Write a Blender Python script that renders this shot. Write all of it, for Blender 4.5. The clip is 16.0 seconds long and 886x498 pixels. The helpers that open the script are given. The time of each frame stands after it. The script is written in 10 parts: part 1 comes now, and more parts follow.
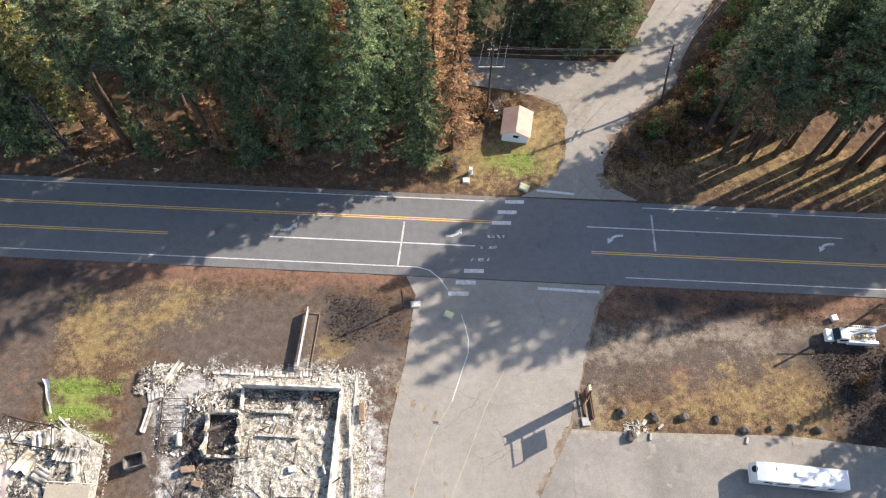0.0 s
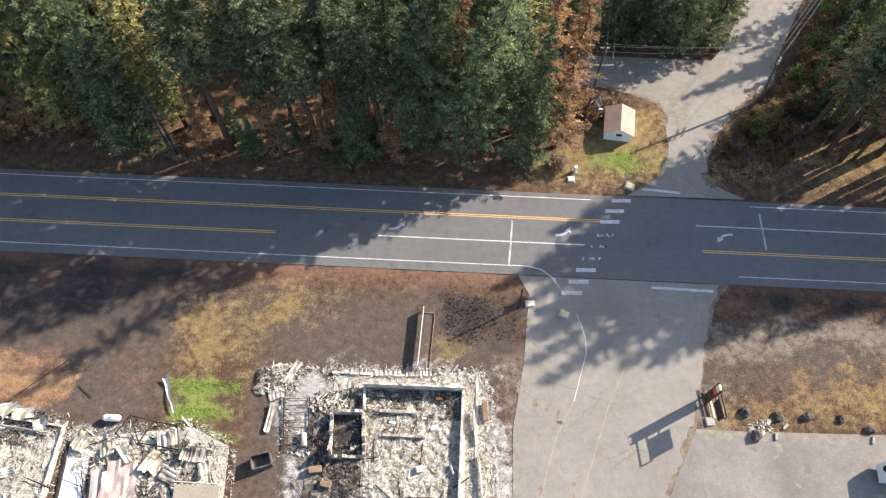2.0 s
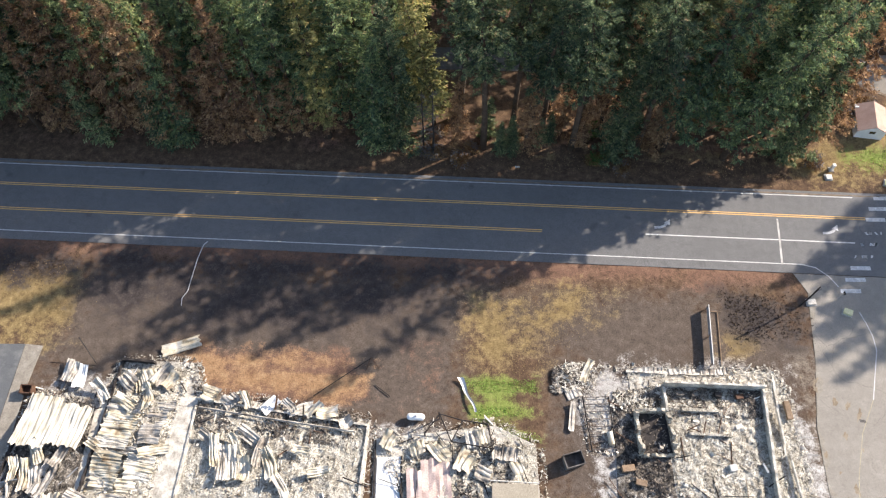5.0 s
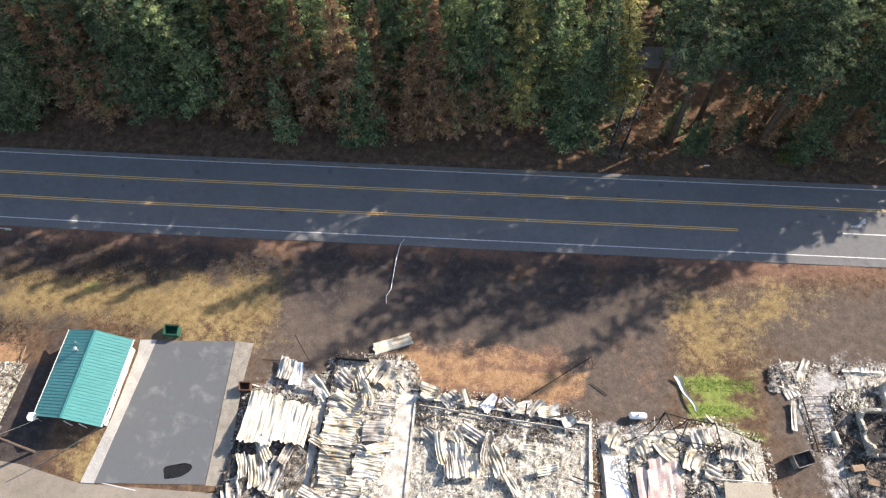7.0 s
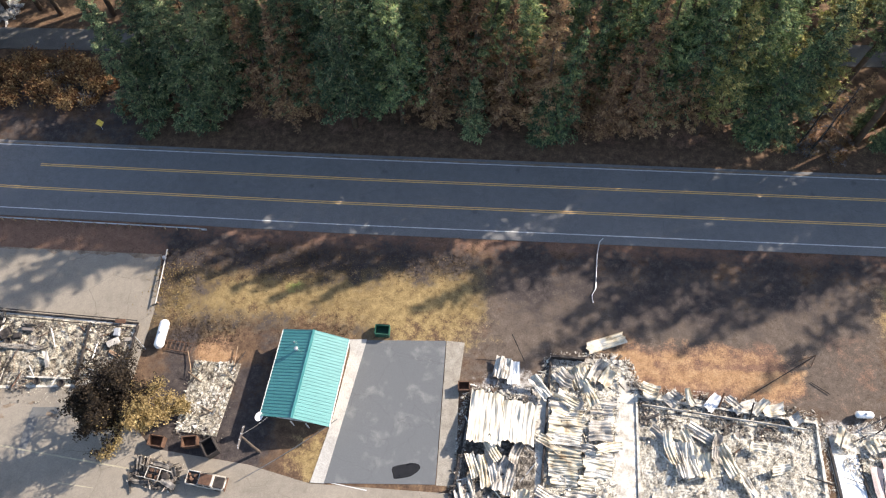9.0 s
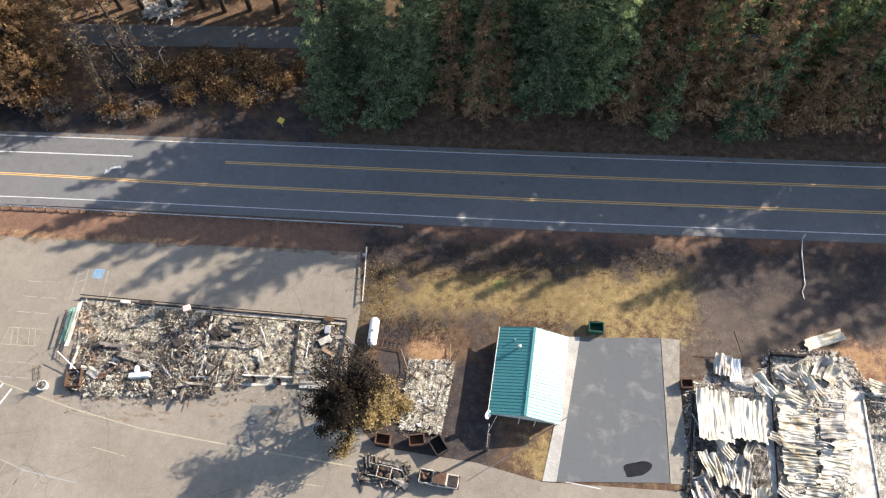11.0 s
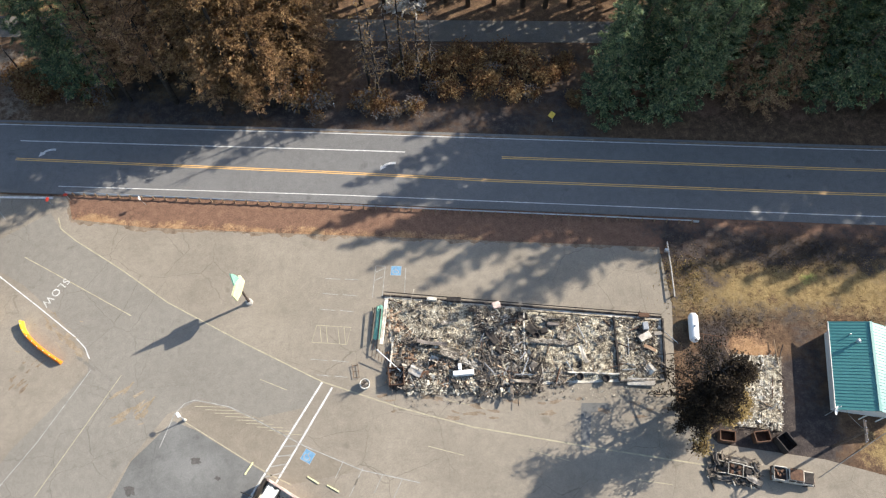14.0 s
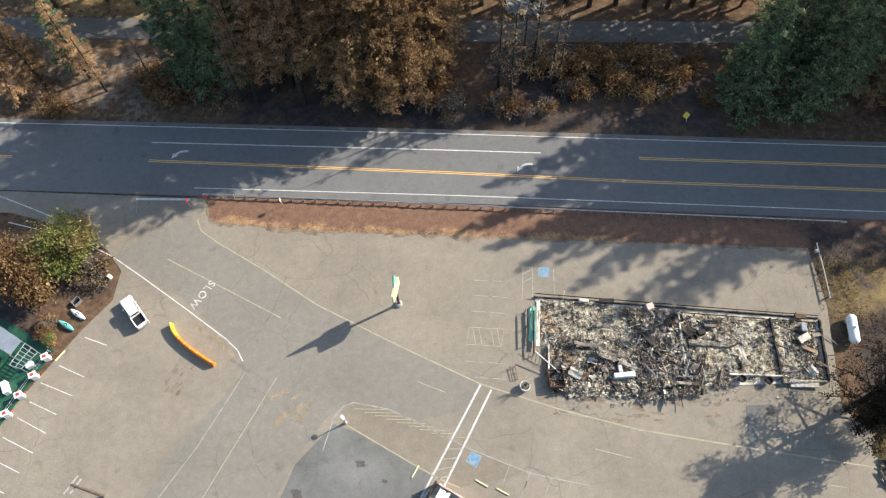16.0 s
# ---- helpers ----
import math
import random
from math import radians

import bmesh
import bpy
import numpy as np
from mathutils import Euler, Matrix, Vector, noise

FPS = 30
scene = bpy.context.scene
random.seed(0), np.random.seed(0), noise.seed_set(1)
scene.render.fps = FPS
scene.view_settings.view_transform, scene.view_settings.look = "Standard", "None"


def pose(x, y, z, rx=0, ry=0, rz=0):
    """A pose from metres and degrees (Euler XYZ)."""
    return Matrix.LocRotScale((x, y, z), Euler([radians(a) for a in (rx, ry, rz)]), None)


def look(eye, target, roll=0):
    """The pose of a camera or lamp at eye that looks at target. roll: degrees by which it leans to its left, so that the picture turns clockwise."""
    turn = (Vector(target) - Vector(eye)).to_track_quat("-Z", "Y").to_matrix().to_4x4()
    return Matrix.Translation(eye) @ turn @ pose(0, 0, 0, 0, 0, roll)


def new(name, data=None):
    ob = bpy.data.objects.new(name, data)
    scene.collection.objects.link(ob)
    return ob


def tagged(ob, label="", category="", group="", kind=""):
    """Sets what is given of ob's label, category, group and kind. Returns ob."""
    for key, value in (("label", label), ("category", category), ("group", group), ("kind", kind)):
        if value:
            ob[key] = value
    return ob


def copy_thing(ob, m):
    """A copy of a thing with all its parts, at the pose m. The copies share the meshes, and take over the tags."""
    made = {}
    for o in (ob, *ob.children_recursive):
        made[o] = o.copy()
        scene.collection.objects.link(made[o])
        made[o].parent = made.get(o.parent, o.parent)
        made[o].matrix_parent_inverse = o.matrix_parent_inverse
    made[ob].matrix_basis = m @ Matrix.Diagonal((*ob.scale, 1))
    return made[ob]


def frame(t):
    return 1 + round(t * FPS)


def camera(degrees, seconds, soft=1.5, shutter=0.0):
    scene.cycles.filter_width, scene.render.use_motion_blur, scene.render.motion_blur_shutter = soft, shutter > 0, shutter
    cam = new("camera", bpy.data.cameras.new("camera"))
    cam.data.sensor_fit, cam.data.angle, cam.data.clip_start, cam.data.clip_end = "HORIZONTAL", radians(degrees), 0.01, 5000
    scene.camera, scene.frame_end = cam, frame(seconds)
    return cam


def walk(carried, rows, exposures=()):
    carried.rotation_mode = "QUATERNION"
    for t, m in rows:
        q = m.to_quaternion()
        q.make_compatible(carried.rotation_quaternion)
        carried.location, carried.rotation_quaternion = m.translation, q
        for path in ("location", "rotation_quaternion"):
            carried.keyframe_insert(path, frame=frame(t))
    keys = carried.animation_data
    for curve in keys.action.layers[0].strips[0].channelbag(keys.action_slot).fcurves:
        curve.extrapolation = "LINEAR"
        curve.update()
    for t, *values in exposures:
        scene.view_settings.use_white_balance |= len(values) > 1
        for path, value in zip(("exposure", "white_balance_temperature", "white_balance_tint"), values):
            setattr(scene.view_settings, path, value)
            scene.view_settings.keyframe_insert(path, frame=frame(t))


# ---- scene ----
# ---------------------------------------------------------------- camera
cam = camera(63.1, 16.0, soft=1.2)
SUN, SKY, SUN_AZ, SUN_EL = 4.85, 0.128, 26.5, 30.0
EXPOSURES = [(0.0, 1.0, 13.0), (3.0, 0.92, 13.0), (4.2, 0.9, 13.0), (7.5, 1.08, 13.0), (9.0, 1.13, 13.0), (12.0, 0.99, 10.0), (13.0, 0.97, 8.5), (15.0, 0.93, 9.0), (16.0, 0.88, 7.0)]
PATH = [
    (0, (0.153, -0.029, 103.057), (0.161, 0.882, 101.276), 0.5),
    (0.5, (-3.144, 0.115, 103.023), (-3.132, 1.024, 101.241), 0.8),
    (1, (-7.122, 0.242, 102.929), (-7.11, 1.148, 101.146), 0.7),
    (1.5, (-11.919, 0.327, 102.798), (-11.908, 1.232, 101.015), 0.7),
    (2, (-17.446, 0.332, 102.669), (-17.438, 1.238, 100.886), 0.5),
    (2.5, (-23.66, 0.25, 102.558), (-23.654, 1.156, 100.775), 0.4),
    (3, (-30.323, 0.14, 102.466), (-30.321, 1.048, 100.684), 0.2),
    (3.5, (-37.279, 0.168, 102.414), (-37.28, 1.075, 100.632), 0.0),
    (4, (-44.459, 0.245, 102.42), (-44.462, 1.151, 100.637), -0.1),
    (4.2, (-47.42, 0.257, 102.427), (-47.423, 1.164, 100.644), -0.3),
    (6.3, (-79.551, 0.237, 102.654), (-79.565, 1.138, 100.869), -0.8),
    (6.5, (-82.632, 0.236, 102.649), (-82.647, 1.137, 100.863), -0.9),
    (7, (-90.38, 0.203, 102.603), (-90.399, 1.105, 100.818), -1.0),
    (7.5, (-98.119, 0.127, 102.561), (-98.142, 1.029, 100.776), -1.3),
    (8, (-105.751, 0.004, 102.546), (-105.775, 0.908, 100.762), -1.4),
    (8.5, (-113.508, -0.04, 102.516), (-113.536, 0.864, 100.733), -1.6),
    (9, (-121.262, -0.1, 102.449), (-121.294, 0.805, 100.666), -1.9),
    (11.3, (-157.021, -0.4, 101.994), (-157.065, 0.506, 100.211), -2.8),
    (11.5, (-160.147, -0.419, 101.966), (-160.19, 0.485, 100.183), -2.8),
    (12, (-167.992, -0.439, 101.842), (-168.035, 0.465, 100.058), -3.0),
    (12.5, (-175.897, -0.413, 101.738), (-175.94, 0.491, 99.955), -3.0),
    (13, (-183.76, -0.466, 101.621), (-183.804, 0.439, 99.838), -3.0),
    (13.2, (-186.915, -0.483, 101.592), (-186.961, 0.422, 99.809), -3.2),
    (13.4, (-190.084, -0.482, 101.558), (-190.125, 0.425, 99.776), -2.8),
    (13.5, (-191.672, -0.474, 101.543), (-191.715, 0.431, 99.76), -3.0),
    (14, (-199.615, -0.437, 101.43), (-199.655, 0.469, 99.647), -2.9),
    (14.5, (-207.214, -0.413, 101.388), (-207.26, 0.493, 99.605), -3.3),
    (15, (-213.661, -0.368, 101.368), (-213.709, 0.541, 99.587), -3.4),
    (15.5, (-218.556, -0.357, 101.322), (-218.606, 0.554, 99.543), -3.5),
    (16, (-222.178, -0.321, 101.271), (-222.224, 0.592, 99.492), -3.3),
]
walk(cam, [(t, look(eye, target, roll)) for t, eye, target, roll in PATH], exposures=[(t, stops, 6500, tint) for t, stops, tint in EXPOSURES])

# ---------------------------------------------------------------- daylight
world = bpy.data.worlds.new("sky")
scene.world = world
world.use_nodes = True
wn = world.node_tree.nodes
sky = wn.new("ShaderNodeTexSky")
sky.sky_type = "NISHITA"
sky.sun_disc = False
sky.sun_elevation = radians(SUN_EL)
sky.sun_rotation = radians(90.0 - SUN_AZ)
sky.air_density, sky.dust_density, sky.ozone_density = 1.0, 1.2, 1.0
wn["Background"].inputs["Strength"].default_value = SKY
world.node_tree.links.new(sky.outputs[0], wn["Background"].inputs["Color"])
sun_data = bpy.data.lights.new("sun", "SUN")
sun_data.energy, sun_data.angle, sun_data.color = SUN, radians(0.53), (1.0, 0.912, 0.795)
sun_way = Vector((math.cos(radians(SUN_AZ)) * math.cos(radians(SUN_EL)), math.sin(radians(SUN_AZ)) * math.cos(radians(SUN_EL)), math.sin(radians(SUN_EL))))
new("sun", sun_data).matrix_world = look(sun_way * 300, (0, 0, 0))

# ---------------------------------------------------------------- materials
class Nodes:
    """A node material under construction."""

    def __init__(self, name):
        self.m = bpy.data.materials.new(name)
        self.m.use_nodes = True
        self.t = self.m.node_tree
        self.bsdf = self.t.nodes["Principled BSDF"]
        self.spot = None

    def add(self, kind, ins=(), operation="", blend_type="", feature="", attribute_name=""):
        n = self.t.nodes.new("ShaderNode" + kind)
        if operation:
            n.operation = operation
        if blend_type:
            n.blend_type = blend_type
        if feature:
            n.feature = feature
        if attribute_name:
            n.attribute_name = attribute_name
        for key, v in dict(ins).items():
            self.put(n.inputs[key], v)
        return n

    def put(self, socket, v):
        if isinstance(v, bpy.types.NodeSocket):
            self.t.links.new(v, socket)
        else:
            socket.default_value = v

    def noise(self, scale, detail=3.0, rough=0.55, vec=None, distort=0.0):
        n = self.add("TexNoise", {"Scale": scale, "Detail": detail, "Roughness": rough, "Distortion": distort})
        self.put(n.inputs["Vector"], vec if vec is not None else self.place())
        return n.outputs["Fac"]

    def place(self):
        if self.spot is None:
            self.spot = self.add("NewGeometry").outputs["Position"]
        return self.spot

    def ramp(self, fac, stops, mode="LINEAR"):
        r = self.add("ValToRGB", {"Fac": fac})
        r.color_ramp.interpolation = mode
        e = r.color_ramp.elements
        while len(e) < len(stops):
            e.new(0.5)
        for el, (p, c) in zip(e, stops):
            el.position, el.color = p, (*c, 1.0) if len(c) == 3 else c
        return r.outputs["Color"]

    def grey(self, fac, a, b, lo=0.0, hi=1.0):
        r = self.add("MapRange", {"Value": fac, "From Min": a, "From Max": b, "To Min": lo, "To Max": hi})
        return r.outputs["Result"]

    def mix(self, fac, a, b, mode="MIX"):
        n = self.add("MixRGB", {"Fac": fac, "Color1": a if not isinstance(a, tuple) else (*a, 1), "Color2": b if not isinstance(b, tuple) else (*b, 1)}, blend_type=mode)
        return n.outputs["Color"]

    def math(self, op, a, b=0.0):
        n = self.add("Math", {0: a, 1: b}, operation=op)
        return n.outputs[0]

    def bump(self, height, strength, dist=0.05):
        n = self.add("Bump", {"Height": height, "Strength": strength, "Distance": dist})
        self.put(self.bsdf.inputs["Normal"], n.outputs[0])

    def done(self, color, rough=0.8, metal=0.0, spec=0.3):
        self.put(self.bsdf.inputs["Base Color"], color)
        self.put(self.bsdf.inputs["Roughness"], rough)
        self.put(self.bsdf.inputs["Metallic"], metal)
        self.put(self.bsdf.inputs["Specular IOR Level"], spec)
        return self.m


def surf(name, stops, scale=0.6, fine=9.0, rough=0.8, metal=0.0, bump=0.3, vary=0.25, spec=0.3, rand=0.0, local=False):
    """Two scales of noise: a colour ramp at the broad one, light and dark grain at the fine one."""
    k = Nodes(name)
    vec = k.add("TexCoord").outputs["Object"] if local else None
    broad = k.noise(scale, 4.0, 0.6, vec)
    n = len(stops)
    col = k.ramp(broad, [(0.3 + 0.4 * i / max(1, n - 1), c) for i, c in enumerate(stops)])
    grain = k.noise(fine, 3.0, 0.6, vec)
    g = k.grey(grain, 0.3, 0.7, 1 - vary, 1 + vary)
    if rand:
        g = k.math("MULTIPLY", g, k.grey(k.add("ObjectInfo").outputs["Random"], 0, 1, 1 - rand, 1 + rand))
    col = k.mix(1.0, col, k.add("CombineColor", {0: g, 1: g, 2: g}).outputs[0], "MULTIPLY")
    if bump:
        k.bump(grain, bump, 0.03)
    return k.done(col, rough, metal, spec)


def islands(name, stops, rough=0.9, fine=5.0, vary=0.3, bump=0.3, metal=0.0, clump=0.45, scale=0.55):
    """Loose pieces of a mesh: each its own tone, neighbours alike; stops run from dark to light."""
    k = Nodes(name)
    r = k.add("NewGeometry").outputs["Random Per Island"]
    patch = k.grey(k.noise(scale, 4.0, 0.65), 0.25, 0.75)
    f = k.math("ADD", k.math("MULTIPLY", r, 1 - clump), k.math("MULTIPLY", patch, clump))
    n = len(stops)
    col = k.ramp(f, [(0.12 + 0.76 * i / (n - 1), c) for i, c in enumerate(stops)])
    grain = k.noise(fine, 4.0, 0.65)
    g = k.grey(grain, 0.3, 0.7, 1 - vary, 1 + vary)
    col = k.mix(1.0, col, k.add("CombineColor", {0: g, 1: g, 2: g}).outputs[0], "MULTIPLY")
    if bump:
        k.bump(grain, bump, 0.04)
    return k.done(col, rough, metal)


def foliage(name, stops, rough=0.7, fleck=None):
    """Leaf sprays: colour by piece and by tree, some light let through."""
    k = Nodes(name)
    r = k.add("NewGeometry").outputs["Random Per Island"]
    o = k.add("ObjectInfo").outputs["Random"]
    limb = k.grey(k.noise(1.0, 2.0), 0.32, 0.68)
    f = k.math("ADD", k.math("ADD", k.math("MULTIPLY", r, 0.46), k.math("MULTIPLY", o, 0.22)), k.math("MULTIPLY", limb, 0.32))
    n = len(stops)
    col = k.ramp(f, [(0.12 + 0.76 * i / (n - 1), c) for i, c in enumerate(stops)])
    if fleck:
        col = k.mix(k.grey(r, 0.965, 0.97), col, fleck)
    g = k.grey(k.noise(0.25, 2.0), 0.3, 0.7, 0.75, 1.25)
    col = k.mix(1.0, col, k.add("CombineColor", {0: g, 1: g, 2: g}).outputs[0], "MULTIPLY")
    m = k.done(col, rough, 0.0, 0.08)
    glow = k.mix(1.0, col, (1.4, 1.38, 1.1), "MULTIPLY")
    tr = k.add("BsdfTranslucent", {"Color": glow})
    ms = k.add("MixShader", {0: 0.28, 1: k.bsdf.outputs[0], 2: tr.outputs[0]})
    k.t.links.new(ms.outputs[0], k.t.nodes["Material Output"].inputs["Surface"])
    return m


def asphalt(name, tone, warm, crack=0.5, stain=0.25, patch=0.06):
    """Asphalt with aggregate grain, broad wear, stains and a net of cracks."""
    k = Nodes(name)
    broad = k.noise(0.09, 5.0, 0.6)
    mid = k.noise(0.9, 4.0, 0.65)
    fine = k.noise(14.0, 2.0, 0.7)
    a = tuple(c * tone for c in warm)
    col = k.ramp(broad, [(0.3, tuple(c * (1 - stain) for c in a)), (0.5, a), (0.72, tuple(c * (1 + stain) for c in a))])
    g = k.math("MULTIPLY", k.grey(mid, 0.3, 0.7, 0.9, 1.08), k.math("MULTIPLY", k.grey(k.noise(3.5, 4.0, 0.7), 0.32, 0.68, 0.9, 1.09), k.grey(fine, 0.3, 0.7, 0.8, 1.2)))
    col = k.mix(1.0, col, k.add("CombineColor", {0: g, 1: g, 2: g}).outputs[0], "MULTIPLY")
    drop = k.grey(k.noise(0.35, 3.0, 0.5), 0.66, 0.74, 0.0, 0.45)
    col = k.mix(drop, col, tuple(c * 0.5 for c in a))
    if crack:
        warp = k.add("VectorMath", {0: k.place(), 1: k.add("TexNoise", {"Scale": 0.5, "Detail": 4.0, "Vector": k.place()}).outputs["Color"]}, operation="ADD").outputs[0]
        v = k.add("TexVoronoi", {"Scale": 0.13, "Vector": warp}, feature="DISTANCE_TO_EDGE").outputs["Distance"]
        line = k.grey(v, 0.0, 0.007, crack, 0.0)
        gate = k.grey(k.noise(0.05, 2.0), 0.42, 0.58)
        col = k.mix(k.math("MULTIPLY", line, gate), col, tuple(c * 0.3 for c in a))
    k.bump(fine, 0.25, 0.02)
    return k.done(col, 0.88, 0.0, 0.25)


M = {}
M["road"] = asphalt("main_road_asphalt", 0.168, (1.01, 0.99, 0.965), 0.25, 0.09)
M["old_road"] = asphalt("weathered_asphalt", 0.272, (1.08, 0.98, 0.84), 0.45, 0.14)
M["lot"] = asphalt("lot_asphalt", 0.224, (1.13, 0.982, 0.785), 0.55, 0.15)


def sealed_pad():
    k = Nodes("sealed_asphalt")
    wear = k.grey(k.noise(0.33, 6.0, 0.62, None, 0.3), 0.53, 0.68)
    fine = k.noise(10.0, 3.0, 0.7)
    col = k.mix(k.math("MULTIPLY", wear, 0.55), (0.122, 0.127, 0.131), (0.24, 0.235, 0.225))
    g = k.grey(fine, 0.3, 0.7, 0.8, 1.2)
    col = k.mix(1.0, col, k.add("CombineColor", {0: g, 1: g, 2: g}).outputs[0], "MULTIPLY")
    warp = k.add("VectorMath", {0: k.place(), 1: k.add("TexNoise", {"Scale": 0.6, "Detail": 3.0, "Vector": k.place()}).outputs["Color"]}, operation="ADD").outputs[0]
    crack = k.grey(k.add("TexVoronoi", {"Scale": 0.16, "Vector": warp}, feature="DISTANCE_TO_EDGE").outputs["Distance"], 0.0, 0.008, 0.25, 0.0)
    col = k.mix(crack, col, (0.05, 0.05, 0.05))
    k.bump(fine, 0.2, 0.02)
    return k.done(col, 0.85, 0.0, 0.25)


M["sealed"] = sealed_pad()
M["stain"] = surf("oil_stain", [(0.07, 0.065, 0.06), (0.12, 0.11, 0.10)], 1.5, 8, 0.7)
# darker than the lane's pale lit surface: tree shade put into the base tone
M["lane"] = asphalt("narrow_lane_asphalt", 0.14, (1.05, 0.98, 0.88), 0.4, 0.2)
M["drive"] = asphalt("greyer_drive_asphalt", 0.208, (1.07, 0.982, 0.84), 0.45, 0.08)
M["dark_patch"] = asphalt("darkened_asphalt", 0.155, (1.0, 0.985, 0.93), 0.5, 0.3)
M["damp"] = asphalt("damp_stained_asphalt", 0.178, (1.08, 0.98, 0.85), 0.3, 0.3)
M["isle"] = asphalt("dusty_island_asphalt", 0.20, (1.13, 0.97, 0.76), 0.3, 0.15)
M["drift"] = surf("blown_dirt", [(0.13, 0.095, 0.065), (0.21, 0.16, 0.115), (0.29, 0.235, 0.175)], 0.8, 6, 0.95, vary=0.35)
M["pale_drift"] = surf("pale_dried_mud", [(0.19, 0.15, 0.105), (0.27, 0.215, 0.15), (0.33, 0.275, 0.205)], 0.9, 6, 0.95, vary=0.25)
M["gravel_lot"] = asphalt("gravelled_asphalt", 0.232, (1.08, 0.985, 0.86), 0.3, 0.25)
M["lot_dust"] = surf("pale_lot_dust", [(0.215, 0.19, 0.155), (0.28, 0.25, 0.205), (0.34, 0.31, 0.26)], 0.9, 6, 0.95, vary=0.25)
M["paint_white"] = surf("worn_white_road_paint", [(0.42, 0.41, 0.39), (0.72, 0.71, 0.69)], 1.6, 11, 0.75, vary=0.3)
M["paint_faint"] = surf("faded_white_road_paint", [(0.22, 0.215, 0.2), (0.4, 0.39, 0.36)], 1.2, 9, 0.8, vary=0.3)
M["paint_scuffed"] = surf("scuffed_white_road_paint", [(0.32, 0.305, 0.27), (0.50, 0.485, 0.45), (0.70, 0.685, 0.65)], 0.9, 9, 0.8, vary=0.35)
M["paint_yellow"] = surf("yellow_road_paint", [(0.66, 0.38, 0.12), (0.82, 0.50, 0.19)], 1.6, 11, 0.75, vary=0.2)
M["paint_pale"] = surf("faded_yellow_road_paint", [(0.29, 0.255, 0.185), (0.44, 0.395, 0.275)], 1.2, 9, 0.8, vary=0.3)
M["paint_blue"] = surf("blue_road_paint", [(0.10, 0.22, 0.36), (0.2, 0.36, 0.5)], 2, 11, 0.75)
M["concrete"] = surf("weathered_concrete", [(0.34, 0.32, 0.29), (0.46, 0.44, 0.40)], 0.5, 8, 0.85)
M["ashy_concrete"] = surf("ash_covered_concrete", [(0.28, 0.247, 0.204), (0.56, 0.520, 0.446), (0.74, 0.703, 0.622)], 0.7, 7, 0.9, vary=0.35)
M["char"] = surf("charred_timber", [(0.018, 0.016, 0.015), (0.06, 0.05, 0.045)], 1.5, 14, 0.85)
M["rust"] = surf("rusted_steel", [(0.07, 0.04, 0.028), (0.17, 0.095, 0.06)], 1.4, 12, 0.8, 0.2)
M["steel"] = surf("galvanised_steel", [(0.42, 0.43, 0.44), (0.58, 0.59, 0.60)], 1.0, 10, 0.45, 0.7)
M["burnt_sheet"] = surf("heat_stained_metal_sheet", [(0.20, 0.14, 0.085), (0.46, 0.40, 0.29), (0.60, 0.545, 0.44), (0.68, 0.635, 0.56)], 0.6, 8, 0.62, 0.1, vary=0.15, rand=0.12)
M["grey_sheet"] = surf("scorched_grey_metal_sheet", [(0.14, 0.12, 0.10), (0.42, 0.385, 0.335), (0.68, 0.645, 0.58)], 0.5, 8, 0.6, 0.15, rand=0.15)
M["pleat_sheet"] = surf("cream_roof_sheet", [(0.40, 0.34, 0.24), (0.55, 0.50, 0.40), (0.63, 0.585, 0.49), (0.67, 0.63, 0.55)], 0.35, 8, 0.6, 0.05, vary=0.1)
M["wood"] = surf("weathered_wood", [(0.20, 0.13, 0.08), (0.32, 0.23, 0.15)], 1.4, 12, 0.8)
M["pole_wood"] = surf("creosoted_pole_wood", [(0.07, 0.05, 0.04), (0.13, 0.10, 0.08)], 1.2, 12, 0.85)
M["bark"] = surf("bark", [(0.05, 0.035, 0.025), (0.12, 0.085, 0.06)], 1.2, 7, 0.9, bump=0.5)
M["burnt_bark"] = surf("burnt_bark", [(0.012, 0.011, 0.01), (0.05, 0.042, 0.036)], 1.2, 7, 0.9, bump=0.5)
M["fir"] = foliage("fir_needles", [(0.042, 0.072, 0.052), (0.12, 0.178, 0.105), (0.25, 0.325, 0.155), (0.54, 0.56, 0.25)], 0.6, (0.46, 0.36, 0.22))
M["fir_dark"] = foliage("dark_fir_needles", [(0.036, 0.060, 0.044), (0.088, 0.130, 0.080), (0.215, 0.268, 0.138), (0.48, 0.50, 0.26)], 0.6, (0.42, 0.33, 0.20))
# paler yellow-green firs, a tone that also paints sun onto the lit trees
M["fir_yellow"] = foliage("yellow_green_fir_needles", [(0.095, 0.104, 0.052), (0.205, 0.212, 0.096), (0.40, 0.38, 0.155), (0.60, 0.50, 0.22)], 0.6, (0.50, 0.35, 0.17))
M["fir_brown"] = foliage("scorched_fir_needles", [(0.125, 0.074, 0.050), (0.28, 0.170, 0.104), (0.46, 0.295, 0.165), (0.64, 0.46, 0.26)])
M["fir_orange"] = foliage("heat_killed_needles", [(0.055, 0.035, 0.024), (0.14, 0.088, 0.050), (0.27, 0.172, 0.088), (0.48, 0.335, 0.175)])
M["leaf_green"] = foliage("broad_green_leaves", [(0.03, 0.07, 0.02), (0.07, 0.14, 0.04), (0.13, 0.23, 0.06), (0.22, 0.32, 0.09)])
M["leaf_brown"] = foliage("withered_leaves", [(0.10, 0.060, 0.030), (0.19, 0.118, 0.056), (0.28, 0.185, 0.092), (0.37, 0.27, 0.145)])
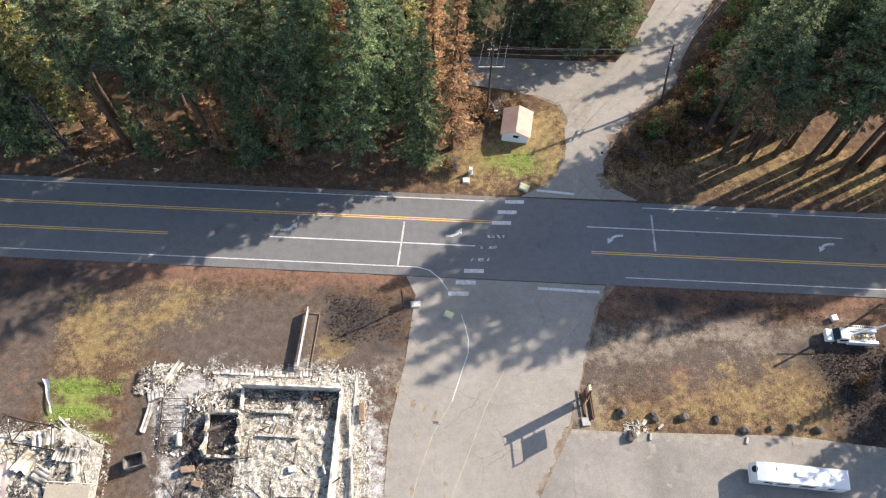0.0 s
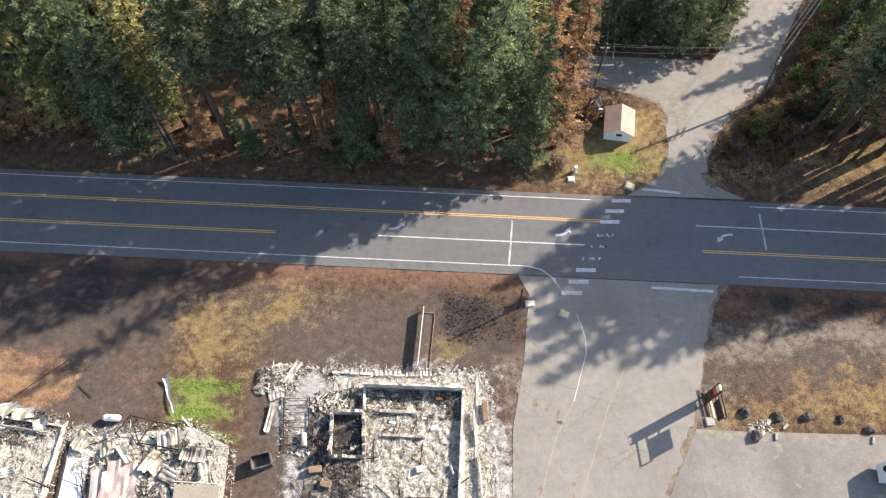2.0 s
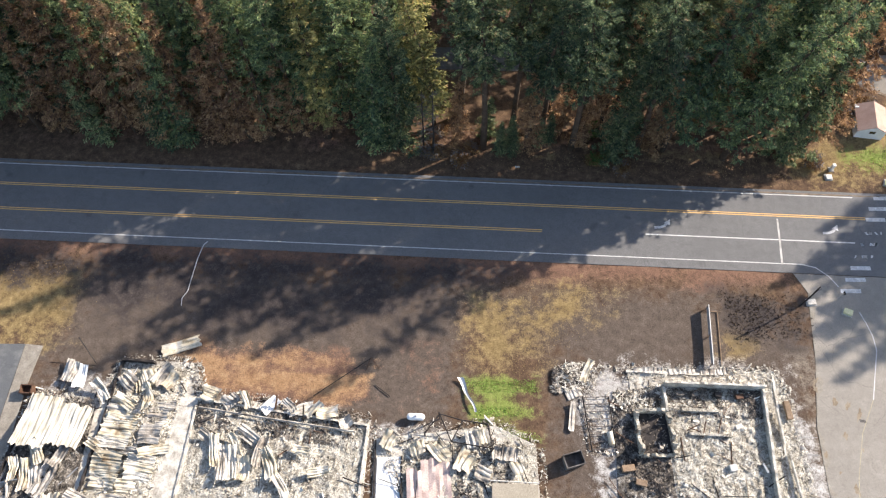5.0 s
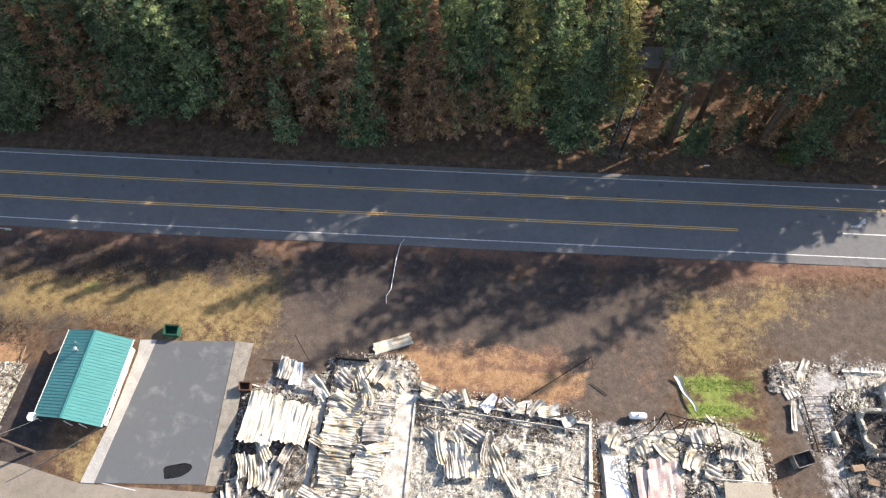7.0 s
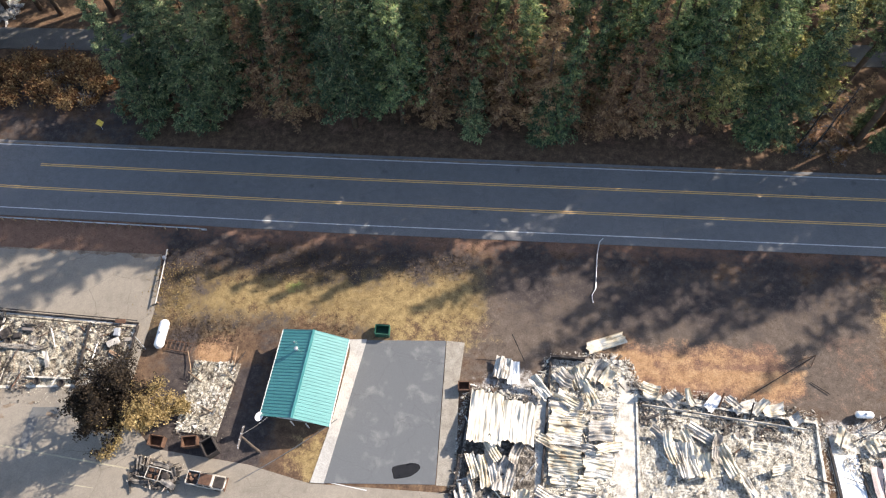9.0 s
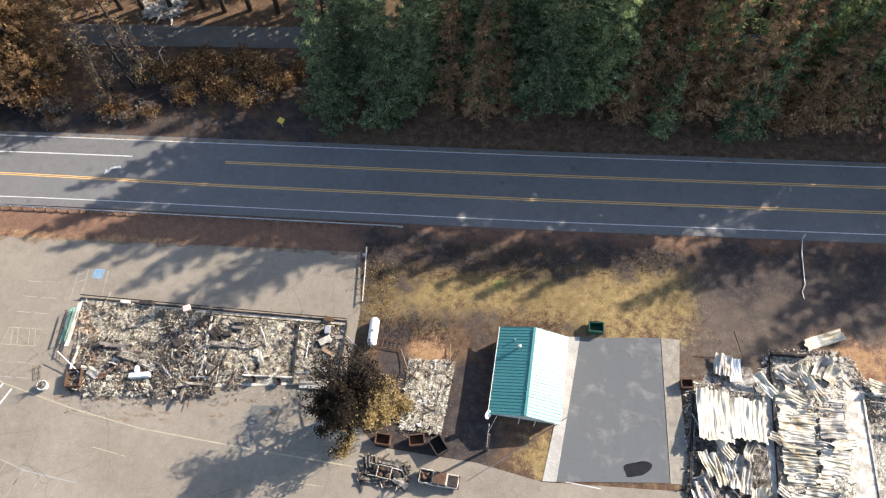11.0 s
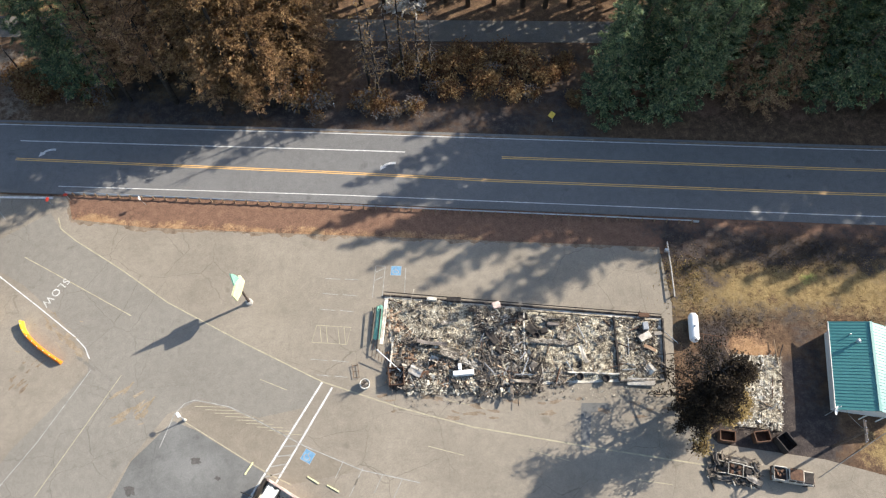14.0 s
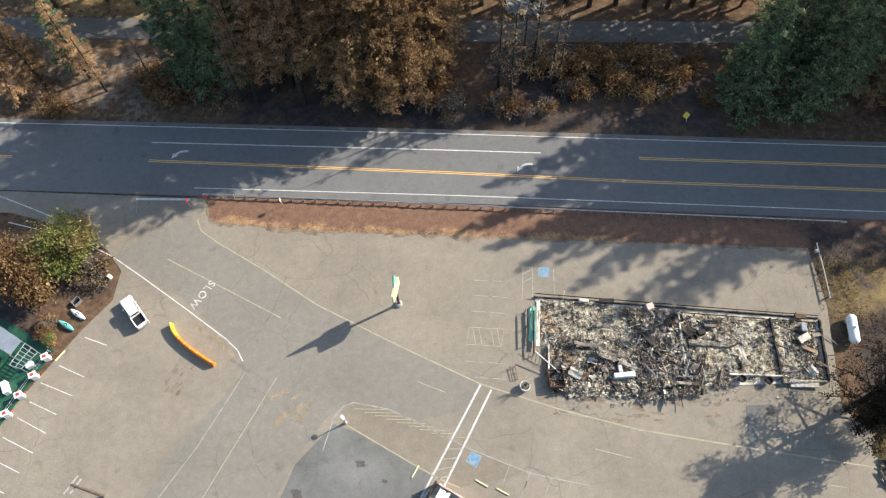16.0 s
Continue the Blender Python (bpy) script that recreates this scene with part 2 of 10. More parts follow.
M["leaf_sear"] = foliage("sear_yellow_leaves", [(0.11, 0.075, 0.038), (0.20, 0.145, 0.068), (0.30, 0.225, 0.105), (0.40, 0.31, 0.155)])
M["leaf_red"] = foliage("reddish_dry_leaves", [(0.055, 0.03, 0.02), (0.115, 0.06, 0.03), (0.18, 0.098, 0.05), (0.26, 0.155, 0.085)])
M["twig"] = surf("grey_dead_twigs", [(0.10, 0.085, 0.075), (0.22, 0.19, 0.17)], 1, 8, 0.9)
M["grass_dry"] = foliage("dry_grass_blades", [(0.13, 0.09, 0.05), (0.22, 0.16, 0.08), (0.33, 0.25, 0.125), (0.26, 0.17, 0.085)])
M["grass_green"] = foliage("green_grass_blades", [(0.13, 0.21, 0.05), (0.20, 0.32, 0.07), (0.27, 0.39, 0.09), (0.34, 0.40, 0.12)])
M["rubble"] = islands("ash_and_rubble", [(0.05, 0.043, 0.034), (0.22, 0.188, 0.147), (0.47, 0.426, 0.347), (0.63, 0.584, 0.494), (0.72, 0.683, 0.594), (0.78, 0.747, 0.665)], fine=9.0, scale=0.9)
M["rubble_tan"] = islands("scorched_brown_rubble", [(0.05, 0.03, 0.02), (0.16, 0.09, 0.055), (0.32, 0.20, 0.125), (0.48, 0.35, 0.24), (0.60, 0.50, 0.38)], fine=9.0, scale=0.9)
M["rubble_beige"] = islands("beige_rubble", [(0.03, 0.026, 0.022), (0.13, 0.105, 0.08), (0.30, 0.262, 0.205), (0.47, 0.425, 0.335), (0.60, 0.555, 0.45), (0.72, 0.68, 0.585)], fine=9.0, scale=0.9)
M["rubble_dark"] = islands("charred_rubble", [(0.018, 0.016, 0.015), (0.042, 0.037, 0.033), (0.095, 0.080, 0.068), (0.22, 0.185, 0.15), (0.44, 0.40, 0.34)], fine=9.0)


def ash_cover(name, stops, dark=0.3):
    """Ash and crumbled plaster: ragged patches, lumpy relief, dark flecks for char and for shaded gaps."""
    k = Nodes(name)
    broad = k.noise(0.45, 3.0, 0.6)
    mid = k.noise(1.5, 9.0, 0.78, None, 0.6)
    fine = k.noise(7.0, 6.0, 0.8)
    f = k.math("ADD", k.math("MULTIPLY", mid, 0.7), k.math("MULTIPLY", broad, 0.3))
    n = len(stops)
    col = k.ramp(f, [(0.385 + 0.25 * i / (n - 1), c) for i, c in enumerate(stops)])
    g = k.grey(fine, 0.34, 0.66, 0.55, 1.3)
    col = k.mix(1.0, col, k.add("CombineColor", {0: g, 1: g, 2: g}).outputs[0], "MULTIPLY")
    # flecks strong enough to paint in the shade between pieces as well as char
    fleck = k.grey(k.noise(4.2, 6.0, 0.75), 0.545, 0.63, 0.0, min(0.95, dark * 3.0))
    col = k.mix(fleck, col, (0.035, 0.03, 0.026))
    k.bump(k.math("ADD", mid, fine), 1.0, 0.14)
    return k.done(col, 0.95, 0.0, 0.15)


M["ash"] = ash_cover("ash_bed", [(0.13, 0.112, 0.090), (0.42, 0.381, 0.309), (0.66, 0.619, 0.527), (0.75, 0.713, 0.627)], 0.3)
M["ash_beige"] = ash_cover("beige_ash_bed", [(0.04, 0.034, 0.028), (0.24, 0.205, 0.155), (0.55, 0.50, 0.39), (0.72, 0.675, 0.56)], 0.42)
M["ash_dark"] = ash_cover("dark_ash_bed", [(0.03, 0.027, 0.024), (0.11, 0.095, 0.08), (0.30, 0.27, 0.23), (0.60, 0.57, 0.51)], 0.35)
M["teal"] = surf("teal_painted_steel_roof", [(0.048, 0.215, 0.20), (0.062, 0.25, 0.235)], 0.5, 6, 0.42, 0.0, 0.03, 0.08, 1.0)
M["cream"] = surf("cream_wall_paint", [(0.62, 0.60, 0.55), (0.72, 0.70, 0.65)], 0.6, 7, 0.7, vary=0.1)
M["white"] = surf("white_paint", [(0.72, 0.72, 0.71), (0.82, 0.82, 0.81)], 0.7, 6, 0.4, vary=0.06, bump=0.05, spec=0.5)
M["black"] = surf("black_plastic", [(0.012, 0.012, 0.013), (0.03, 0.03, 0.032)], 1.5, 10, 0.5)
M["tyre"] = surf("tyre_rubber", [(0.012, 0.012, 0.012), (0.028, 0.028, 0.028)], 3, 20, 0.85)
M["glass"] = surf("dark_tinted_glass", [(0.012, 0.015, 0.018), (0.02, 0.024, 0.03)], 0.5, 3, 0.08, 0.0, 0.0, 0.05, 0.8)
M["bin_grey"] = surf("scorched_bin_steel", [(0.05, 0.045, 0.042), (0.12, 0.11, 0.10), (0.26, 0.24, 0.22)], 0.8, 8, 0.7, 0.2)
M["pale_arm"] = surf("bleached_crossarm_wood", [(0.34, 0.32, 0.29), (0.50, 0.47, 0.43)], 1.2, 12, 0.85)
M["grey_paint"] = surf("grey_paint", [(0.28, 0.29, 0.31), (0.38, 0.39, 0.41)], 0.8, 6, 0.5)
M["green_paint"] = surf("dark_green_paint", [(0.015, 0.07, 0.045), (0.03, 0.10, 0.065)], 0.8, 6, 0.5)
M["mint"] = surf("mint_green_sign_paint", [(0.22, 0.50, 0.36), (0.32, 0.60, 0.45)], 0.8, 6, 0.5)
M["pale_yellow"] = surf("pale_yellow_sign_face", [(0.62, 0.60, 0.32), (0.74, 0.71, 0.44)], 0.8, 6, 0.5)
M["yellow_sign"] = surf("yellow_sign_sheet", [(0.62, 0.40, 0.05), (0.72, 0.50, 0.10)], 1.2, 6, 0.5)
M["red_sign"] = surf("red_sign_sheet", [(0.50, 0.04, 0.03), (0.58, 0.07, 0.05)], 1.2, 6, 0.5)
M["orange"] = surf("orange_barrier_plastic", [(0.75, 0.22, 0.02), (0.85, 0.30, 0.03)], 0.8, 6, 0.55, vary=0.12)
M["yellow_plastic"] = surf("yellow_barrier_plastic", [(0.78, 0.50, 0.03), (0.85, 0.58, 0.06)], 0.8, 6, 0.55, vary=0.12)
M["aqua"] = surf("aqua_plastic", [(0.12, 0.42, 0.40), (0.2, 0.52, 0.48)], 0.8, 6, 0.5)
M["pink_roof"] = surf("faded_pink_roof_sheet", [(0.42, 0.27, 0.21), (0.52, 0.36, 0.29)], 0.6, 7, 0.7, vary=0.1)
M["brick_pink"] = surf("pinkish_plaster_slab", [(0.50, 0.36, 0.31), (0.62, 0.50, 0.45)], 0.7, 6, 0.9)
M["tan_roof"] = surf("tan_roof_sheet", [(0.36, 0.31, 0.23), (0.44, 0.38, 0.29)], 0.6, 7, 0.8)
M["rock"] = surf("dark_volcanic_rock", [(0.05, 0.043, 0.038), (0.17, 0.14, 0.12)], 1.1, 6, 0.9, bump=0.8)
M["water"] = surf("wet_asphalt_puddle", [(0.012, 0.011, 0.010), (0.022, 0.02, 0.018)], 0.6, 5, 0.12, 0, 0.0, 0.1, 0.5)
M["wire"] = surf("cable_sheath", [(0.10, 0.10, 0.10), (0.18, 0.18, 0.18)], 1, 5, 0.5)


def ground_material():
    """Forest soil, red earth, dry grass, burnt turf, green turf, gravel and ash by zone, with ragged borders."""
    k = Nodes("open_ground")
    za = k.add("SeparateColor", {0: k.add("Attribute", attribute_name="zone_a").outputs["Color"]})
    zb = k.add("SeparateColor", {0: k.add("Attribute", attribute_name="zone_b").outputs["Color"]})
    zc = k.add("SeparateColor", {0: k.add("Attribute", attribute_name="zone_c").outputs["Color"]})
    n1, n2, n3 = k.noise(0.16, 6.0, 0.7), k.noise(0.8, 8.0, 0.72), k.noise(5.0, 6.0, 0.8)
    rag = k.math("ADD", k.math("MULTIPLY", k.math("SUBTRACT", n1, 0.5), 2.4), k.math("ADD", k.math("MULTIPLY", k.math("SUBTRACT", n2, 0.5), 1.3), k.math("MULTIPLY", k.math("SUBTRACT", n3, 0.5), 0.8)))

    def layer(col, mask, colour, soft=0.22):
        m = k.math("ADD", mask, k.math("MULTIPLY", rag, k.grey(mask, 0.0, 0.3)))
        return k.mix(k.grey(m, 0.5 - soft, 0.5 + soft), col, colour)

    duff = k.ramp(n2, [(0.3, (0.060, 0.038, 0.026)), (0.5, (0.12, 0.076, 0.048)), (0.7, (0.22, 0.145, 0.085))])
    gravel = k.ramp(n2, [(0.3, (0.080, 0.062, 0.049)), (0.52, (0.115, 0.090, 0.072)), (0.72, (0.168, 0.134, 0.107))])
    red = k.ramp(n2, [(0.3, (0.145, 0.085, 0.060)), (0.5, (0.185, 0.108, 0.074)), (0.72, (0.25, 0.15, 0.098))])
    dry = k.ramp(n2, [(0.28, (0.11, 0.076, 0.042)), (0.48, (0.225, 0.160, 0.074)), (0.72, (0.37, 0.275, 0.13))])
    burnt = k.ramp(n2, [(0.3, (0.030, 0.025, 0.024)), (0.5, (0.058, 0.048, 0.045)), (0.74, (0.12, 0.096, 0.080))])
    green = k.ramp(n2, [(0.3, (0.12, 0.12, 0.035)), (0.5, (0.19, 0.235, 0.058)), (0.72, (0.29, 0.29, 0.10))])
    ash = k.ramp(n2, [(0.3, (0.22, 0.20, 0.18)), (0.5, (0.42, 0.40, 0.37)), (0.7, (0.62, 0.60, 0.57))])
    col = layer(duff, zb.outputs[1], gravel)
    col = layer(col, za.outputs[0], red)
    col = layer(col, zc.outputs[0], k.ramp(n2, [(0.3, (0.205, 0.116, 0.062)), (0.5, (0.32, 0.192, 0.102)), (0.72, (0.42, 0.28, 0.16))]))
    col = layer(col, zc.outputs[1], k.ramp(n2, [(0.3, (0.15, 0.122, 0.095)), (0.5, (0.21, 0.172, 0.133)), (0.72, (0.28, 0.235, 0.185))]))
    col = layer(col, za.outputs[1], dry)
    col = layer(col, za.outputs[2], burnt)
    col = layer(col, zb.outputs[0], green)
    col = layer(col, zb.outputs[2], ash)
    g = k.math("MULTIPLY", k.grey(n3, 0.32, 0.68, 0.62, 1.38), k.grey(k.noise(2.2, 3.0, 0.7), 0.62, 0.7, 1.0, 0.72))
    col = k.mix(1.0, col, k.add("CombineColor", {0: g, 1: g, 2: g}).outputs[0], "MULTIPLY")
    k.bump(n3, 0.7, 0.08)
    return k.done(col, 0.95, 0.0, 0.15)


M["ground"] = ground_material()

# ---------------------------------------------------------------- mesh building
class Geo:
    """Vertices and faces in metres, gathered piece by piece."""

    def __init__(self):
        self.v, self.f = [], []

    def add(self, verts, faces):
        n = len(self.v)
        self.v += [tuple(p) for p in verts]
        self.f += [tuple(i + n for i in q) for q in faces]
        return self

    def box(self, c, s, m=None, bevel=0.0, taper=1.0):
        """A box by centre and size; bevel cuts its upright and top edges."""
        hx, hy, hz = s[0] / 2, s[1] / 2, s[2] / 2
        b = min(bevel, hx * 0.9, hy * 0.9)
        if b > 0:
            ring = [(hx, -hy + b), (hx, hy - b), (hx - b, hy), (-hx + b, hy), (-hx, hy - b), (-hx, -hy + b), (-hx + b, -hy), (hx - b, -hy)]
        else:
            ring = [(hx, -hy), (hx, hy), (-hx, hy), (-hx, -hy)]
        k = len(ring)
        bz = min(b, hz * 0.8)
        levels = [(-hz, 1.0, 0.0), (hz - bz, taper, 0.0)] + ([(hz, taper, b * 0.8)] if b > 0 else [])
        vs = []
        for z, t, inset in levels:
            vs += [Vector(((x - math.copysign(inset, x)) * t, (y - math.copysign(inset, y)) * t, z)) for x, y in ring]
        fs = [tuple(reversed(range(k)))]
        for j in range(len(levels) - 1):
            fs += [(j * k + i, j * k + (i + 1) % k, (j + 1) * k + (i + 1) % k, (j + 1) * k + i) for i in range(k)]
        fs.append(tuple(range((len(levels) - 1) * k, len(levels) * k)))
        t = Matrix.Translation(c) @ (m if m is not None else Matrix())
        return self.add([t @ p for p in vs], fs)

    def tube(self, pts, r, n=8, r2=None, caps=True):
        """A round bar along points, tapering from r to r2."""
        pts = [Vector(p) for p in pts]
        r2 = r if r2 is None else r2
        vs, k = [], len(pts)
        for i, p in enumerate(pts):
            d = (pts[min(i + 1, k - 1)] - pts[max(i - 1, 0)]).normalized()
            a = d.cross(Vector((0, 0, 1)) if abs(d.z) < 0.9 else Vector((1, 0, 0))).normalized()
            b = d.cross(a)
            rr = r + (r2 - r) * i / max(1, k - 1)
            vs += [p + rr * (math.cos(2 * math.pi * j / n) * a + math.sin(2 * math.pi * j / n) * b) for j in range(n)]
        fs = [(i * n + j, i * n + (j + 1) % n, (i + 1) * n + (j + 1) % n, (i + 1) * n + j) for i in range(k - 1) for j in range(n)]
        if caps:
            fs += [tuple(reversed(range(n))), tuple(range((k - 1) * n, k * n))]
        return self.add(vs, fs)

    def prism(self, ring, z0, z1):
        """A flat polygon of (x, y), given thickness."""
        area = sum(ring[i][0] * ring[(i + 1) % len(ring)][1] - ring[(i + 1) % len(ring)][0] * ring[i][1] for i in range(len(ring)))
        ring = list(ring) if area > 0 else list(reversed(ring))
        k = len(ring)
        vs = [(x, y, z0) for x, y in ring] + [(x, y, z1) for x, y in ring]
        fs = [tuple(reversed(range(k))), tuple(range(k, 2 * k))] + [(i, (i + 1) % k, k + (i + 1) % k, k + i) for i in range(k)]
        return self.add(vs, fs)

    def strip(self, pts, w, z0, z1):
        """A band of width w along (x, y) points."""
        left, right = [], []
        for i, p in enumerate(pts):
            a, b = Vector(pts[max(i - 1, 0)]), Vector(pts[min(i + 1, len(pts) - 1)])
            d = (b - a).normalized()
            q = Vector((-d.y, d.x)) * w / 2
            left.append(Vector(p) + q)
            right.append(Vector(p) - q)
        k = len(pts)
        vs = [(p.x, p.y, z1) for p in left] + [(p.x, p.y, z1) for p in right] + [(p.x, p.y, z0) for p in left] + [(p.x, p.y, z0) for p in right]
        fs = []
        for i in range(k - 1):
            fs += [(k + i, k + i + 1, i + 1, i), (i, i + 1, 2 * k + i + 1, 2 * k + i), (k + i + 1, k + i, 3 * k + i, 3 * k + i + 1)]
        return self.add(vs, fs)

    def grid(self, fn, nu, nv, thick=0.03):
        """A sheet fn(u, v) with thickness."""
        vs = [Vector(fn(i / nu, j / nv)) for i in range(nu + 1) for j in range(nv + 1)]
        w = nv + 1
        fs = [(i * w + j, (i + 1) * w + j, (i + 1) * w + j + 1, i * w + j + 1) for i in range(nu) for j in range(nv)]
        n = len(vs)
        low = [p - Vector((0, 0, thick)) for p in vs]
        fs += [tuple(reversed([q + n for q in f])) for f in fs]
        rim = [i * w for i in range(nu + 1)] + [nu * w + j for j in range(1, w)] + [i * w + nv for i in range(nu - 1, -1, -1)] + [j for j in range(nv - 1, 0, -1)]
        fs += [(a, a + n, b + n, b) for a, b in zip(rim, rim[1:] + rim[:1])]
        return self.add(vs + low, fs)

    def lathe(self, prof, n=20, m=None):
        """A turned shape from (radius, height) pairs."""
        vs = [Vector((r * math.cos(2 * math.pi * j / n), r * math.sin(2 * math.pi * j / n), z)) for r, z in prof for j in range(n)]
        fs = [(i * n + j, i * n + (j + 1) % n, (i + 1) * n + (j + 1) % n, (i + 1) * n + j) for i in range(len(prof) - 1) for j in range(n)]
        fs += [tuple(reversed(range(n))), tuple(range((len(prof) - 1) * n, len(prof) * n))]
        return self.add([m @ p for p in vs] if m is not None else vs, fs)

    def shift(self, d):
        self.v = [(x + d[0], y + d[1], z + d[2]) for x, y, z in self.v]
        return self

    def mesh(self, name, mat, smooth=False):
        me = bpy.data.meshes.new(name)
        me.from_pydata(self.v, [], self.f)
        me.materials.append(M[mat])
        if smooth:
            me.polygons.foreach_set("use_smooth", [True] * len(me.polygons))
        me.update()
        return me


def part(name, geo, mat, parent=None, label="", smooth=False):
    ob = new(name, geo.mesh(name, mat, smooth))
    ob.parent = parent
    return tagged(ob, label)


def thing(name, at, label, category, rz=0.0, group="", kind=""):
    """An Empty at the base of a thing, which holds its parts."""
    ob = new(name)
    ob.empty_display_size = 0.3
    ob.matrix_basis = pose(at[0], at[1], at[2] if len(at) > 2 else 0.0, 0, 0, rz)
    return tagged(ob, label, category, group, kind)


def setting(name, geo, mat, label, category):
    return tagged(part(name, geo, mat), label, category, "", "structure")


def turn(rx=0, ry=0, rz=0):
    return pose(0, 0, 0, rx, ry, rz)


def road_y(x, n=0.0):
    """The main road's lateral line n metres north of its middle."""
    return 55.65 - 0.0508 * x + 0.9 * max(0.0, min(1.0, (-140 - x) / 80.0)) * max(0.0, min(1.0, (x + 400) / 100)) * (1 - (n + 7) / 28) + n


def front_y(x):
    return 89.6 - 0.0355 * x


# ---------------------------------------------------------------- ground and paving
W0, W1, S0, N1 = -420.0, 220.0, -40.0, 170.0
SIDE_S = [(-5.2, 47.9), (-3.6, 44.5), (-4.9, 33.9), (-7.0, 23.9), (-7.4, 14.7), (-9.0, -40), (-1.0, -40), (13.8, 14.7), (18.8, 23.9), (21.7, 33.9), (24.7, 43), (27.5, 46.2)]
SIDE_N = [(13.5, 62.5), (17.0, 64.4), (19.9, 66.8), (21.9, 73.2), (22.0, 79.3), (21.0, 81.6), (17.5, 83.4), (12.5, 85.0), (5.4, 86.2), (5.4, 92.9), (32.5, 91.5), (35.5, 95.0), (42.1, 107.3), (75, 170), (90, 170), (53.2, 107.4), (44.7, 91.7), (42.9, 86.3), (38.8, 82.4), (35.4, 79.9), (31.4, 75.6), (28.0, 69.6), (27.8, 66.4), (29.0, 64.2), (33.0, 61.8)]
LOT_E = [(18.9, 23.8), (26, 23.4), (50, 22.8), (64, 21), (90, 19), (90, -40), (-0.9, -40), (13.9, 14.7)]
LOT_W = [(-345, 65.8), (-296, 63.5), (-264.2, 61.6), (-262.6, 57.2), (-250, 55.5), (-228, 54.2), (-168, 50.9), (-167.4, 41.5), (-169, 26), (-164, 20.6), (-150, 18.4), (-141.2, 15.9), (-121.3, 14.6), (-121, -40), (-330, -40), (-330, 10), (-294, 12), (-286.5, 27.5), (-279.6, 38.5), (-275.8, 43.5), (-275.5, 48.5), (-278.5, 52.2), (-286.5, 56.6), (-296, 59.4), (-345, 62.2)]
PAD = [(-135.6, 36.6), (-122.55, 36.5), (-123.95, 15.8), (-140.2, 15.95)]
MOTEL = [(-211.1, 43.2), (-169.3, 39.2), (-170.1, 29.6), (-208.5, 28.4)]


def inside(x, y, ring):
    hit = np.zeros(np.shape(x), bool)
    for (ax, ay), (bx, by) in zip(ring, ring[1:] + ring[:1]):
        cross = (ay > y) != (by > y)
        hit ^= cross & (x < (bx - ax) * (y - ay) / (by - ay + 1e-12) + ax)
    return hit


def soft_zone(x, y, ring, blur=1.5):
    """1 inside a polygon, falling to 0 across its border."""
    d = np.full(np.shape(x), 1e9)
    for (ax, ay), (bx, by) in zip(ring, ring[1:] + ring[:1]):
        t = np.clip(((x - ax) * (bx - ax) + (y - ay) * (by - ay)) / ((bx - ax) ** 2 + (by - ay) ** 2 + 1e-9), 0, 1)
        d = np.minimum(d, np.hypot(x - ax - t * (bx - ax), y - ay - t * (by - ay)))
    d = np.where(inside(x, y, ring), d, -d)
    return np.clip(0.5 + d / (4.6 * blur), 0, 1)


def blob(x, y, cx, cy, rx, ry, a=0.0):
    c, s = math.cos(radians(a)), math.sin(radians(a))
    u, v = ((x - cx) * c + (y - cy) * s) / rx, (-(x - cx) * s + (y - cy) * c) / ry
    return np.clip(1.25 - 0.75 * np.hypot(u, v), 0, 1)


def wave(x, y, seed):
    """Smooth uneven values between -1 and 1."""
    r = np.random.RandomState(seed)
    out = np.zeros(np.shape(x))
    for i in range(9):
        a, k = r.uniform(0, 6.28), 0.12 * 1.55 ** i
        out += np.sin(x * k * np.cos(a) + y * k * np.sin(a) + r.uniform(0, 6.28)) / 1.35 ** i
    return out / 3.2


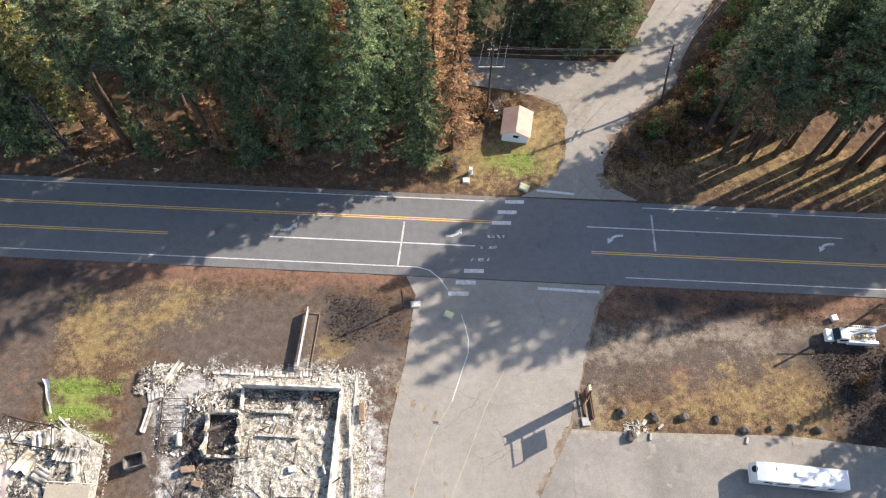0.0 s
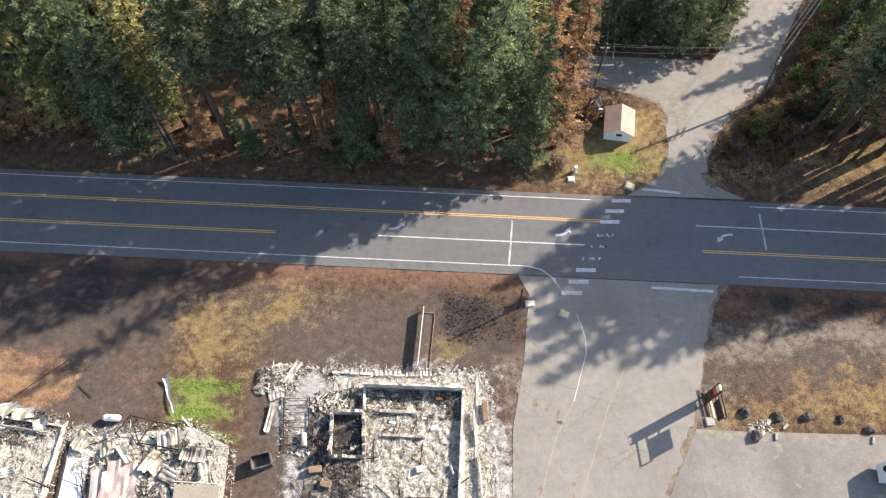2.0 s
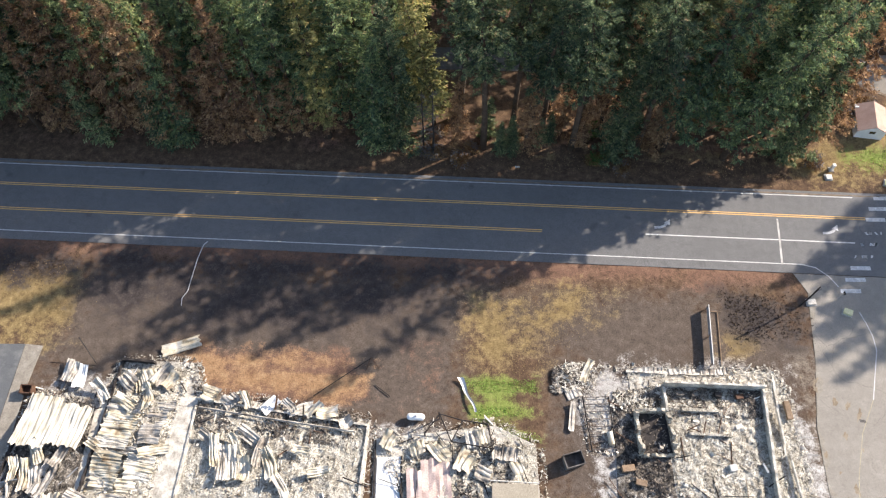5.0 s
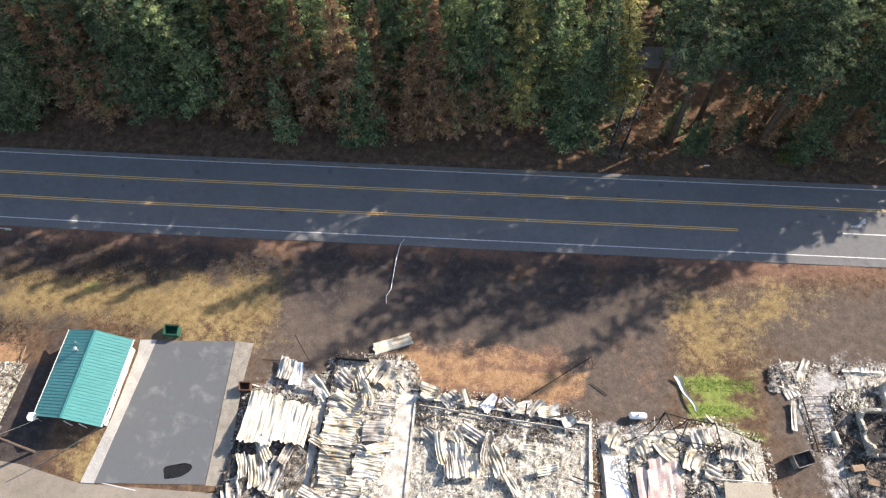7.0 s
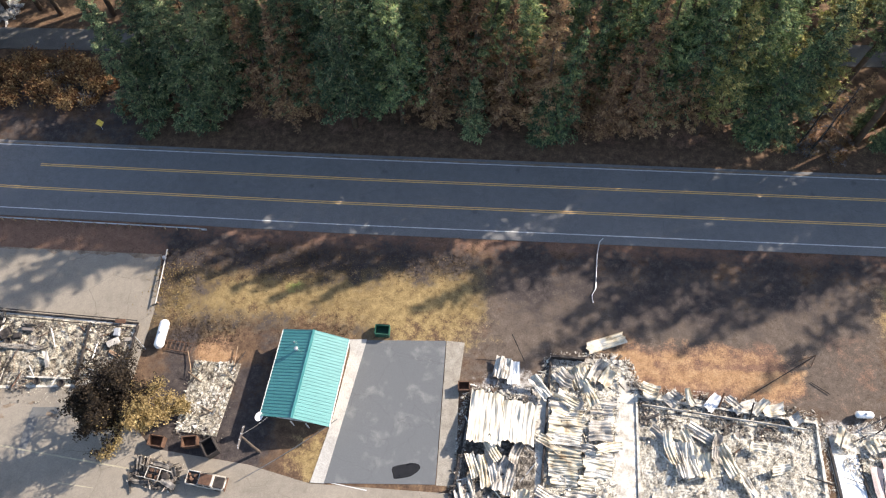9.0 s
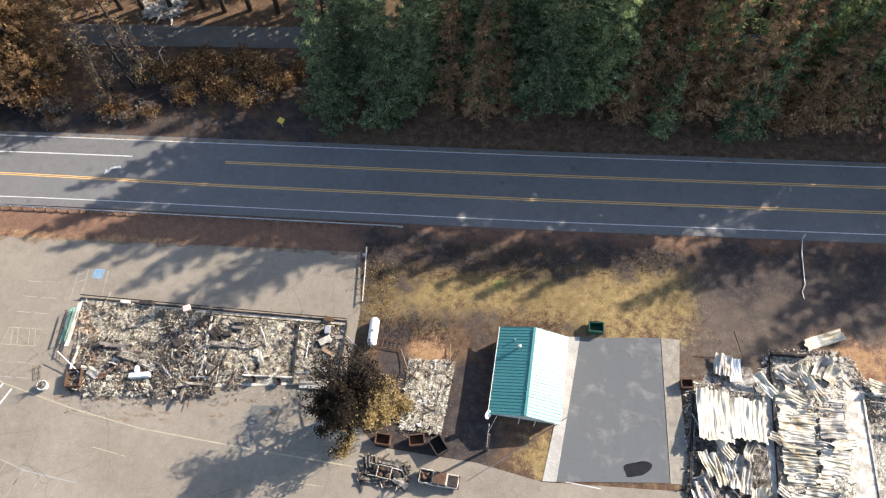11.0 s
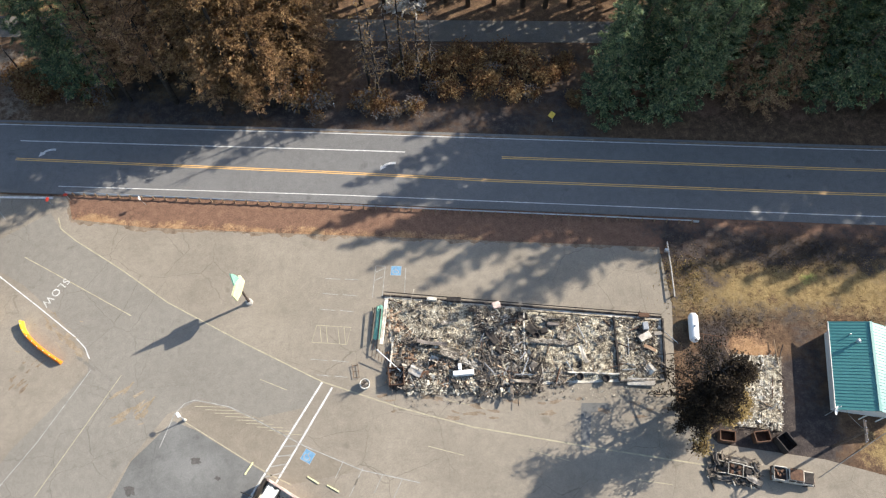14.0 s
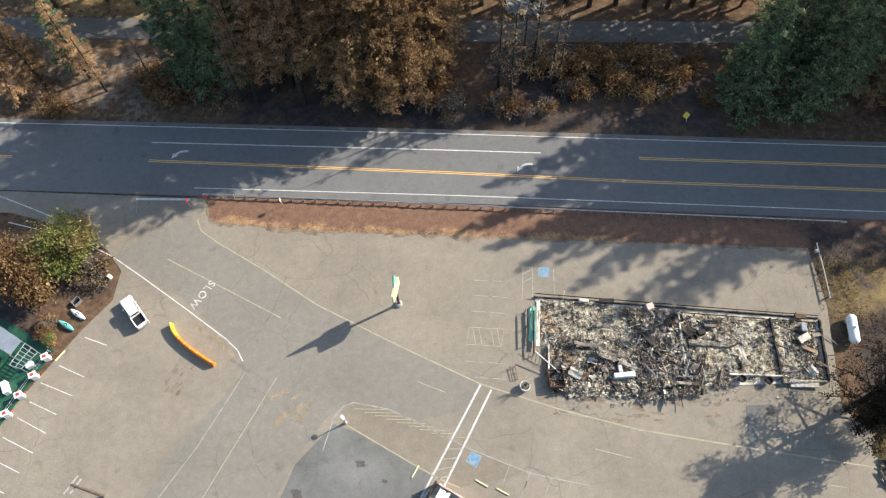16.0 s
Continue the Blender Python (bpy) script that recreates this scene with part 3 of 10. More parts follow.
def build_ground():
    xs = np.concatenate([np.linspace(-3000, W0, 12)[:-1], np.linspace(W0, -300, 40)[:-1], np.arange(-300, 84, 0.75), np.linspace(84, W1, 40)[1:], np.linspace(W1, 3000, 12)[1:]])
    ys = np.concatenate([np.linspace(-3000, S0, 12)[:-1], np.linspace(S0, 12, 24)[:-1], np.arange(12, 84, 0.75), np.linspace(84, 112, 26)[1:], np.linspace(112, N1, 14)[1:], np.linspace(N1, 3000, 12)[1:]])
    x, y = [a.ravel() for a in np.meshgrid(xs, ys, indexing="ij")]
    mid = 55.65 - 0.0508 * x
    paved = np.zeros(x.shape, bool)
    for ring in (SIDE_S, SIDE_N, LOT_E, LOT_W, PAD):
        paved |= inside(x, y, ring)
    paved |= (np.abs(y - mid - 0.2) < 8.4) | (np.abs(y - 89.6 + 0.0355 * x) < 2.9)
    z = np.where(paved, -0.12, -0.03 + 0.05 * wave(x * 3, y * 3, 3))
    north = np.clip((y - mid - 9) / 6, 0, 1)
    z += north * ~paved * 0.12 * (wave(x, y, 5) + wave(x * 4, y * 4, 8))
    red, dry, burnt, green, gravel, ash = [np.zeros(x.shape) for _ in range(6)]
    south = y < mid
    # bank and verges south of the road
    red = np.maximum(red, soft_zone(x, y, [(-268, 63), (-160, 56.6), (-160, 50), (-166, 50), (-228, 53.5), (-266, 56)], 0.8))
    red = np.maximum(red, 0.9 * soft_zone(x, y, [(-170, 59), (-5, 49.5), (-5, 45.5), (-60, 47.2), (-170, 52.5)], 1.2))
    red = np.maximum(red, 1.0 * soft_zone(x, y, [(-97, 36.5), (-74, 35.2), (-70, 28), (-88, 27), (-97, 31)], 0.8))
    red = np.maximum(red, 0.45 * soft_zone(x, y, [(-66, 38), (-59, 38), (-58, 26), (-66, 26)], 3))
    red = np.maximum(red, 0.42 * soft_zone(x, y, [(-58, 44), (-36, 45), (-44, 32), (-58, 32)], 2.5))
    red = np.maximum(red, 0.8 * soft_zone(x, y, [(25, 47), (80, 44), (80, 40.5), (23, 41)], 1.5))
    red = np.maximum(red, 0.8 * blob(x, y, -156.5, 34.8, 3.6, 2.4))
    red = np.maximum(red, 0.55 * north * np.clip(1 - (y - mid - 14) / 10, 0, 1))
    gravel = np.maximum(gravel, 0.95 * soft_zone(x, y, [(-60, 47), (-8, 45.5), (-4, 33), (-8, 12), (-45, 12), (-45, 33), (-58, 40)], 3))
    gravel = np.maximum(gravel, 1.0 * soft_zone(x, y, [(-120, 50), (-56, 47), (-57, 22), (-76, 24), (-120, 30)], 2))
    gravel = np.maximum(gravel, 1.0 * soft_zone(x, y, [(20, 41.5), (62, 41), (62, 33.5), (50, 29), (34, 28), (20, 27)], 2.0))
    dry = np.maximum(dry, soft_zone(x, y, [(-161.75, 49), (-139.75, 50), (-115.75, 49), (-116.75, 38), (-131.75, 37), (-148.75, 40), (-169.75, 38), (-172.75, 43)], 2.2))
    dry = np.maximum(dry, 0.56 * soft_zone(x, y, [(-57, 45), (-30, 46.5), (-33, 44), (-43, 35), (-46, 30), (-58, 33)], 2.2))
    dry = np.maximum(dry, 0.66 * soft_zone(x, y, [(24, 28.5), (36, 29.5), (44, 33.5), (62, 35), (68, 23), (22, 23)], 2.4))
    red = np.maximum(red, 0.6 * soft_zone(x, y, [(24, 30), (46, 34), (62, 36), (64, 24), (24, 24)], 2.5))
    dry = np.maximum(dry, 0.85 * soft_zone(x, y, [(2, 64.5), (20, 64.5), (24, 78), (12, 82), (8, 74), (-4, 70)], 1.6))
    dry = np.maximum(dry, 0.6 * blob(x, y, -16, 36, 4, 2.5))
    dry = np.maximum(dry, 0.6 * blob(x, y, -141.5, 19.5, 3.5, 3.5))
    dry = np.maximum(dry, 0.55 * soft_zone(x, y, [(27, 65), (80, 60.5), (80, 70), (46, 76), (34, 76)], 1.6))
    dry = np.maximum(dry, 0.62 * north * np.clip(1 - np.abs(y - mid - 11.5) / 5, 0, 1) * (x > -75) * (x < 0))
    dry = np.maximum(dry, 0.75 * blob(x, y, -250, 82, 14, 5))
    dry = np.maximum(dry, 0.7 * soft_zone(x, y, [(-300, 100), (-262, 100), (-250, 112), (-300, 112)], 3))
    burnt = np.maximum(burnt, 0.95 * soft_zone(x, y, [(-170, 54.5), (-60, 50), (-48, 48.2), (-60, 45.8), (-130, 48.5), (-152, 48.5), (-163, 50)], 1.6))
    # burnt verge, made darker and wider to carry the tree shade on it
    burnt = np.maximum(burnt, 1.0 * soft_zone(x, y, [(-121, 50), (-60, 47.5), (-63, 39.5), (-98, 38.5), (-114, 41)], 2.6) * (0.82 + 0.18 * wave(x, y, 21)))
    burnt = np.maximum(burnt, 0.95 * soft_zone(x, y, [(-165, 40), (-149, 38), (-147, 16), (-166, 19)], 1.4))
    burnt = np.maximum(burnt, 0.7 * soft_zone(x, y, [(-18, 45.5), (-5, 44.5), (-5, 36), (-16, 36.5)], 1.8))
    burnt = np.maximum(burnt, 0.8 * soft_zone(x, y, [(27, 45.4), (58, 43.6), (56, 41), (30, 42.5)], 1.2))
    burnt = np.maximum(burnt, 0.85 * soft_zone(x, y, [(54, 36), (80, 40), (80, 18), (58, 20)], 2.0))
    burnt = np.maximum(burnt, 0.85 * soft_zone(x, y, [(-215, 79), (-176, 77), (-176, 92), (-215, 93)], 2.5))
    # under the western trees this zone also paints the shade on the ground
    burnt = np.maximum(burnt, 0.75 * soft_zone(x, y, [(-262, 74), (-215, 71.5), (-176, 70), (-176, 79), (-215, 82), (-262, 90)], 2.5))
    burnt = np.maximum(burnt, 0.45 * soft_zone(x, y, [(36, 75), (62, 72), (78, 112), (58, 116), (43, 86)], 2.0))
    burnt = np.maximum(burnt, 0.85 * soft_zone(x, y, [(-168, 54), (-116, 51), (-116, 47.2), (-140, 46.6), (-168, 47.2)], 1.8))
    # scorched lawn edges, two zones that also stand in for missing tree shade
    burnt = np.maximum(burnt, 0.72 * soft_zone(x, y, [(-173, 50), (-160.5, 50), (-161.5, 38), (-173, 38)], 2.4))
    burnt = np.maximum(burnt, 0.66 * soft_zone(x, y, [(-170, 41.8), (-136, 41.0), (-134, 36.5), (-170, 36.5)], 2.0))
    burnt = np.maximum(burnt, 0.9 * blob(x, y, -283, 48, 6.5, 4.0))
    burnt = np.maximum(burnt, 0.7 * soft_zone(x, y, [(-300, 55), (-289, 52), (-284, 40), (-300, 30)], 2.0))
    for cy, hw in ((29.9, 0.9), (26.2, 0.75), (22.6, 0.7)):
        green = np.maximum(green, soft_zone(x, y, [(-57.4 + (30 - cy) * 0.25, cy + hw), (-46.6, cy + hw), (-46.2, cy - hw), (-57 + (30 - cy) * 0.4, cy - hw)], 0.9))
    green = np.maximum(green, 0.6 * blob(x, y, 13.0, 69.0, 6.0, 3.2))
    green = np.maximum(green, 0.62 * blob(x, y, -146.5, 45.5, 1.8, 1.2))
    for ring in ([(-40, 33), (-10, 32.6), (-7.5, 12), (-38, 12)], [(-69, 23), (-50, 22), (-48, 12), (-69, 12)], [(-117, 30), (-108, 31.5), (-96, 28), (-72, 24.5), (-74, 12), (-122, 12)]):
        ash = np.maximum(ash, 0.8 * soft_zone(x, y, ring, 1.6))
    burnt *= 1 - 0.95 * np.clip(1.4 * blob(x, y, -156.0, 35.0, 4.2, 2.6), 0, 1)
    me = bpy.data.meshes.new("ground")
    ny = len(ys)
    i, j = [a.ravel() for a in np.meshgrid(np.arange(len(xs) - 1), np.arange(ny - 1), indexing="ij")]
    a = i * ny + j
    me.from_pydata(np.stack([x, y, z], 1), [], np.stack([a, a + ny, a + ny + 1, a + 1], 1))
    orange = np.maximum(soft_zone(x, y, [(-100, 36.5), (-84, 35), (-70, 32.5), (-72, 28.5), (-80, 28.5), (-97, 31)], 1.3) * (0.86 + 0.3 * wave(x * 0.7, y * 1.6, 31)) * (1 - 0.75 * np.clip(1.3 - np.abs(y - 32.6 + 0.03 * (x + 85)) / 0.5, 0, 1) * np.clip((x + 96) / 8, 0, 1)), 0.85 * blob(x, y, -156.6, 34.6, 3.4, 2.0))
    orange = np.maximum(orange, 0.8 * soft_zone(x, y, [(-262.4, 58.2), (-250, 56.6), (-228, 55.2), (-196, 53.4), (-196, 51.5), (-228, 53.6), (-250, 55.0), (-262.4, 56.6)], 0.5))
    pale = np.maximum(0.62 * soft_zone(x, y, [(21, 41), (62, 40.5), (62, 36), (46, 34), (34, 35), (20, 33)], 1.5), 0.75 * soft_zone(x, y, [(17, 29), (24, 30), (24, 23), (15, 23)], 1.2))
    pale = np.maximum(pale, 0.6 * soft_zone(x, y, [(-300, 77), (-272, 76.5), (-268, 86), (-276, 96), (-300, 96)], 2.5) * (0.8 + 0.3 * wave(x, y, 41)))
    pale = np.maximum(pale, 0.66 * soft_zone(x, y, [(-9.6, 34), (-4.6, 35), (-6.6, 12), (-9.0, 12)], 1.2))
    for name, cols in (("zone_a", (red, dry, burnt)), ("zone_b", (green, gravel, ash)), ("zone_c", (orange, pale, 0 * x))):
        at = me.color_attributes.new(name, "FLOAT_COLOR", "POINT")
        at.data.foreach_set("color", np.stack([*cols, np.ones(x.shape)], 1).astype(np.float32).ravel())
    me.materials.append(M["ground"])
    me.polygons.foreach_set("use_smooth", [True] * len(me.polygons))
    tagged(new("ground", me), "bare soil, dry grass and burnt turf beside the road", "ground", "", "structure")


build_ground()
road_x = [W0 - 1500] + list(range(-400, 221, 10)) + [1700]
g = Geo()
ring = [(x, road_y(x, -7.9)) for x in road_x] + [(x, road_y(x, 7.35)) for x in reversed(road_x)]
k = len(road_x)
for a in range(k - 1):
    g.prism([ring[a], ring[a + 1], ring[2 * k - 2 - a], ring[2 * k - 1 - a]], -0.15, 0.0)
setting("road", g, "road", "dark grey asphalt highway with painted lanes", "road")
setting("side_road_south", Geo().prism(SIDE_S, -0.15, -0.006), "old_road", "pale weathered asphalt side road with faint lines", "road")
setting("side_road_north", Geo().prism(SIDE_N, -0.15, -0.006), "old_road", "pale weathered asphalt side road between trees", "road")
setting("frontage_road", Geo().strip([(x, front_y(x)) for x in range(-400, 41, 20)], 5.2, -0.15, -0.011), "lane", "narrow shaded asphalt lane behind the trees", "road")
setting("parking_lot_east", Geo().prism(LOT_E, -0.15, -0.01), "gravel_lot", "worn grey asphalt and gravel parking lot", "parking lot")
setting("parking_lot_west", Geo().prism(LOT_W, -0.15, -0.008), "lot", "cracked pale asphalt parking lot", "parking lot")
setting("parking_pad", Geo().prism(PAD, -0.15, 0.012), "sealed", "dark sealed asphalt pad with pale worn patches", "parking pad")
setting("pavement", Geo().prism([(-136.9, 36.7), (-134.4, 36.7), (-134.9, 34.4), (-139.25, 15.9), (-141.15, 16.0), (-138.65, 25), (-136.9, 34.4)], -0.15, 0.05), "concrete", "pale concrete walkway beside the building", "pavement")
setting("pavement_strip", Geo().prism([(-122.45, 36.5), (-119.75, 36.2), (-120.65, 30), (-121.15, 15.5), (-123.85, 15.7)], -0.15, 0.018), "lot_dust", "dusty concrete strip beside the asphalt pad", "pavement")

# ---------------------------------------------------------------- road markings
def line(name, pts, w, mat, label, z=0.004):
    setting(name, Geo().strip(pts, w, z - 0.003, z), mat, label, "road marking")


def along(x0, x1, n, step=8.0):
    c = max(2, int((x1 - x0) / step) + 1)
    return [(x0 + (x1 - x0) * i / (c - 1), road_y(x0 + (x1 - x0) * i / (c - 1), n)) for i in range(c)]


line("edge_line_north", along(-400, 7.5, 6.4), 0.16, "paint_white", "white painted edge line on the asphalt")
line("edge_line_north", along(33.5, 220, 6.4), 0.16, "paint_white", "white painted edge line on the asphalt")
line("edge_line_south", along(-266.3, -6.6, -6.35), 0.16, "paint_white", "white painted edge line on the asphalt")
line("edge_line_south", along(29.4, 220, -6.5), 0.16, "paint_white", "white painted edge line on the asphalt")
line("edge_line_curve", [(-6.6, 49.65), (-3.6, 49.5), (-1.5, 48.9), (0.2, 47.4), (1.3, 45.6)], 0.16, "paint_white", "white painted edge line turning into the side road")
for x0, x1, n in ((-192, 8.6, 2.45), (-400, -299, -0.9), (-192, -44, -2.3), (-275, -192, -1.15), (24.4, 220, -2.3)):
    for side in (-0.17, 0.17):
        if x0 == -275:
            pts = [(x, road_y(x, -1.0 - 1.3 * (x + 275) / 83 + side)) for x in np.linspace(-275, -192, 12)]
        else:
            pts = along(x0, x1, n + side)
        line("centre_line", pts, 0.16, "paint_yellow", "double yellow line on the asphalt")
line("lane_line", along(-27.4, 5.8, -2.1), 0.2, "paint_white", "white turn lane line")
line("lane_line", along(24.1, 65.4, 2.35), 0.2, "paint_white", "white turn lane line")
line("lane_line", along(-275.2, -208.3, 2.9), 0.2, "paint_white", "white turn lane line")
line("cross_line", [(-5.7, 57.7), (-6.1, 53.6), (-6.6, 49.5)], 0.3, "paint_scuffed", "worn white line across the lane")
line("cross_line", [(34.9, 59.0), (34.7, 52.3)], 0.3, "paint_scuffed", "worn white line across the lane")
line("stop_line", [(15.4, 45.8), (25.0, 45.15)], 0.45, "paint_white", "white stop line of the side road")
line("stop_line", [(16.3, 63.75), (22.5, 63.0)], 0.45, "paint_white", "white stop line of the side road")
line("stop_line", [(-275.7, 61.7), (-266.6, 61.45)], 0.4, "paint_white", "white stop line of the lot exit")
line("lane_line", [(15.3, 45.6), (14.0, 42.7)], 0.12, "paint_faint", "short white guide line")
for i, (bx, by, worn) in enumerate([(12.5, 61.5, 0), (11.2, 59.5, 0), (10.2, 57.5, 0), (9.4, 55.0, 2), (7.7, 53.0, 1), (6.4, 50.8, 2), (5.5, 48.8, 0), (4.2, 46.8, 0), (3.0, 44.9, 0)]):
    b = Geo()
    if worn == 0:
        b.prism([(bx - 1.6, by - 0.32), (bx + 1.55, by - 0.36), (bx + 1.6, by + 0.32), (bx - 1.55, by + 0.36)], 0.001, 0.004)
    else:
        r = random.Random(i)
        for _ in range(9 if worn == 1 else 6):
            q, w = bx + r.uniform(-1.5, 1.3), r.uniform(0.12, 0.4)
            s = r.uniform(-0.3, 0.3)
            b.prism([(q, by - 0.25), (q + w, by - 0.28 + s * 0.3), (q + w + s, by + 0.22), (q + s, by + 0.26)], 0.001, 0.004)
    setting("crosswalk_bar", b, "paint_white", "white crosswalk bar" if worn == 0 else "worn crosswalk bar with flaked paint", "road marking")
line("guide_line", [(3.4, 41.4), (4.0, 39.4), (4.4, 37.5), (4.35, 35.2), (3.6, 33.0), (1.9, 27.9)], 0.14, "paint_white", "white edge line of the side road", 0.0)
line("guide_line", [(1.9, 27.9), (-0.9, 23.1), (-3, 17), (-5, 8)], 0.12, "paint_pale", "faded line of the side road", 0.0)
line("guide_line", [(22.7, 42.2), (19.0, 37.5), (16.7, 33.9), (13.8, 28.8)], 0.12, "paint_faint", "faded line of the side road", 0.0)
line("guide_line", [(9.9, 33.0), (6.8, 27.1), (4.2, 20.5), (1.8, 14.7), (-2, 4)], 0.12, "paint_pale", "faded yellow line of the side road", 0.0)
line("guide_line", [(22.5, 63.2), (22.9, 66.5)], 0.12, "paint_faint", "faded white edge line", 0.0)


def arrow(x, y, rz, mirror=1):
    """A curved turn arrow, drawn heading along +x and turning to its left."""
    b = Geo()
    pts = [(-1.5, -0.55), (-0.5, -0.5), (0.15, -0.25), (0.5, 0.1)]
    b.strip([(a, c * mirror) for a, c in pts], 0.42, 0.001, 0.004)
    b.prism([(0.05, 0.25 * mirror), (1.05, -0.15 * mirror), (1.15, 0.95 * mirror)], 0.001, 0.004)
    ob = setting("turn_arrow", b, "paint_white", "white painted turn arrow on the lane", "road marking")
    ob.matrix_basis = pose(x, y, 0, 0, 0, rz)


arrow(-24.3, 56.7, 0)
arrow(2.6, 55.6, 0)
arrow(28.3, 54.6, 180)
arrow(62.2, 53.1, 180)
arrow(-211.3, 66.9, 180)
arrow(-270.0, 70.6, 180)

line("lane_line", [(22.8, 63.5), (23.5, 66.8)], 0.14, "paint_pale", "short white line at the side road's mouth", 0.0)
setting("concrete_patch", Geo().prism([(23.0, 84.3), (26.2, 84.0), (27.2, 81.2), (26.0, 78.2), (24.3, 76.4), (22.8, 79.3), (22.6, 82.0)], -0.1, -0.001), "lot_dust", "pale patched corner of the side road", "asphalt patch")

# ---------------------------------------------------------------- trees
def np_mesh(name, v, f, mat):
    me = bpy.data.meshes.new(name)
    me.from_pydata(v, [], f)
    me.materials.append(M[mat])
    me.update()
    return me


def sprays(r, base, out, size, droop, wide=(0.28, 0.5)):
    """Small bent diamonds, one per row of base, that point along out."""
    n = len(base)
    out = out / (np.linalg.norm(out, axis=1, keepdims=True) + 1e-9)
    side = np.cross(out, np.array([0, 0, 1.0])) + r.normal(0, 0.25, (n, 3))
    side /= np.linalg.norm(side, axis=1, keepdims=True) + 1e-9
    up = np.cross(side, out)
    s = size[:, None]
    w = s * r.uniform(*wide, (n, 1))
    tip = base + out * s - np.array([0, 0, 1]) * s * droop[:, None]
    mid = base + out * s * 0.45 + up * s * r.uniform(-0.05, 0.22, (n, 1))
    v = np.stack([base, mid - side * w, tip, mid + side * w], 1).reshape(-1, 3)
    a = np.arange(n) * 4
    return v, np.concatenate([np.stack([a, a + 1, a + 2], 1), np.stack([a, a + 2, a + 3], 1)])


def limb_bars(starts, ends, r0):
    """Thin three-sided limbs from start to end, as one set of vertices and faces."""
    d = ends - starts
    d = d / (np.linalg.norm(d, axis=1, keepdims=True) + 1e-9)
    a = np.cross(d, np.array([0, 0, 1.0]))
    a /= np.linalg.norm(a, axis=1, keepdims=True) + 1e-9
    b = np.cross(d, a)
    ring = [starts + r0 * (math.cos(w) * a + math.sin(w) * b) for w in (0.5, 2.6, 4.7)]
    v = np.stack([*ring, ends], 1).reshape(-1, 3)
    k = np.arange(len(starts)) * 4
    return v, np.concatenate([np.stack([k + i, k + (i + 1) % 3, k + 3], 1) for i in range(3)])


def conifer(name, seed, height, radius, low, mat, bark="bark", whorls=30, arms=6, puffs=8, each=7, thin=0.0, size=0.5, shape=0.72, label="tree", category="tree", skirt=0.0, droop=0.2, inner=1.0):
    """A fir: tapered trunk, whorls of limbs, each limb a flat frond of rounded needle clumps with gaps between."""
    r = np.random.RandomState(seed)
    trunk = Geo()
    lean = r.normal(0, 0.004, 2)
    trunk.tube([(lean[0] * z * z * 0.5, lean[1] * z * z * 0.5, z) for z in np.linspace(-0.3, height, 7)], height * 0.0115 + 0.06, 9, 0.03)
    zs = low * height + (height - low * height) * np.linspace(0, 0.99, whorls) ** 0.92
    spots, ways, starts, ends = [], [], [], []
    for z in zs:
        u = (z - low * height) / (height * (1 - low))
        reach = radius * ((1 - u) ** shape * 0.95 + 0.05) * (0.55 + 0.45 * min(1, u * 5 + 0.3))
        k = max(4, int(round(arms * (0.75 + 0.3 * (1 - u)))))
        a0 = r.uniform(0, 6.28)
        for j in range(k):
            if r.rand() < thin:
                continue
            a = a0 + 6.283 * j / k + r.normal(0, 0.3)
            length = reach * r.choice([r.uniform(0.45, 0.8), r.uniform(0.8, 1.1), r.uniform(0.95, 1.22)])
            zz = min(height - 0.2, z + r.normal(0, 0.45))
            d = np.array([math.cos(a), math.sin(a), 0.0])
            q = np.array([-d[1], d[0], 0.0])
            rise = 0.30 * (u - 0.25)
            m = max(2, int(puffs * (0.34 + 0.85 * length / radius) + r.rand()))
            t = 1 - 0.86 * r.rand(m) ** 1.15
            half = 0.21 * length * np.sin(math.pi * np.clip(t * 0.8 + 0.12, 0, 1)) + 0.08
            w = r.uniform(-1, 1, m)
            p = d * (t * length)[:, None] + q * (w * half)[:, None]
            p[:, 2] = zz + length * (rise * t - droop * (1.2 - u) * t * (1.35 - t)) - 0.25 * np.abs(w) * half + r.normal(0, 0.1, m)
            p[:, :2] += lean * zz * zz * 0.5
            spots.append(p)
            ways.append(np.tile(d, (m, 1)) + q * (w * 0.6)[:, None])
            hub = np.array([lean[0] * zz * zz * 0.5, lean[1] * zz * zz * 0.5, zz])
            starts.append(hub)
            ends.append(hub + d * length * 0.9 + [0, 0, length * (rise * 0.9 - droop * (1.2 - u) * 0.4)])
    spots, ways = np.concatenate(spots), np.concatenate(ways)
    n = len(spots)
    up = np.clip(spots[:, 2] / height, 0, 1)
    puff = (0.75 + 0.5 * r.rand(n)) * (1.1 - 0.3 * up)
    base = np.repeat(spots, each, 0) + r.normal(0, 0.2, (n * each, 3)) * np.repeat(puff, each)[:, None] * [1, 1, 0.5]
    out = np.repeat(ways, each, 0) * 0.8 + r.normal(0, 0.6, (n * each, 3)) * [1, 1, 0.5] + [0, 0, 0.05]
    siz = size * r.uniform(0.65, 1.3, n * each) * np.repeat(puff, each)
    drp = r.uniform(0.0, 0.3, n * each)
    ob = thing(name, (0, 0), label, category)
    hubs, tips = np.array(starts), np.array(ends)
    bars = limb_bars(hubs, tips, 0.05)
    trunk.add(bars[0].tolist(), bars[1].tolist())
    part("trunk", trunk, bark, ob, "", True)
    edge = height * skirt * (1 + 0.35 * np.sin(np.arctan2(base[:, 1], base[:, 0]) * 2 + seed))
    dead = base[:, 2] < edge
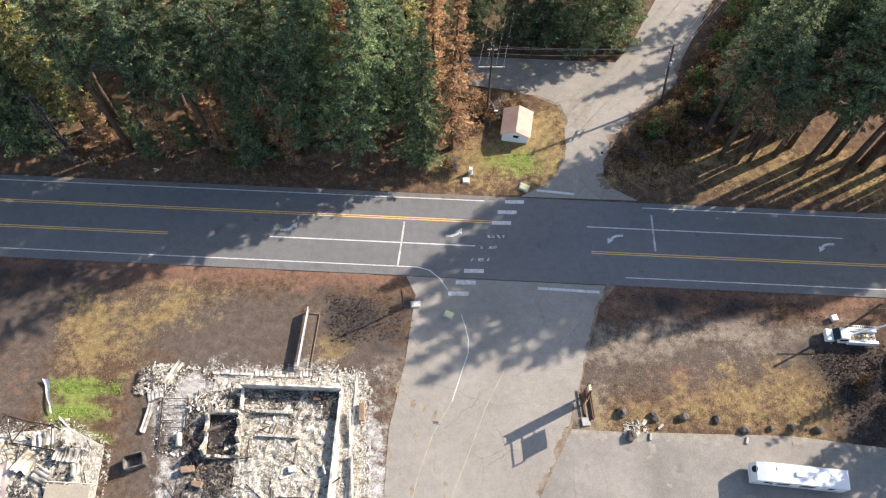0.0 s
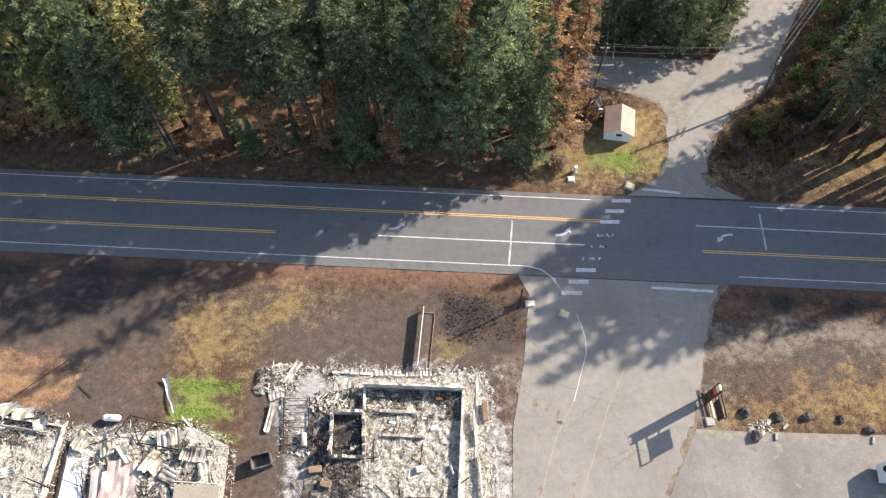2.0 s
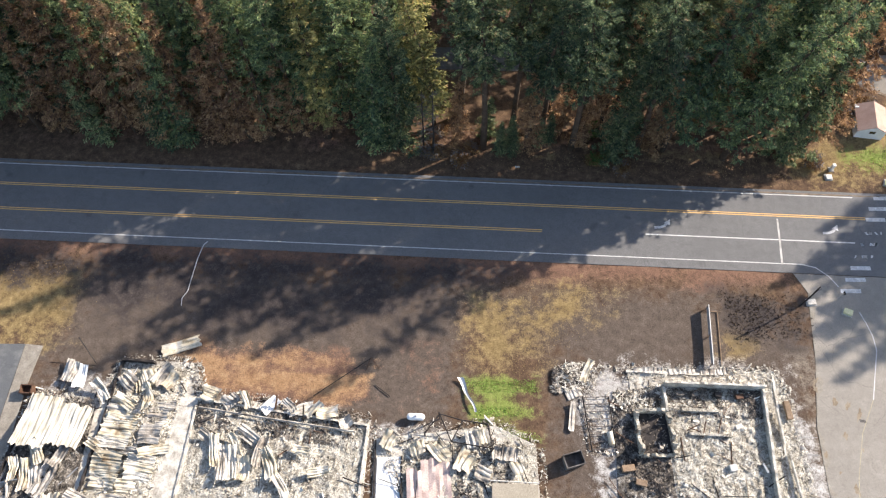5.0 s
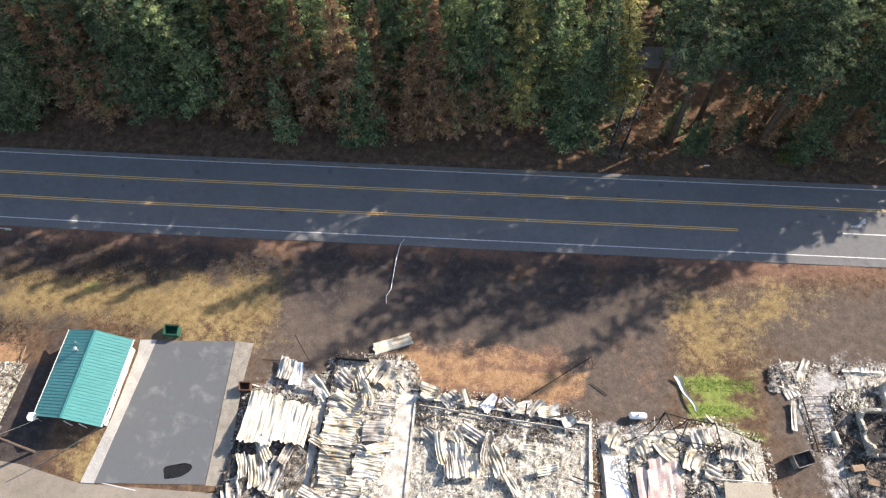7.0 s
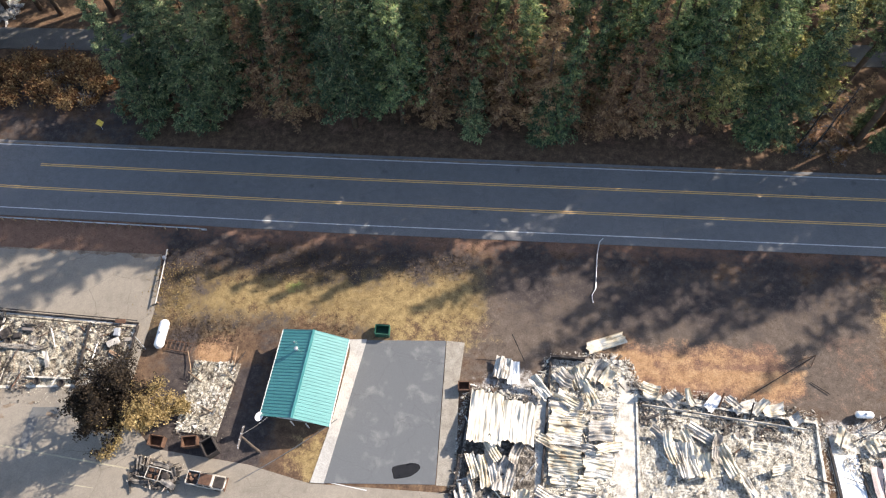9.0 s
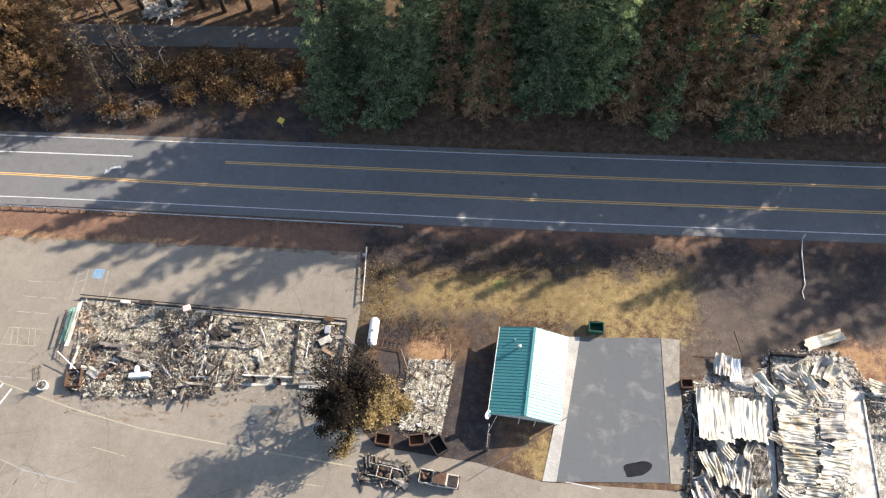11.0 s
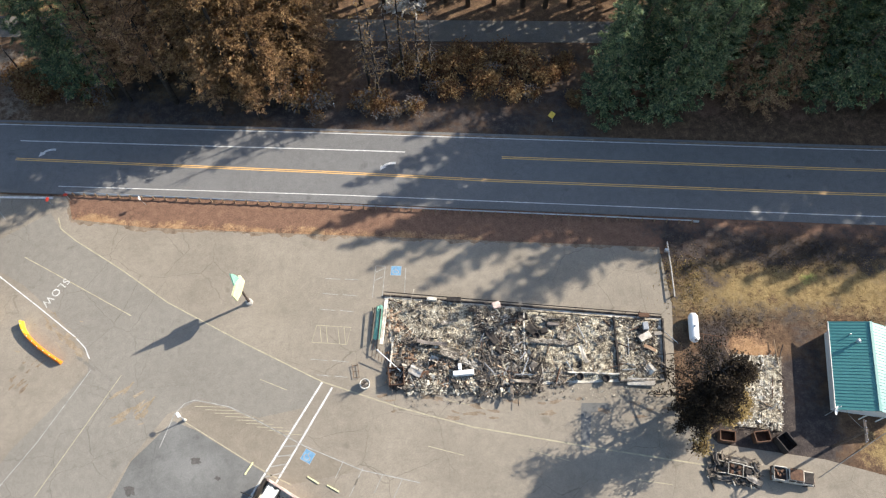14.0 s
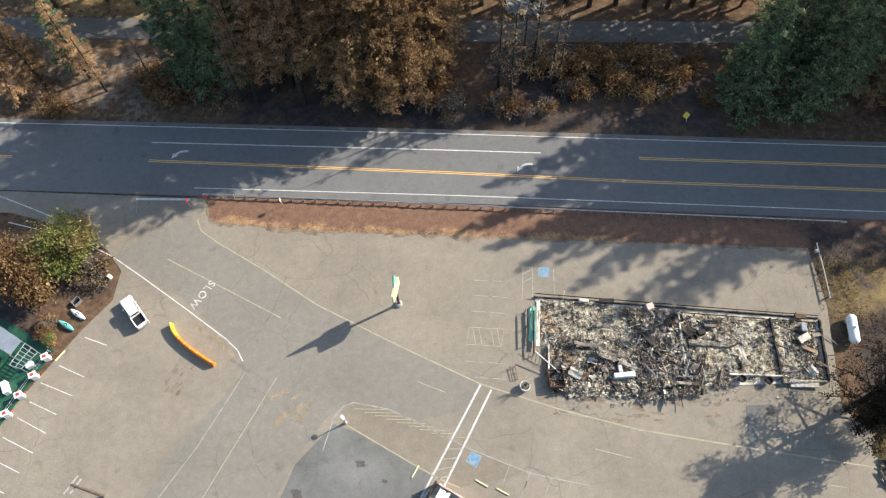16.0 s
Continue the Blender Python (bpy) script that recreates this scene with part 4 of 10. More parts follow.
    for name, sel, look_mat in (("crown", ~dead, mat), ("lower_crown", dead, "fir_brown")):
        if sel.any():
            v, f = sprays(r, base[sel], out[sel], siz[sel], drp[sel], (0.15, 0.27))
            if name == "crown":
                # sub-branches along the inner part of each limb
                way = np.repeat(tips - hubs, 12, 0)
                m = len(way)
                side = np.stack([-way[:, 1], way[:, 0], 0 * way[:, 0]], 1) * r.uniform(-0.9, 0.9, (m, 1))
                v2, f2 = sprays(r, np.repeat(hubs, 12, 0) + way * r.uniform(0.02, 0.7, (m, 1)) - [0, 0, 0.2], way * 0.7 + side, (0.3 + 0.13 * np.linalg.norm(way, axis=1)) * inner * r.uniform(0.7, 1.3, m), r.uniform(0.05, 0.3, m), (0.26, 0.42))
                v, f = np.concatenate([v, v2]), np.concatenate([f, f2 + len(v)])
            c = new(name, np_mesh(name, v, f, look_mat))
            c.parent = ob
            if name == "lower_crown":
                tagged(c, "scorched brown lower limbs", "", "", "stuff")
    return ob


def snag(name, seed, height, label, leafy=0, mat="leaf_brown", spread=3.2):
    """A burnt tree: bare trunk, thin broken limbs, and a little dead foliage."""
    r = np.random.RandomState(seed)
    ob = thing(name, (0, 0), label, "tree")
    t = Geo()
    t.tube([(r.normal(0, 0.06), r.normal(0, 0.06), z) for z in np.linspace(-0.3, height, 8)], height * 0.010 + 0.06, 8, 0.04)
    part("trunk", t, "burnt_bark", ob, "", True)
    limbs, base, out = Geo(), [], []
    for i in range(46):
        z = height * r.uniform(0.15, 0.98)
        a, ln = r.uniform(0, 6.28), spread * (1.1 - z / height) * r.uniform(0.5, 1.2) + 0.4
        d = np.array([math.cos(a), math.sin(a), 0])
        p1, p2 = d * ln * 0.5 + [0, 0, z + ln * 0.05], d * ln + [0, 0, z - ln * 0.12]
        limbs.tube([(0, 0, z), tuple(p1), tuple(p2)], 0.055, 4, 0.015)
        for _ in range(leafy):
            s = r.uniform(0.35, 1)
            base.append(d * ln * s + [0, 0, z] + r.normal(0, 0.3, 3))
            out.append(d + r.normal(0, 0.8, 3))
    tagged(part("limb_tangle", limbs, "twig", ob, "bare grey limbs"), "", "", "", "stuff")
    if base:
        n = len(base)
        v, f = sprays(r, np.array(base), np.array(out), r.uniform(0.18, 0.4, n), r.uniform(0, 0.3, n))
        c = new("crown", np_mesh("crown", v, f, mat))
        c.parent = ob
    return ob


def broadleaf(name, seed, height, radius, mats, label, leaves=4200, category="tree", stem=0.35, leaf=0.42):
    """A broad tree or bush: forked limbs, leaves gathered in clumps with gaps."""
    r = np.random.RandomState(seed)
    ob = thing(name, (0, 0), label, category)
    wood = Geo()
    cz = height * (stem + (1 - stem) / 2)
    wood.tube([(0, 0, -0.3), (r.normal(0, 0.1), r.normal(0, 0.1), height * stem), (r.normal(0, 0.3), r.normal(0, 0.3), height * 0.72)], 0.05 + height * 0.022, 8, 0.05)
    clumps = []
    for i in range(34):
        d = r.normal(0, 1, 3)
        d /= np.linalg.norm(d)
        q = d * r.uniform(0.45, 0.95) * [radius, radius, height * (1 - stem) / 2] + [0, 0, cz]
        clumps.append(q)
        if i % 2 == 0:
            wood.tube([(0, 0, height * stem * r.uniform(0.8, 1.3)), tuple(q * [0.5, 0.5, 0.75]), tuple(q)], 0.03 + height * 0.006, 5, 0.02)
    part("trunk", wood, "burnt_bark" if "leaf_green" not in mats else "bark", ob, "", True)
    clumps = np.array(clumps)
    for i, mat in enumerate(mats):
        mine = clumps[i::len(mats)]
        n = leaves // len(mats)
        c = mine[r.randint(0, len(mine), n)]
        p = c + r.normal(0, 1, (n, 3)) * radius * 0.19
        o = (p - [0, 0, cz]) * [1, 1, 0.8] + r.normal(0, radius * 0.55, (n, 3))
        v, f = sprays(r, p, o, r.uniform(0.6, 1.3, n) * leaf, r.uniform(0, 0.4, n))
        k = new("crown", np_mesh("crown", v, f, mat))
        k.parent = ob
    return ob


FOREST = "roadside forest"
L_FIR, L_YEL, L_BRN = "tall dark green fir in the roadside forest", "tall fir with yellow-green needles beside the road", "fir with scorched brown needles beside the road"
L_ORG, L_SNAG = "tall heat-killed conifer with orange-brown needles", "burnt bare tree with grey limbs"
kinds = {
    "G1": conifer("fir_tree", 1, 49, 7.2, 0.17, "fir", shape=0.8, whorls=31, arms=6, puffs=7, each=24, size=0.37, skirt=0.2, inner=0.62, label=L_FIR),
    "G2": conifer("fir_tree", 2, 43, 6.6, 0.15, "fir", shape=0.78, whorls=29, arms=6, puffs=7, each=24, size=0.37, inner=0.62, label=L_FIR),
    "G3": conifer("fir_tree", 3, 24, 4.6, 0.05, "fir", shape=1.0, whorls=20, arms=6, puffs=11, each=6, size=0.4, label=L_FIR),
    "H1": conifer("fir_tree", 16, 47, 6.4, 0.2, "fir", shape=0.78, whorls=28, puffs=6, each=6, size=0.68, label=L_FIR),
    "H2": conifer("fir_tree", 17, 42, 6.0, 0.16, "fir_yellow", shape=0.8, whorls=26, puffs=6, each=6, size=0.68, label=L_YEL),
    "H3": conifer("fir_tree", 21, 44, 6.2, 0.2, "fir", shape=0.78, whorls=29, arms=6, puffs=7, each=24, size=0.37, inner=0.62, label=L_FIR),
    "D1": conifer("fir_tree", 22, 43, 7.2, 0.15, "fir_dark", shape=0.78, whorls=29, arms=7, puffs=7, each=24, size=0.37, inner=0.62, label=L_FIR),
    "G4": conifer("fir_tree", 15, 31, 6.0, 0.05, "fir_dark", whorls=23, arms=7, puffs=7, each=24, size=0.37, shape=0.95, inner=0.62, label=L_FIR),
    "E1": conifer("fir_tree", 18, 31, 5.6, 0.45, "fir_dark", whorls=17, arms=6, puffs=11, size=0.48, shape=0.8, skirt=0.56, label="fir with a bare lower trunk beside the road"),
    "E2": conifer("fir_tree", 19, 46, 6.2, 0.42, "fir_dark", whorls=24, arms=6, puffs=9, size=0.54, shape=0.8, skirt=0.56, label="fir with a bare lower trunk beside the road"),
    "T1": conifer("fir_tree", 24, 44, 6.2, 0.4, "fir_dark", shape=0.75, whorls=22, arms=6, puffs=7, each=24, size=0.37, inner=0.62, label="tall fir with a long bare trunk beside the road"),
    "K1": conifer("fir_tree", 27, 44, 6.6, 0.12, "fir", shape=0.78, whorls=30, arms=6, puffs=7, each=24, size=0.37, thin=0.12, skirt=0.42, inner=0.62, label="tall fir with scorched brown lower limbs"),
    "Y1": conifer("fir_tree", 4, 42, 6.0, 0.14, "fir_yellow", shape=0.8, whorls=29, puffs=7, each=24, size=0.37, skirt=0.25, inner=0.62, label=L_YEL),
    "B1": conifer("fir_tree", 5, 29, 4.8, 0.14, "fir_brown", shape=0.9, whorls=21, puffs=9, each=13, size=0.3, thin=0.2, label=L_BRN),
    "B2": conifer("fir_tree", 6, 20, 3.6, 0.06, "fir_brown", whorls=17, puffs=9, size=0.34, thin=0.25, label=L_BRN),
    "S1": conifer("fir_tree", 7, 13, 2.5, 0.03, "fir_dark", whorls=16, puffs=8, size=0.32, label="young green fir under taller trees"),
    "O1": conifer("pine_tree", 8, 33, 5.5, 0.14, "fir_orange", "burnt_bark", whorls=24, puffs=10, each=20, thin=0.14, size=0.31, shape=0.62, inner=0.6, label=L_ORG),
    "O2": conifer("pine_tree", 9, 22, 4.0, 0.24, "fir_brown", "burnt_bark", whorls=15, puffs=10, each=8, thin=0.25, size=0.34, shape=0.55, inner=0.3, label=L_ORG),
    "O3": conifer("pine_tree", 23, 32, 4.6, 0.3, "fir_brown", "burnt_bark", whorls=18, arms=5, puffs=9, each=13, thin=0.2, size=0.3, shape=0.6, inner=0.4, label="tall burnt conifer with a bare dark trunk and thin brown needles"),
    "X1": snag("burnt_tree", 10, 24, L_SNAG, 9, "leaf_brown"),
    "X2": snag("burnt_tree", 11, 18, L_SNAG, 0),
    "U1": broadleaf("bush", 12, 3.6, 2.3, ["leaf_red", "leaf_brown"], "dry reddish brown roadside bush", 1300, "bush", 0.15, 0.36),
    "U2": broadleaf("bush", 13, 3.0, 2.0, ["leaf_brown", "leaf_red", "twig"], "withered tan roadside bush", 1300, "bush", 0.12, 0.32),
    "U4": broadleaf("bush", 15, 2.6, 1.9, ["leaf_sear", "leaf_sear", "leaf_brown"], "dry golden-tan bush at the side road", 1300, "bush", 0.1, 0.3),
    "U3": broadleaf("bush", 14, 4.2, 2.4, ["leaf_green", "leaf_brown"], "half-green shrub beside the road", 1600, "bush", 0.15, 0.36),
}
used = set()


def plant(kind, x, y, s=1.0, rz=0.0, group=FOREST, z=0.0):
    m = pose(x, y, z, 0, 0, rz) @ Matrix.Scale(s, 4)
    ob = kinds[kind]
    if kind not in used:
        used.add(kind)
        ob.matrix_basis = m
        tagged(ob, "", "", group)
        return ob
    ob = copy_thing(kinds[kind], Matrix())
    ob.matrix_basis = m
    return tagged(ob, "", "", group)


def pick(r, table):
    u, t = r.random(), 0.0
    for name, w in table:
        t += w
        if u < t:
            return name
    return table[-1][0]


GREEN_BELT = {
    "D1": [(-160.5, 14.5, 0.82), (-143.3, 20, 1.05), (-132.4, 20, 1.07), (-168.3, 19.5, 0.75), (-157.7, 18, 0.78), (-147.4, 21, 0.9), (-138.5, 13.2, 0.98), (-135.0, 17.2, 1.0), (-151.5, 19.0, 0.9), (-164.5, 18.2, 0.76), (-154.2, 21.5, 0.8), (-171.5, 17.0, 0.74), (-141.0, 17.0, 0.82), (-149.0, 16.0, 0.76), (-126.5, 18.5, 1.06), (-129.0, 22.5, 1.08), (-137.0, 22.0, 1.06), (-145.5, 17.5, 1.0), (-117.5, 20.0, 1.02), (-121.0, 17.0, 0.98)],
    "G1": [(-130.1, 14.0, 0.9), (-110.6, 16.5, 0.9), (-99.8, 17, 0.84), (-89.3, 13.5, 0.84), (-45.7, 14.5, 0.95), (-41.5, 21, 0.98), (-22.6, 14.5, 0.97), (-12.6, 13.2, 0.95), (-4.5, 18.5, 0.88)],
    "G2": [(-109.0, 23, 0.88), (-93.5, 18, 0.92), (-84.2, 15.5, 0.85), (-56.9, 20, 1.03), (-53.1, 13.5, 1.05), (-38.1, 14.0, 1.04), (-29.5, 20, 1), (-8.9, 21, 1), (-34.2, 19.0, 1.05), (-18.0, 17.8, 1.0), (-27.0, 14.2, 0.98)],
    "G4": [(-173.8, 13.2, 1.0), (-164.6, 12.6, 1.05), (-67.4, 14.5, 1.05), (-2.9, 14.5, 1.0), (-31.0, 13.2, 0.8)],
    "B1": [(-106.5, 13.5, 1.15), (-93.2, 13.2, 1.1), (-118.0, 15.5, 1.2), (-153.2, 15, 1.0), (-149.0, 12.8, 0.95), (-145.2, 14.5, 1.05), (-120.3, 15, 1.1), (-124.6, 13.0, 0.9), (-113.4, 14, 1.0), (-102.1, 14.2, 1.0), (-96.0, 21, 1.1), (-33.4, 17.0, 1.15)],
    "Y1": [(-122.4, 21, 0.9), (-79.6, 14.5, 0.88), (-17.4, 20.5, 0.95), (-116.8, 17.5, 0.85)],
    "G3": [(-104.6, 12.2, 1.05), (-71.4, 13.5, 1.1)],
    "S1": [(-118.1, 12.2, 1.2), (-107.0, 11.6, 1.1)],
    "B2": [(-96.6, 12.6, 1.15), (-115.8, 20.5, 1.3)],
    "X2": [(-61.5, 10.8, 1.0), (-63.2, 12.0, 0.9)],
}


def forest():
    r = random.Random(5)
    # the dense green belt north of the road, then thinner rows behind it
    for kd, places in GREEN_BELT.items():
        for x, off, sc in places:
            plant("T1" if kd in ("G1", "G2") and -60 < x < -24 else "K1" if kd in ("G1", "G2", "Y1") and -125 < x < -83 else kd, x, road_y(x, off), sc, (x * 31) % 360)
    for row, (off, step) in enumerate([(20.0, 11.0), (27.0, 8.5)]):
        x = -172.0
        while x < -1.0:
            px, py = x + r.uniform(-1.5, 1.5), road_y(x, off) + r.uniform(-1.6, 1.6)
            if abs(py - front_y(px)) > 4.6 and not -80 < px < -62 and not (row == 0 and -62 < px < -6) and not (row == 1 and -52 < px < -8):
                plant("G4" if px < -148 else pick(r, [("H1", 0.6), ("H2", 0.26), ("B1", 0.14)]), px, py, r.uniform(0.8, 1.05) * (0.85 if px < -78 else 1.0), r.uniform(0, 360))
            x += step * r.uniform(0.75, 1.25)
    for x0, x1, sc in ((-48.0, -3.0, 0.96),):
        x = x0
        while x < x1:
            kd = pick(r, [("H3", 0.4), ("B1", 0.45), ("H2", 0.15)]) if not -58 < x < -24 else "T1"
            plant(kd, x, road_y(x, 18.0) + r.uniform(-1.2, 1.2), sc * r.uniform(0.9, 1.04) * (1.15 if kd == "B1" else 1.0), r.uniform(0, 360))
            x += r.uniform(4.4, 6.2)
    for x, off, kd, sc in ((-73.5, 20.5, "H3", 0.95), (-76.5, 21.0, "Y1", 0.9), (-70.8, 21.5, "G2", 0.62), (-67.5, 24.5, "H3", 0.6), (-65.5, 19.5, "H2", 0.9), (-61.5, 17.5, "H2", 0.75), (-69.5, 24.0, "X1", 1.0)):
        plant(kd, x, road_y(x, off), sc, x * 31 % 360)
    x = -60.0
    while x < -22:
        plant(pick(r, [("S1", 0.4), ("B2", 0.3), ("U2", 0.15), ("U3", 0.15)]), x, road_y(x, r.uniform(12.5, 17.5)), r.uniform(0.55, 0.95), r.uniform(0, 360))
        x += r.uniform(1.6, 3.0)
    for x, off, sc in ((-98.5, 19.0, 0.98), (-92.0, 21.0, 1.0), (-86.5, 19.0, 1.02), (-81.5, 17.5, 1.0), (-76.0, 17.0, 0.95)):
        plant("H3", x, road_y(x, off), sc, x * 31 % 360)
    # the forest east of the side road: lower trees at its corner, then tall ones
    for x, y, kd, sc in ((50.0, 76.5, "E1", 0.9), (55.0, 73.2, "E1", 1.05), (57.0, 79.5, "E1", 1.0), (61.5, 75.6, "E1", 1.15), (64.5, 82.0, "E1", 1.1),
                        (51.5, 81.0, "S1", 1.1), (56.0, 85.5, "S1", 1.0), (60.5, 91.0, "G3", 0.62), (64.0, 87.0, "G3", 0.72), (62.5, 98.0, "G3", 0.6), (67.5, 95.0, "G4", 0.8), (70.0, 104.0, "G4", 0.9), (76.0, 108.0, "G4", 1.0), (66.0, 110.0, "G4", 0.8),
                        (53.0, 69.6, "E1", 0.8), (52.5, 77.8, "G3", 0.7), (58.5, 74.6, "E1", 0.95), (59.5, 81.0, "G3", 0.8), (61.0, 85.0, "E2", 0.85), (66.0, 87.5, "E2", 0.9), (68.5, 80.5, "E2", 0.92), (64.0, 79.0, "E2", 0.85), (45.0, 81.0, "S1", 0.5), (48.5, 84.5, "S1", 0.6), (51.5, 88.5, "S1", 0.72), (54.5, 93.0, "S1", 0.85), (57.5, 97.5, "S1", 1.0), (56.0, 88.5, "S1", 0.9), (60.0, 103.0, "G3", 0.6), (48.0, 79.5, "S1", 0.62), (53.5, 72.0, "E2", 0.7), (57.5, 70.6, "E2", 0.86), (60.5, 72.6, "E2", 0.9), (63.6, 70.0, "E2", 0.95), (66.5, 72.0, "E2", 0.96), (50.8, 69.4, "E1", 1.05), (45.8, 74.3, "E2", 0.78), (48.2, 70.4, "E2", 0.8), (50.2, 73.8, "E2", 0.82), (55.0, 76.0, "E2", 0.8)):
        plant(kd, x, y, sc, (x * 31) % 360)
    for row, (off, step) in enumerate([(14.6, 5.6), (19.5, 6.0)]):
        x = 61.0 + row * 6
        while x < 140:
            plant(pick(r, [("E2", 0.75), ("H1", 0.25)]), x + r.uniform(-1, 1), road_y(x, off) + r.uniform(-1.3, 1.3), (45.0 - 0.45 * max(0.0, x - 78)) / 46.0 * r.uniform(0.9, 1.0), r.uniform(0, 360))
            x += step * r.uniform(0.85, 1.2)
    for i in range(11):
        x = 72.0 + 4.2 * i
        plant("E2", x + r.uniform(-1, 1), road_y(x, 17.0) + r.uniform(-1, 1), (44.0 - 0.45 * max(0.0, x - 78)) / 46.0, r.uniform(0, 360))
    # beyond the frontage lane
    x = -170.0
    while x < 36:
        y = front_y(x) + r.uniform(6, 9)
        plant(pick(r, [("H1", 0.7), ("H2", 0.15), ("B1", 0.15)]) if x < -30 else "G4", x, y, r.uniform(0.8, 1.05), r.uniform(0, 360))
        x += r.uniform(5, 8)
    x = -132.0
    while x < 14:
        plant("H1" if x < -30 else "G4", x, front_y(x) + r.uniform(12, 19), r.uniform(0.8, 1.05), r.uniform(0, 360))
        x += r.uniform(5, 8)
    x = -300.0
    while x < -168:
        kd, dy, sc, rz = pick(r, [("H1", 0.6), ("B1", 0.4)]), r.uniform(5.5, 8), r.uniform(0.7, 0.92), r.uniform(0, 360)
        if not -276 < x < -240:
            plant(kd, x, front_y(x) + dy, sc, rz)
        x += r.uniform(4, 6.5)
    for x, y, kd, sc in ((82.5, 33.5, "G4", 0.7), (82, 28.0, "G4", 0.68), (86.5, 24.5, "G4", 0.72), (88, 31.5, "G4", 0.76), (92, 27.5, "G4", 0.74), (84, 22.0, "G4", 0.7), (89, 19.0, "G4", 0.74), (70.5, 34.0, "G4", 0.5), (73, 29.0, "G4", 0.62), (70.5, 24.0, "G4", 0.72), (75, 22.0, "G4", 0.8), (76.5, 27.0, "G4", 0.8), (26, 99, "G3", 1.0), (31, 102, "G3", 1.1), (20, 98, "G4", 0.9), (35, 108, "G4", 0.9)):
        plant(kd, x, y, sc, x * 17)


forest()

# ---------------------------------------------------------------- burnt buildings
def quad_at(q, u, v):
    """A point in a four-cornered field: q runs round from (0,0) by (1,0), (1,1) to (0,1)."""
    return [(q[0][i] * (1 - u) + q[1][i] * u) * (1 - v) + (q[3][i] * (1 - u) + q[2][i] * u) * v for i in (0, 1)]


def mound(x, y, amp, seed):
    return amp * (0.45 + 0.35 * noise.noise((x * 0.35, y * 0.35, seed)) + 0.35 * noise.noise((x * 1.1, y * 1.1, seed + 7)))


def bed(q, amp, seed, mat, parent, o, label="bed of pale ash"):
    """The uneven bed of ash on a floor slab."""
    g = Geo()
    nu = max(6, int((Vector(q[1]) - Vector(q[0])).length / 0.3))
    nv = max(6, int((Vector(q[3]) - Vector(q[0])).length / 0.3))

    def fn(u, v):
        x, y = quad_at(q, u, v)
        e = min(1.0, 6 * min(u, 1 - u, v, 1 - v) + 0.05)
        return (x - o[0], y - o[1], 0.05 + e * max(0.02, mound(x, y, amp, seed) + 0.16 * noise.noise((x * 1.9, y * 1.9, seed)) + 0.12 * noise.noise((x * 4.3, y * 4.3, seed))))

    g.grid(fn, nu, nv, 0.06)
    return part("ash_bed", g, mat, parent, label)


def debris(q, n, size, amp, seed, mat, parent, o, flat=0.5, name="rubble", label="heaped broken rubble", clump=0.55):
    """Thousands of broken plates, lumps and sticks, lying on the mound."""
    r = np.random.RandomState(seed)
    if name == "rubble":
        n, size = int(n * 1.45), size * 0.52
    u, v = r.rand(n * 3), r.rand(n * 3)
    xy = np.array([quad_at(q, a, b) for a, b in zip(u, v)])
    dens = np.array([noise.noise((x * 0.3, y * 0.3, seed + 3.3)) + 0.6 * noise.noise((x * 0.9, y * 0.9, seed + 1.3)) for x, y in xy])
    keep = np.argsort(-(dens * clump + r.uniform(-0.5, 0.5, len(dens)) * (1.2 - clump)))[:n]
    xy = xy[keep]
    z = np.array([mound(x, y, amp, seed) for x, y in xy])
    s = size * np.exp(r.normal(0, 0.55, (n, 1)))
    stick = r.rand(n, 1) < 0.42
    dims = np.where(stick, np.concatenate([s * r.uniform(1.6, 4.5, (n, 1)), s * 0.3, s * 0.25], 1), np.concatenate([s * r.uniform(0.7, 1.6, (n, 1)), s * r.uniform(0.5, 1.1, (n, 1)), s * r.uniform(0.12, 0.6, (n, 1)) * flat], 1))
    cube = np.array([(x, y, w) for w in (-0.5, 0.5) for x, y in ((-0.5, -0.5), (0.5, -0.5), (0.5, 0.5), (-0.5, 0.5))])
    v = cube[None] * dims[:, None] * r.uniform(0.55, 1.15, (n, 8, 1))
    a, b, c = r.uniform(0, 6.28, n), r.normal(0, 0.3, n), r.normal(0, 0.3, n)
    rz = np.zeros((n, 3, 3)); ry = np.zeros((n, 3, 3)); rx = np.zeros((n, 3, 3))
    rz[:, 0, 0] = rz[:, 1, 1] = np.cos(a); rz[:, 1, 0] = np.sin(a); rz[:, 0, 1] = -np.sin(a); rz[:, 2, 2] = 1
    ry[:, 0, 0] = ry[:, 2, 2] = np.cos(b); ry[:, 0, 2] = np.sin(b); ry[:, 2, 0] = -np.sin(b); ry[:, 1, 1] = 1
    rx[:, 1, 1] = rx[:, 2, 2] = np.cos(c); rx[:, 2, 1] = np.sin(c); rx[:, 1, 2] = -np.sin(c); rx[:, 0, 0] = 1
    v = np.einsum("nij,nkj->nki", rz @ ry @ rx, v)
    v += np.concatenate([xy - np.array(o[:2]), (z + 0.04)[:, None]], 1)[:, None]
    f = np.array([(4, 5, 6, 7), (0, 1, 5, 4), (1, 2, 6, 5), (2, 3, 7, 6), (3, 0, 4, 7)])
    faces = (f[None] + 8 * np.arange(n)[:, None, None]).reshape(-1, 4)
    me = np_mesh(name, v.reshape(-1, 3), faces, mat)
    ob = new(name, me)
    ob.parent = parent
    return tagged(ob, label, "", "", "stuff")


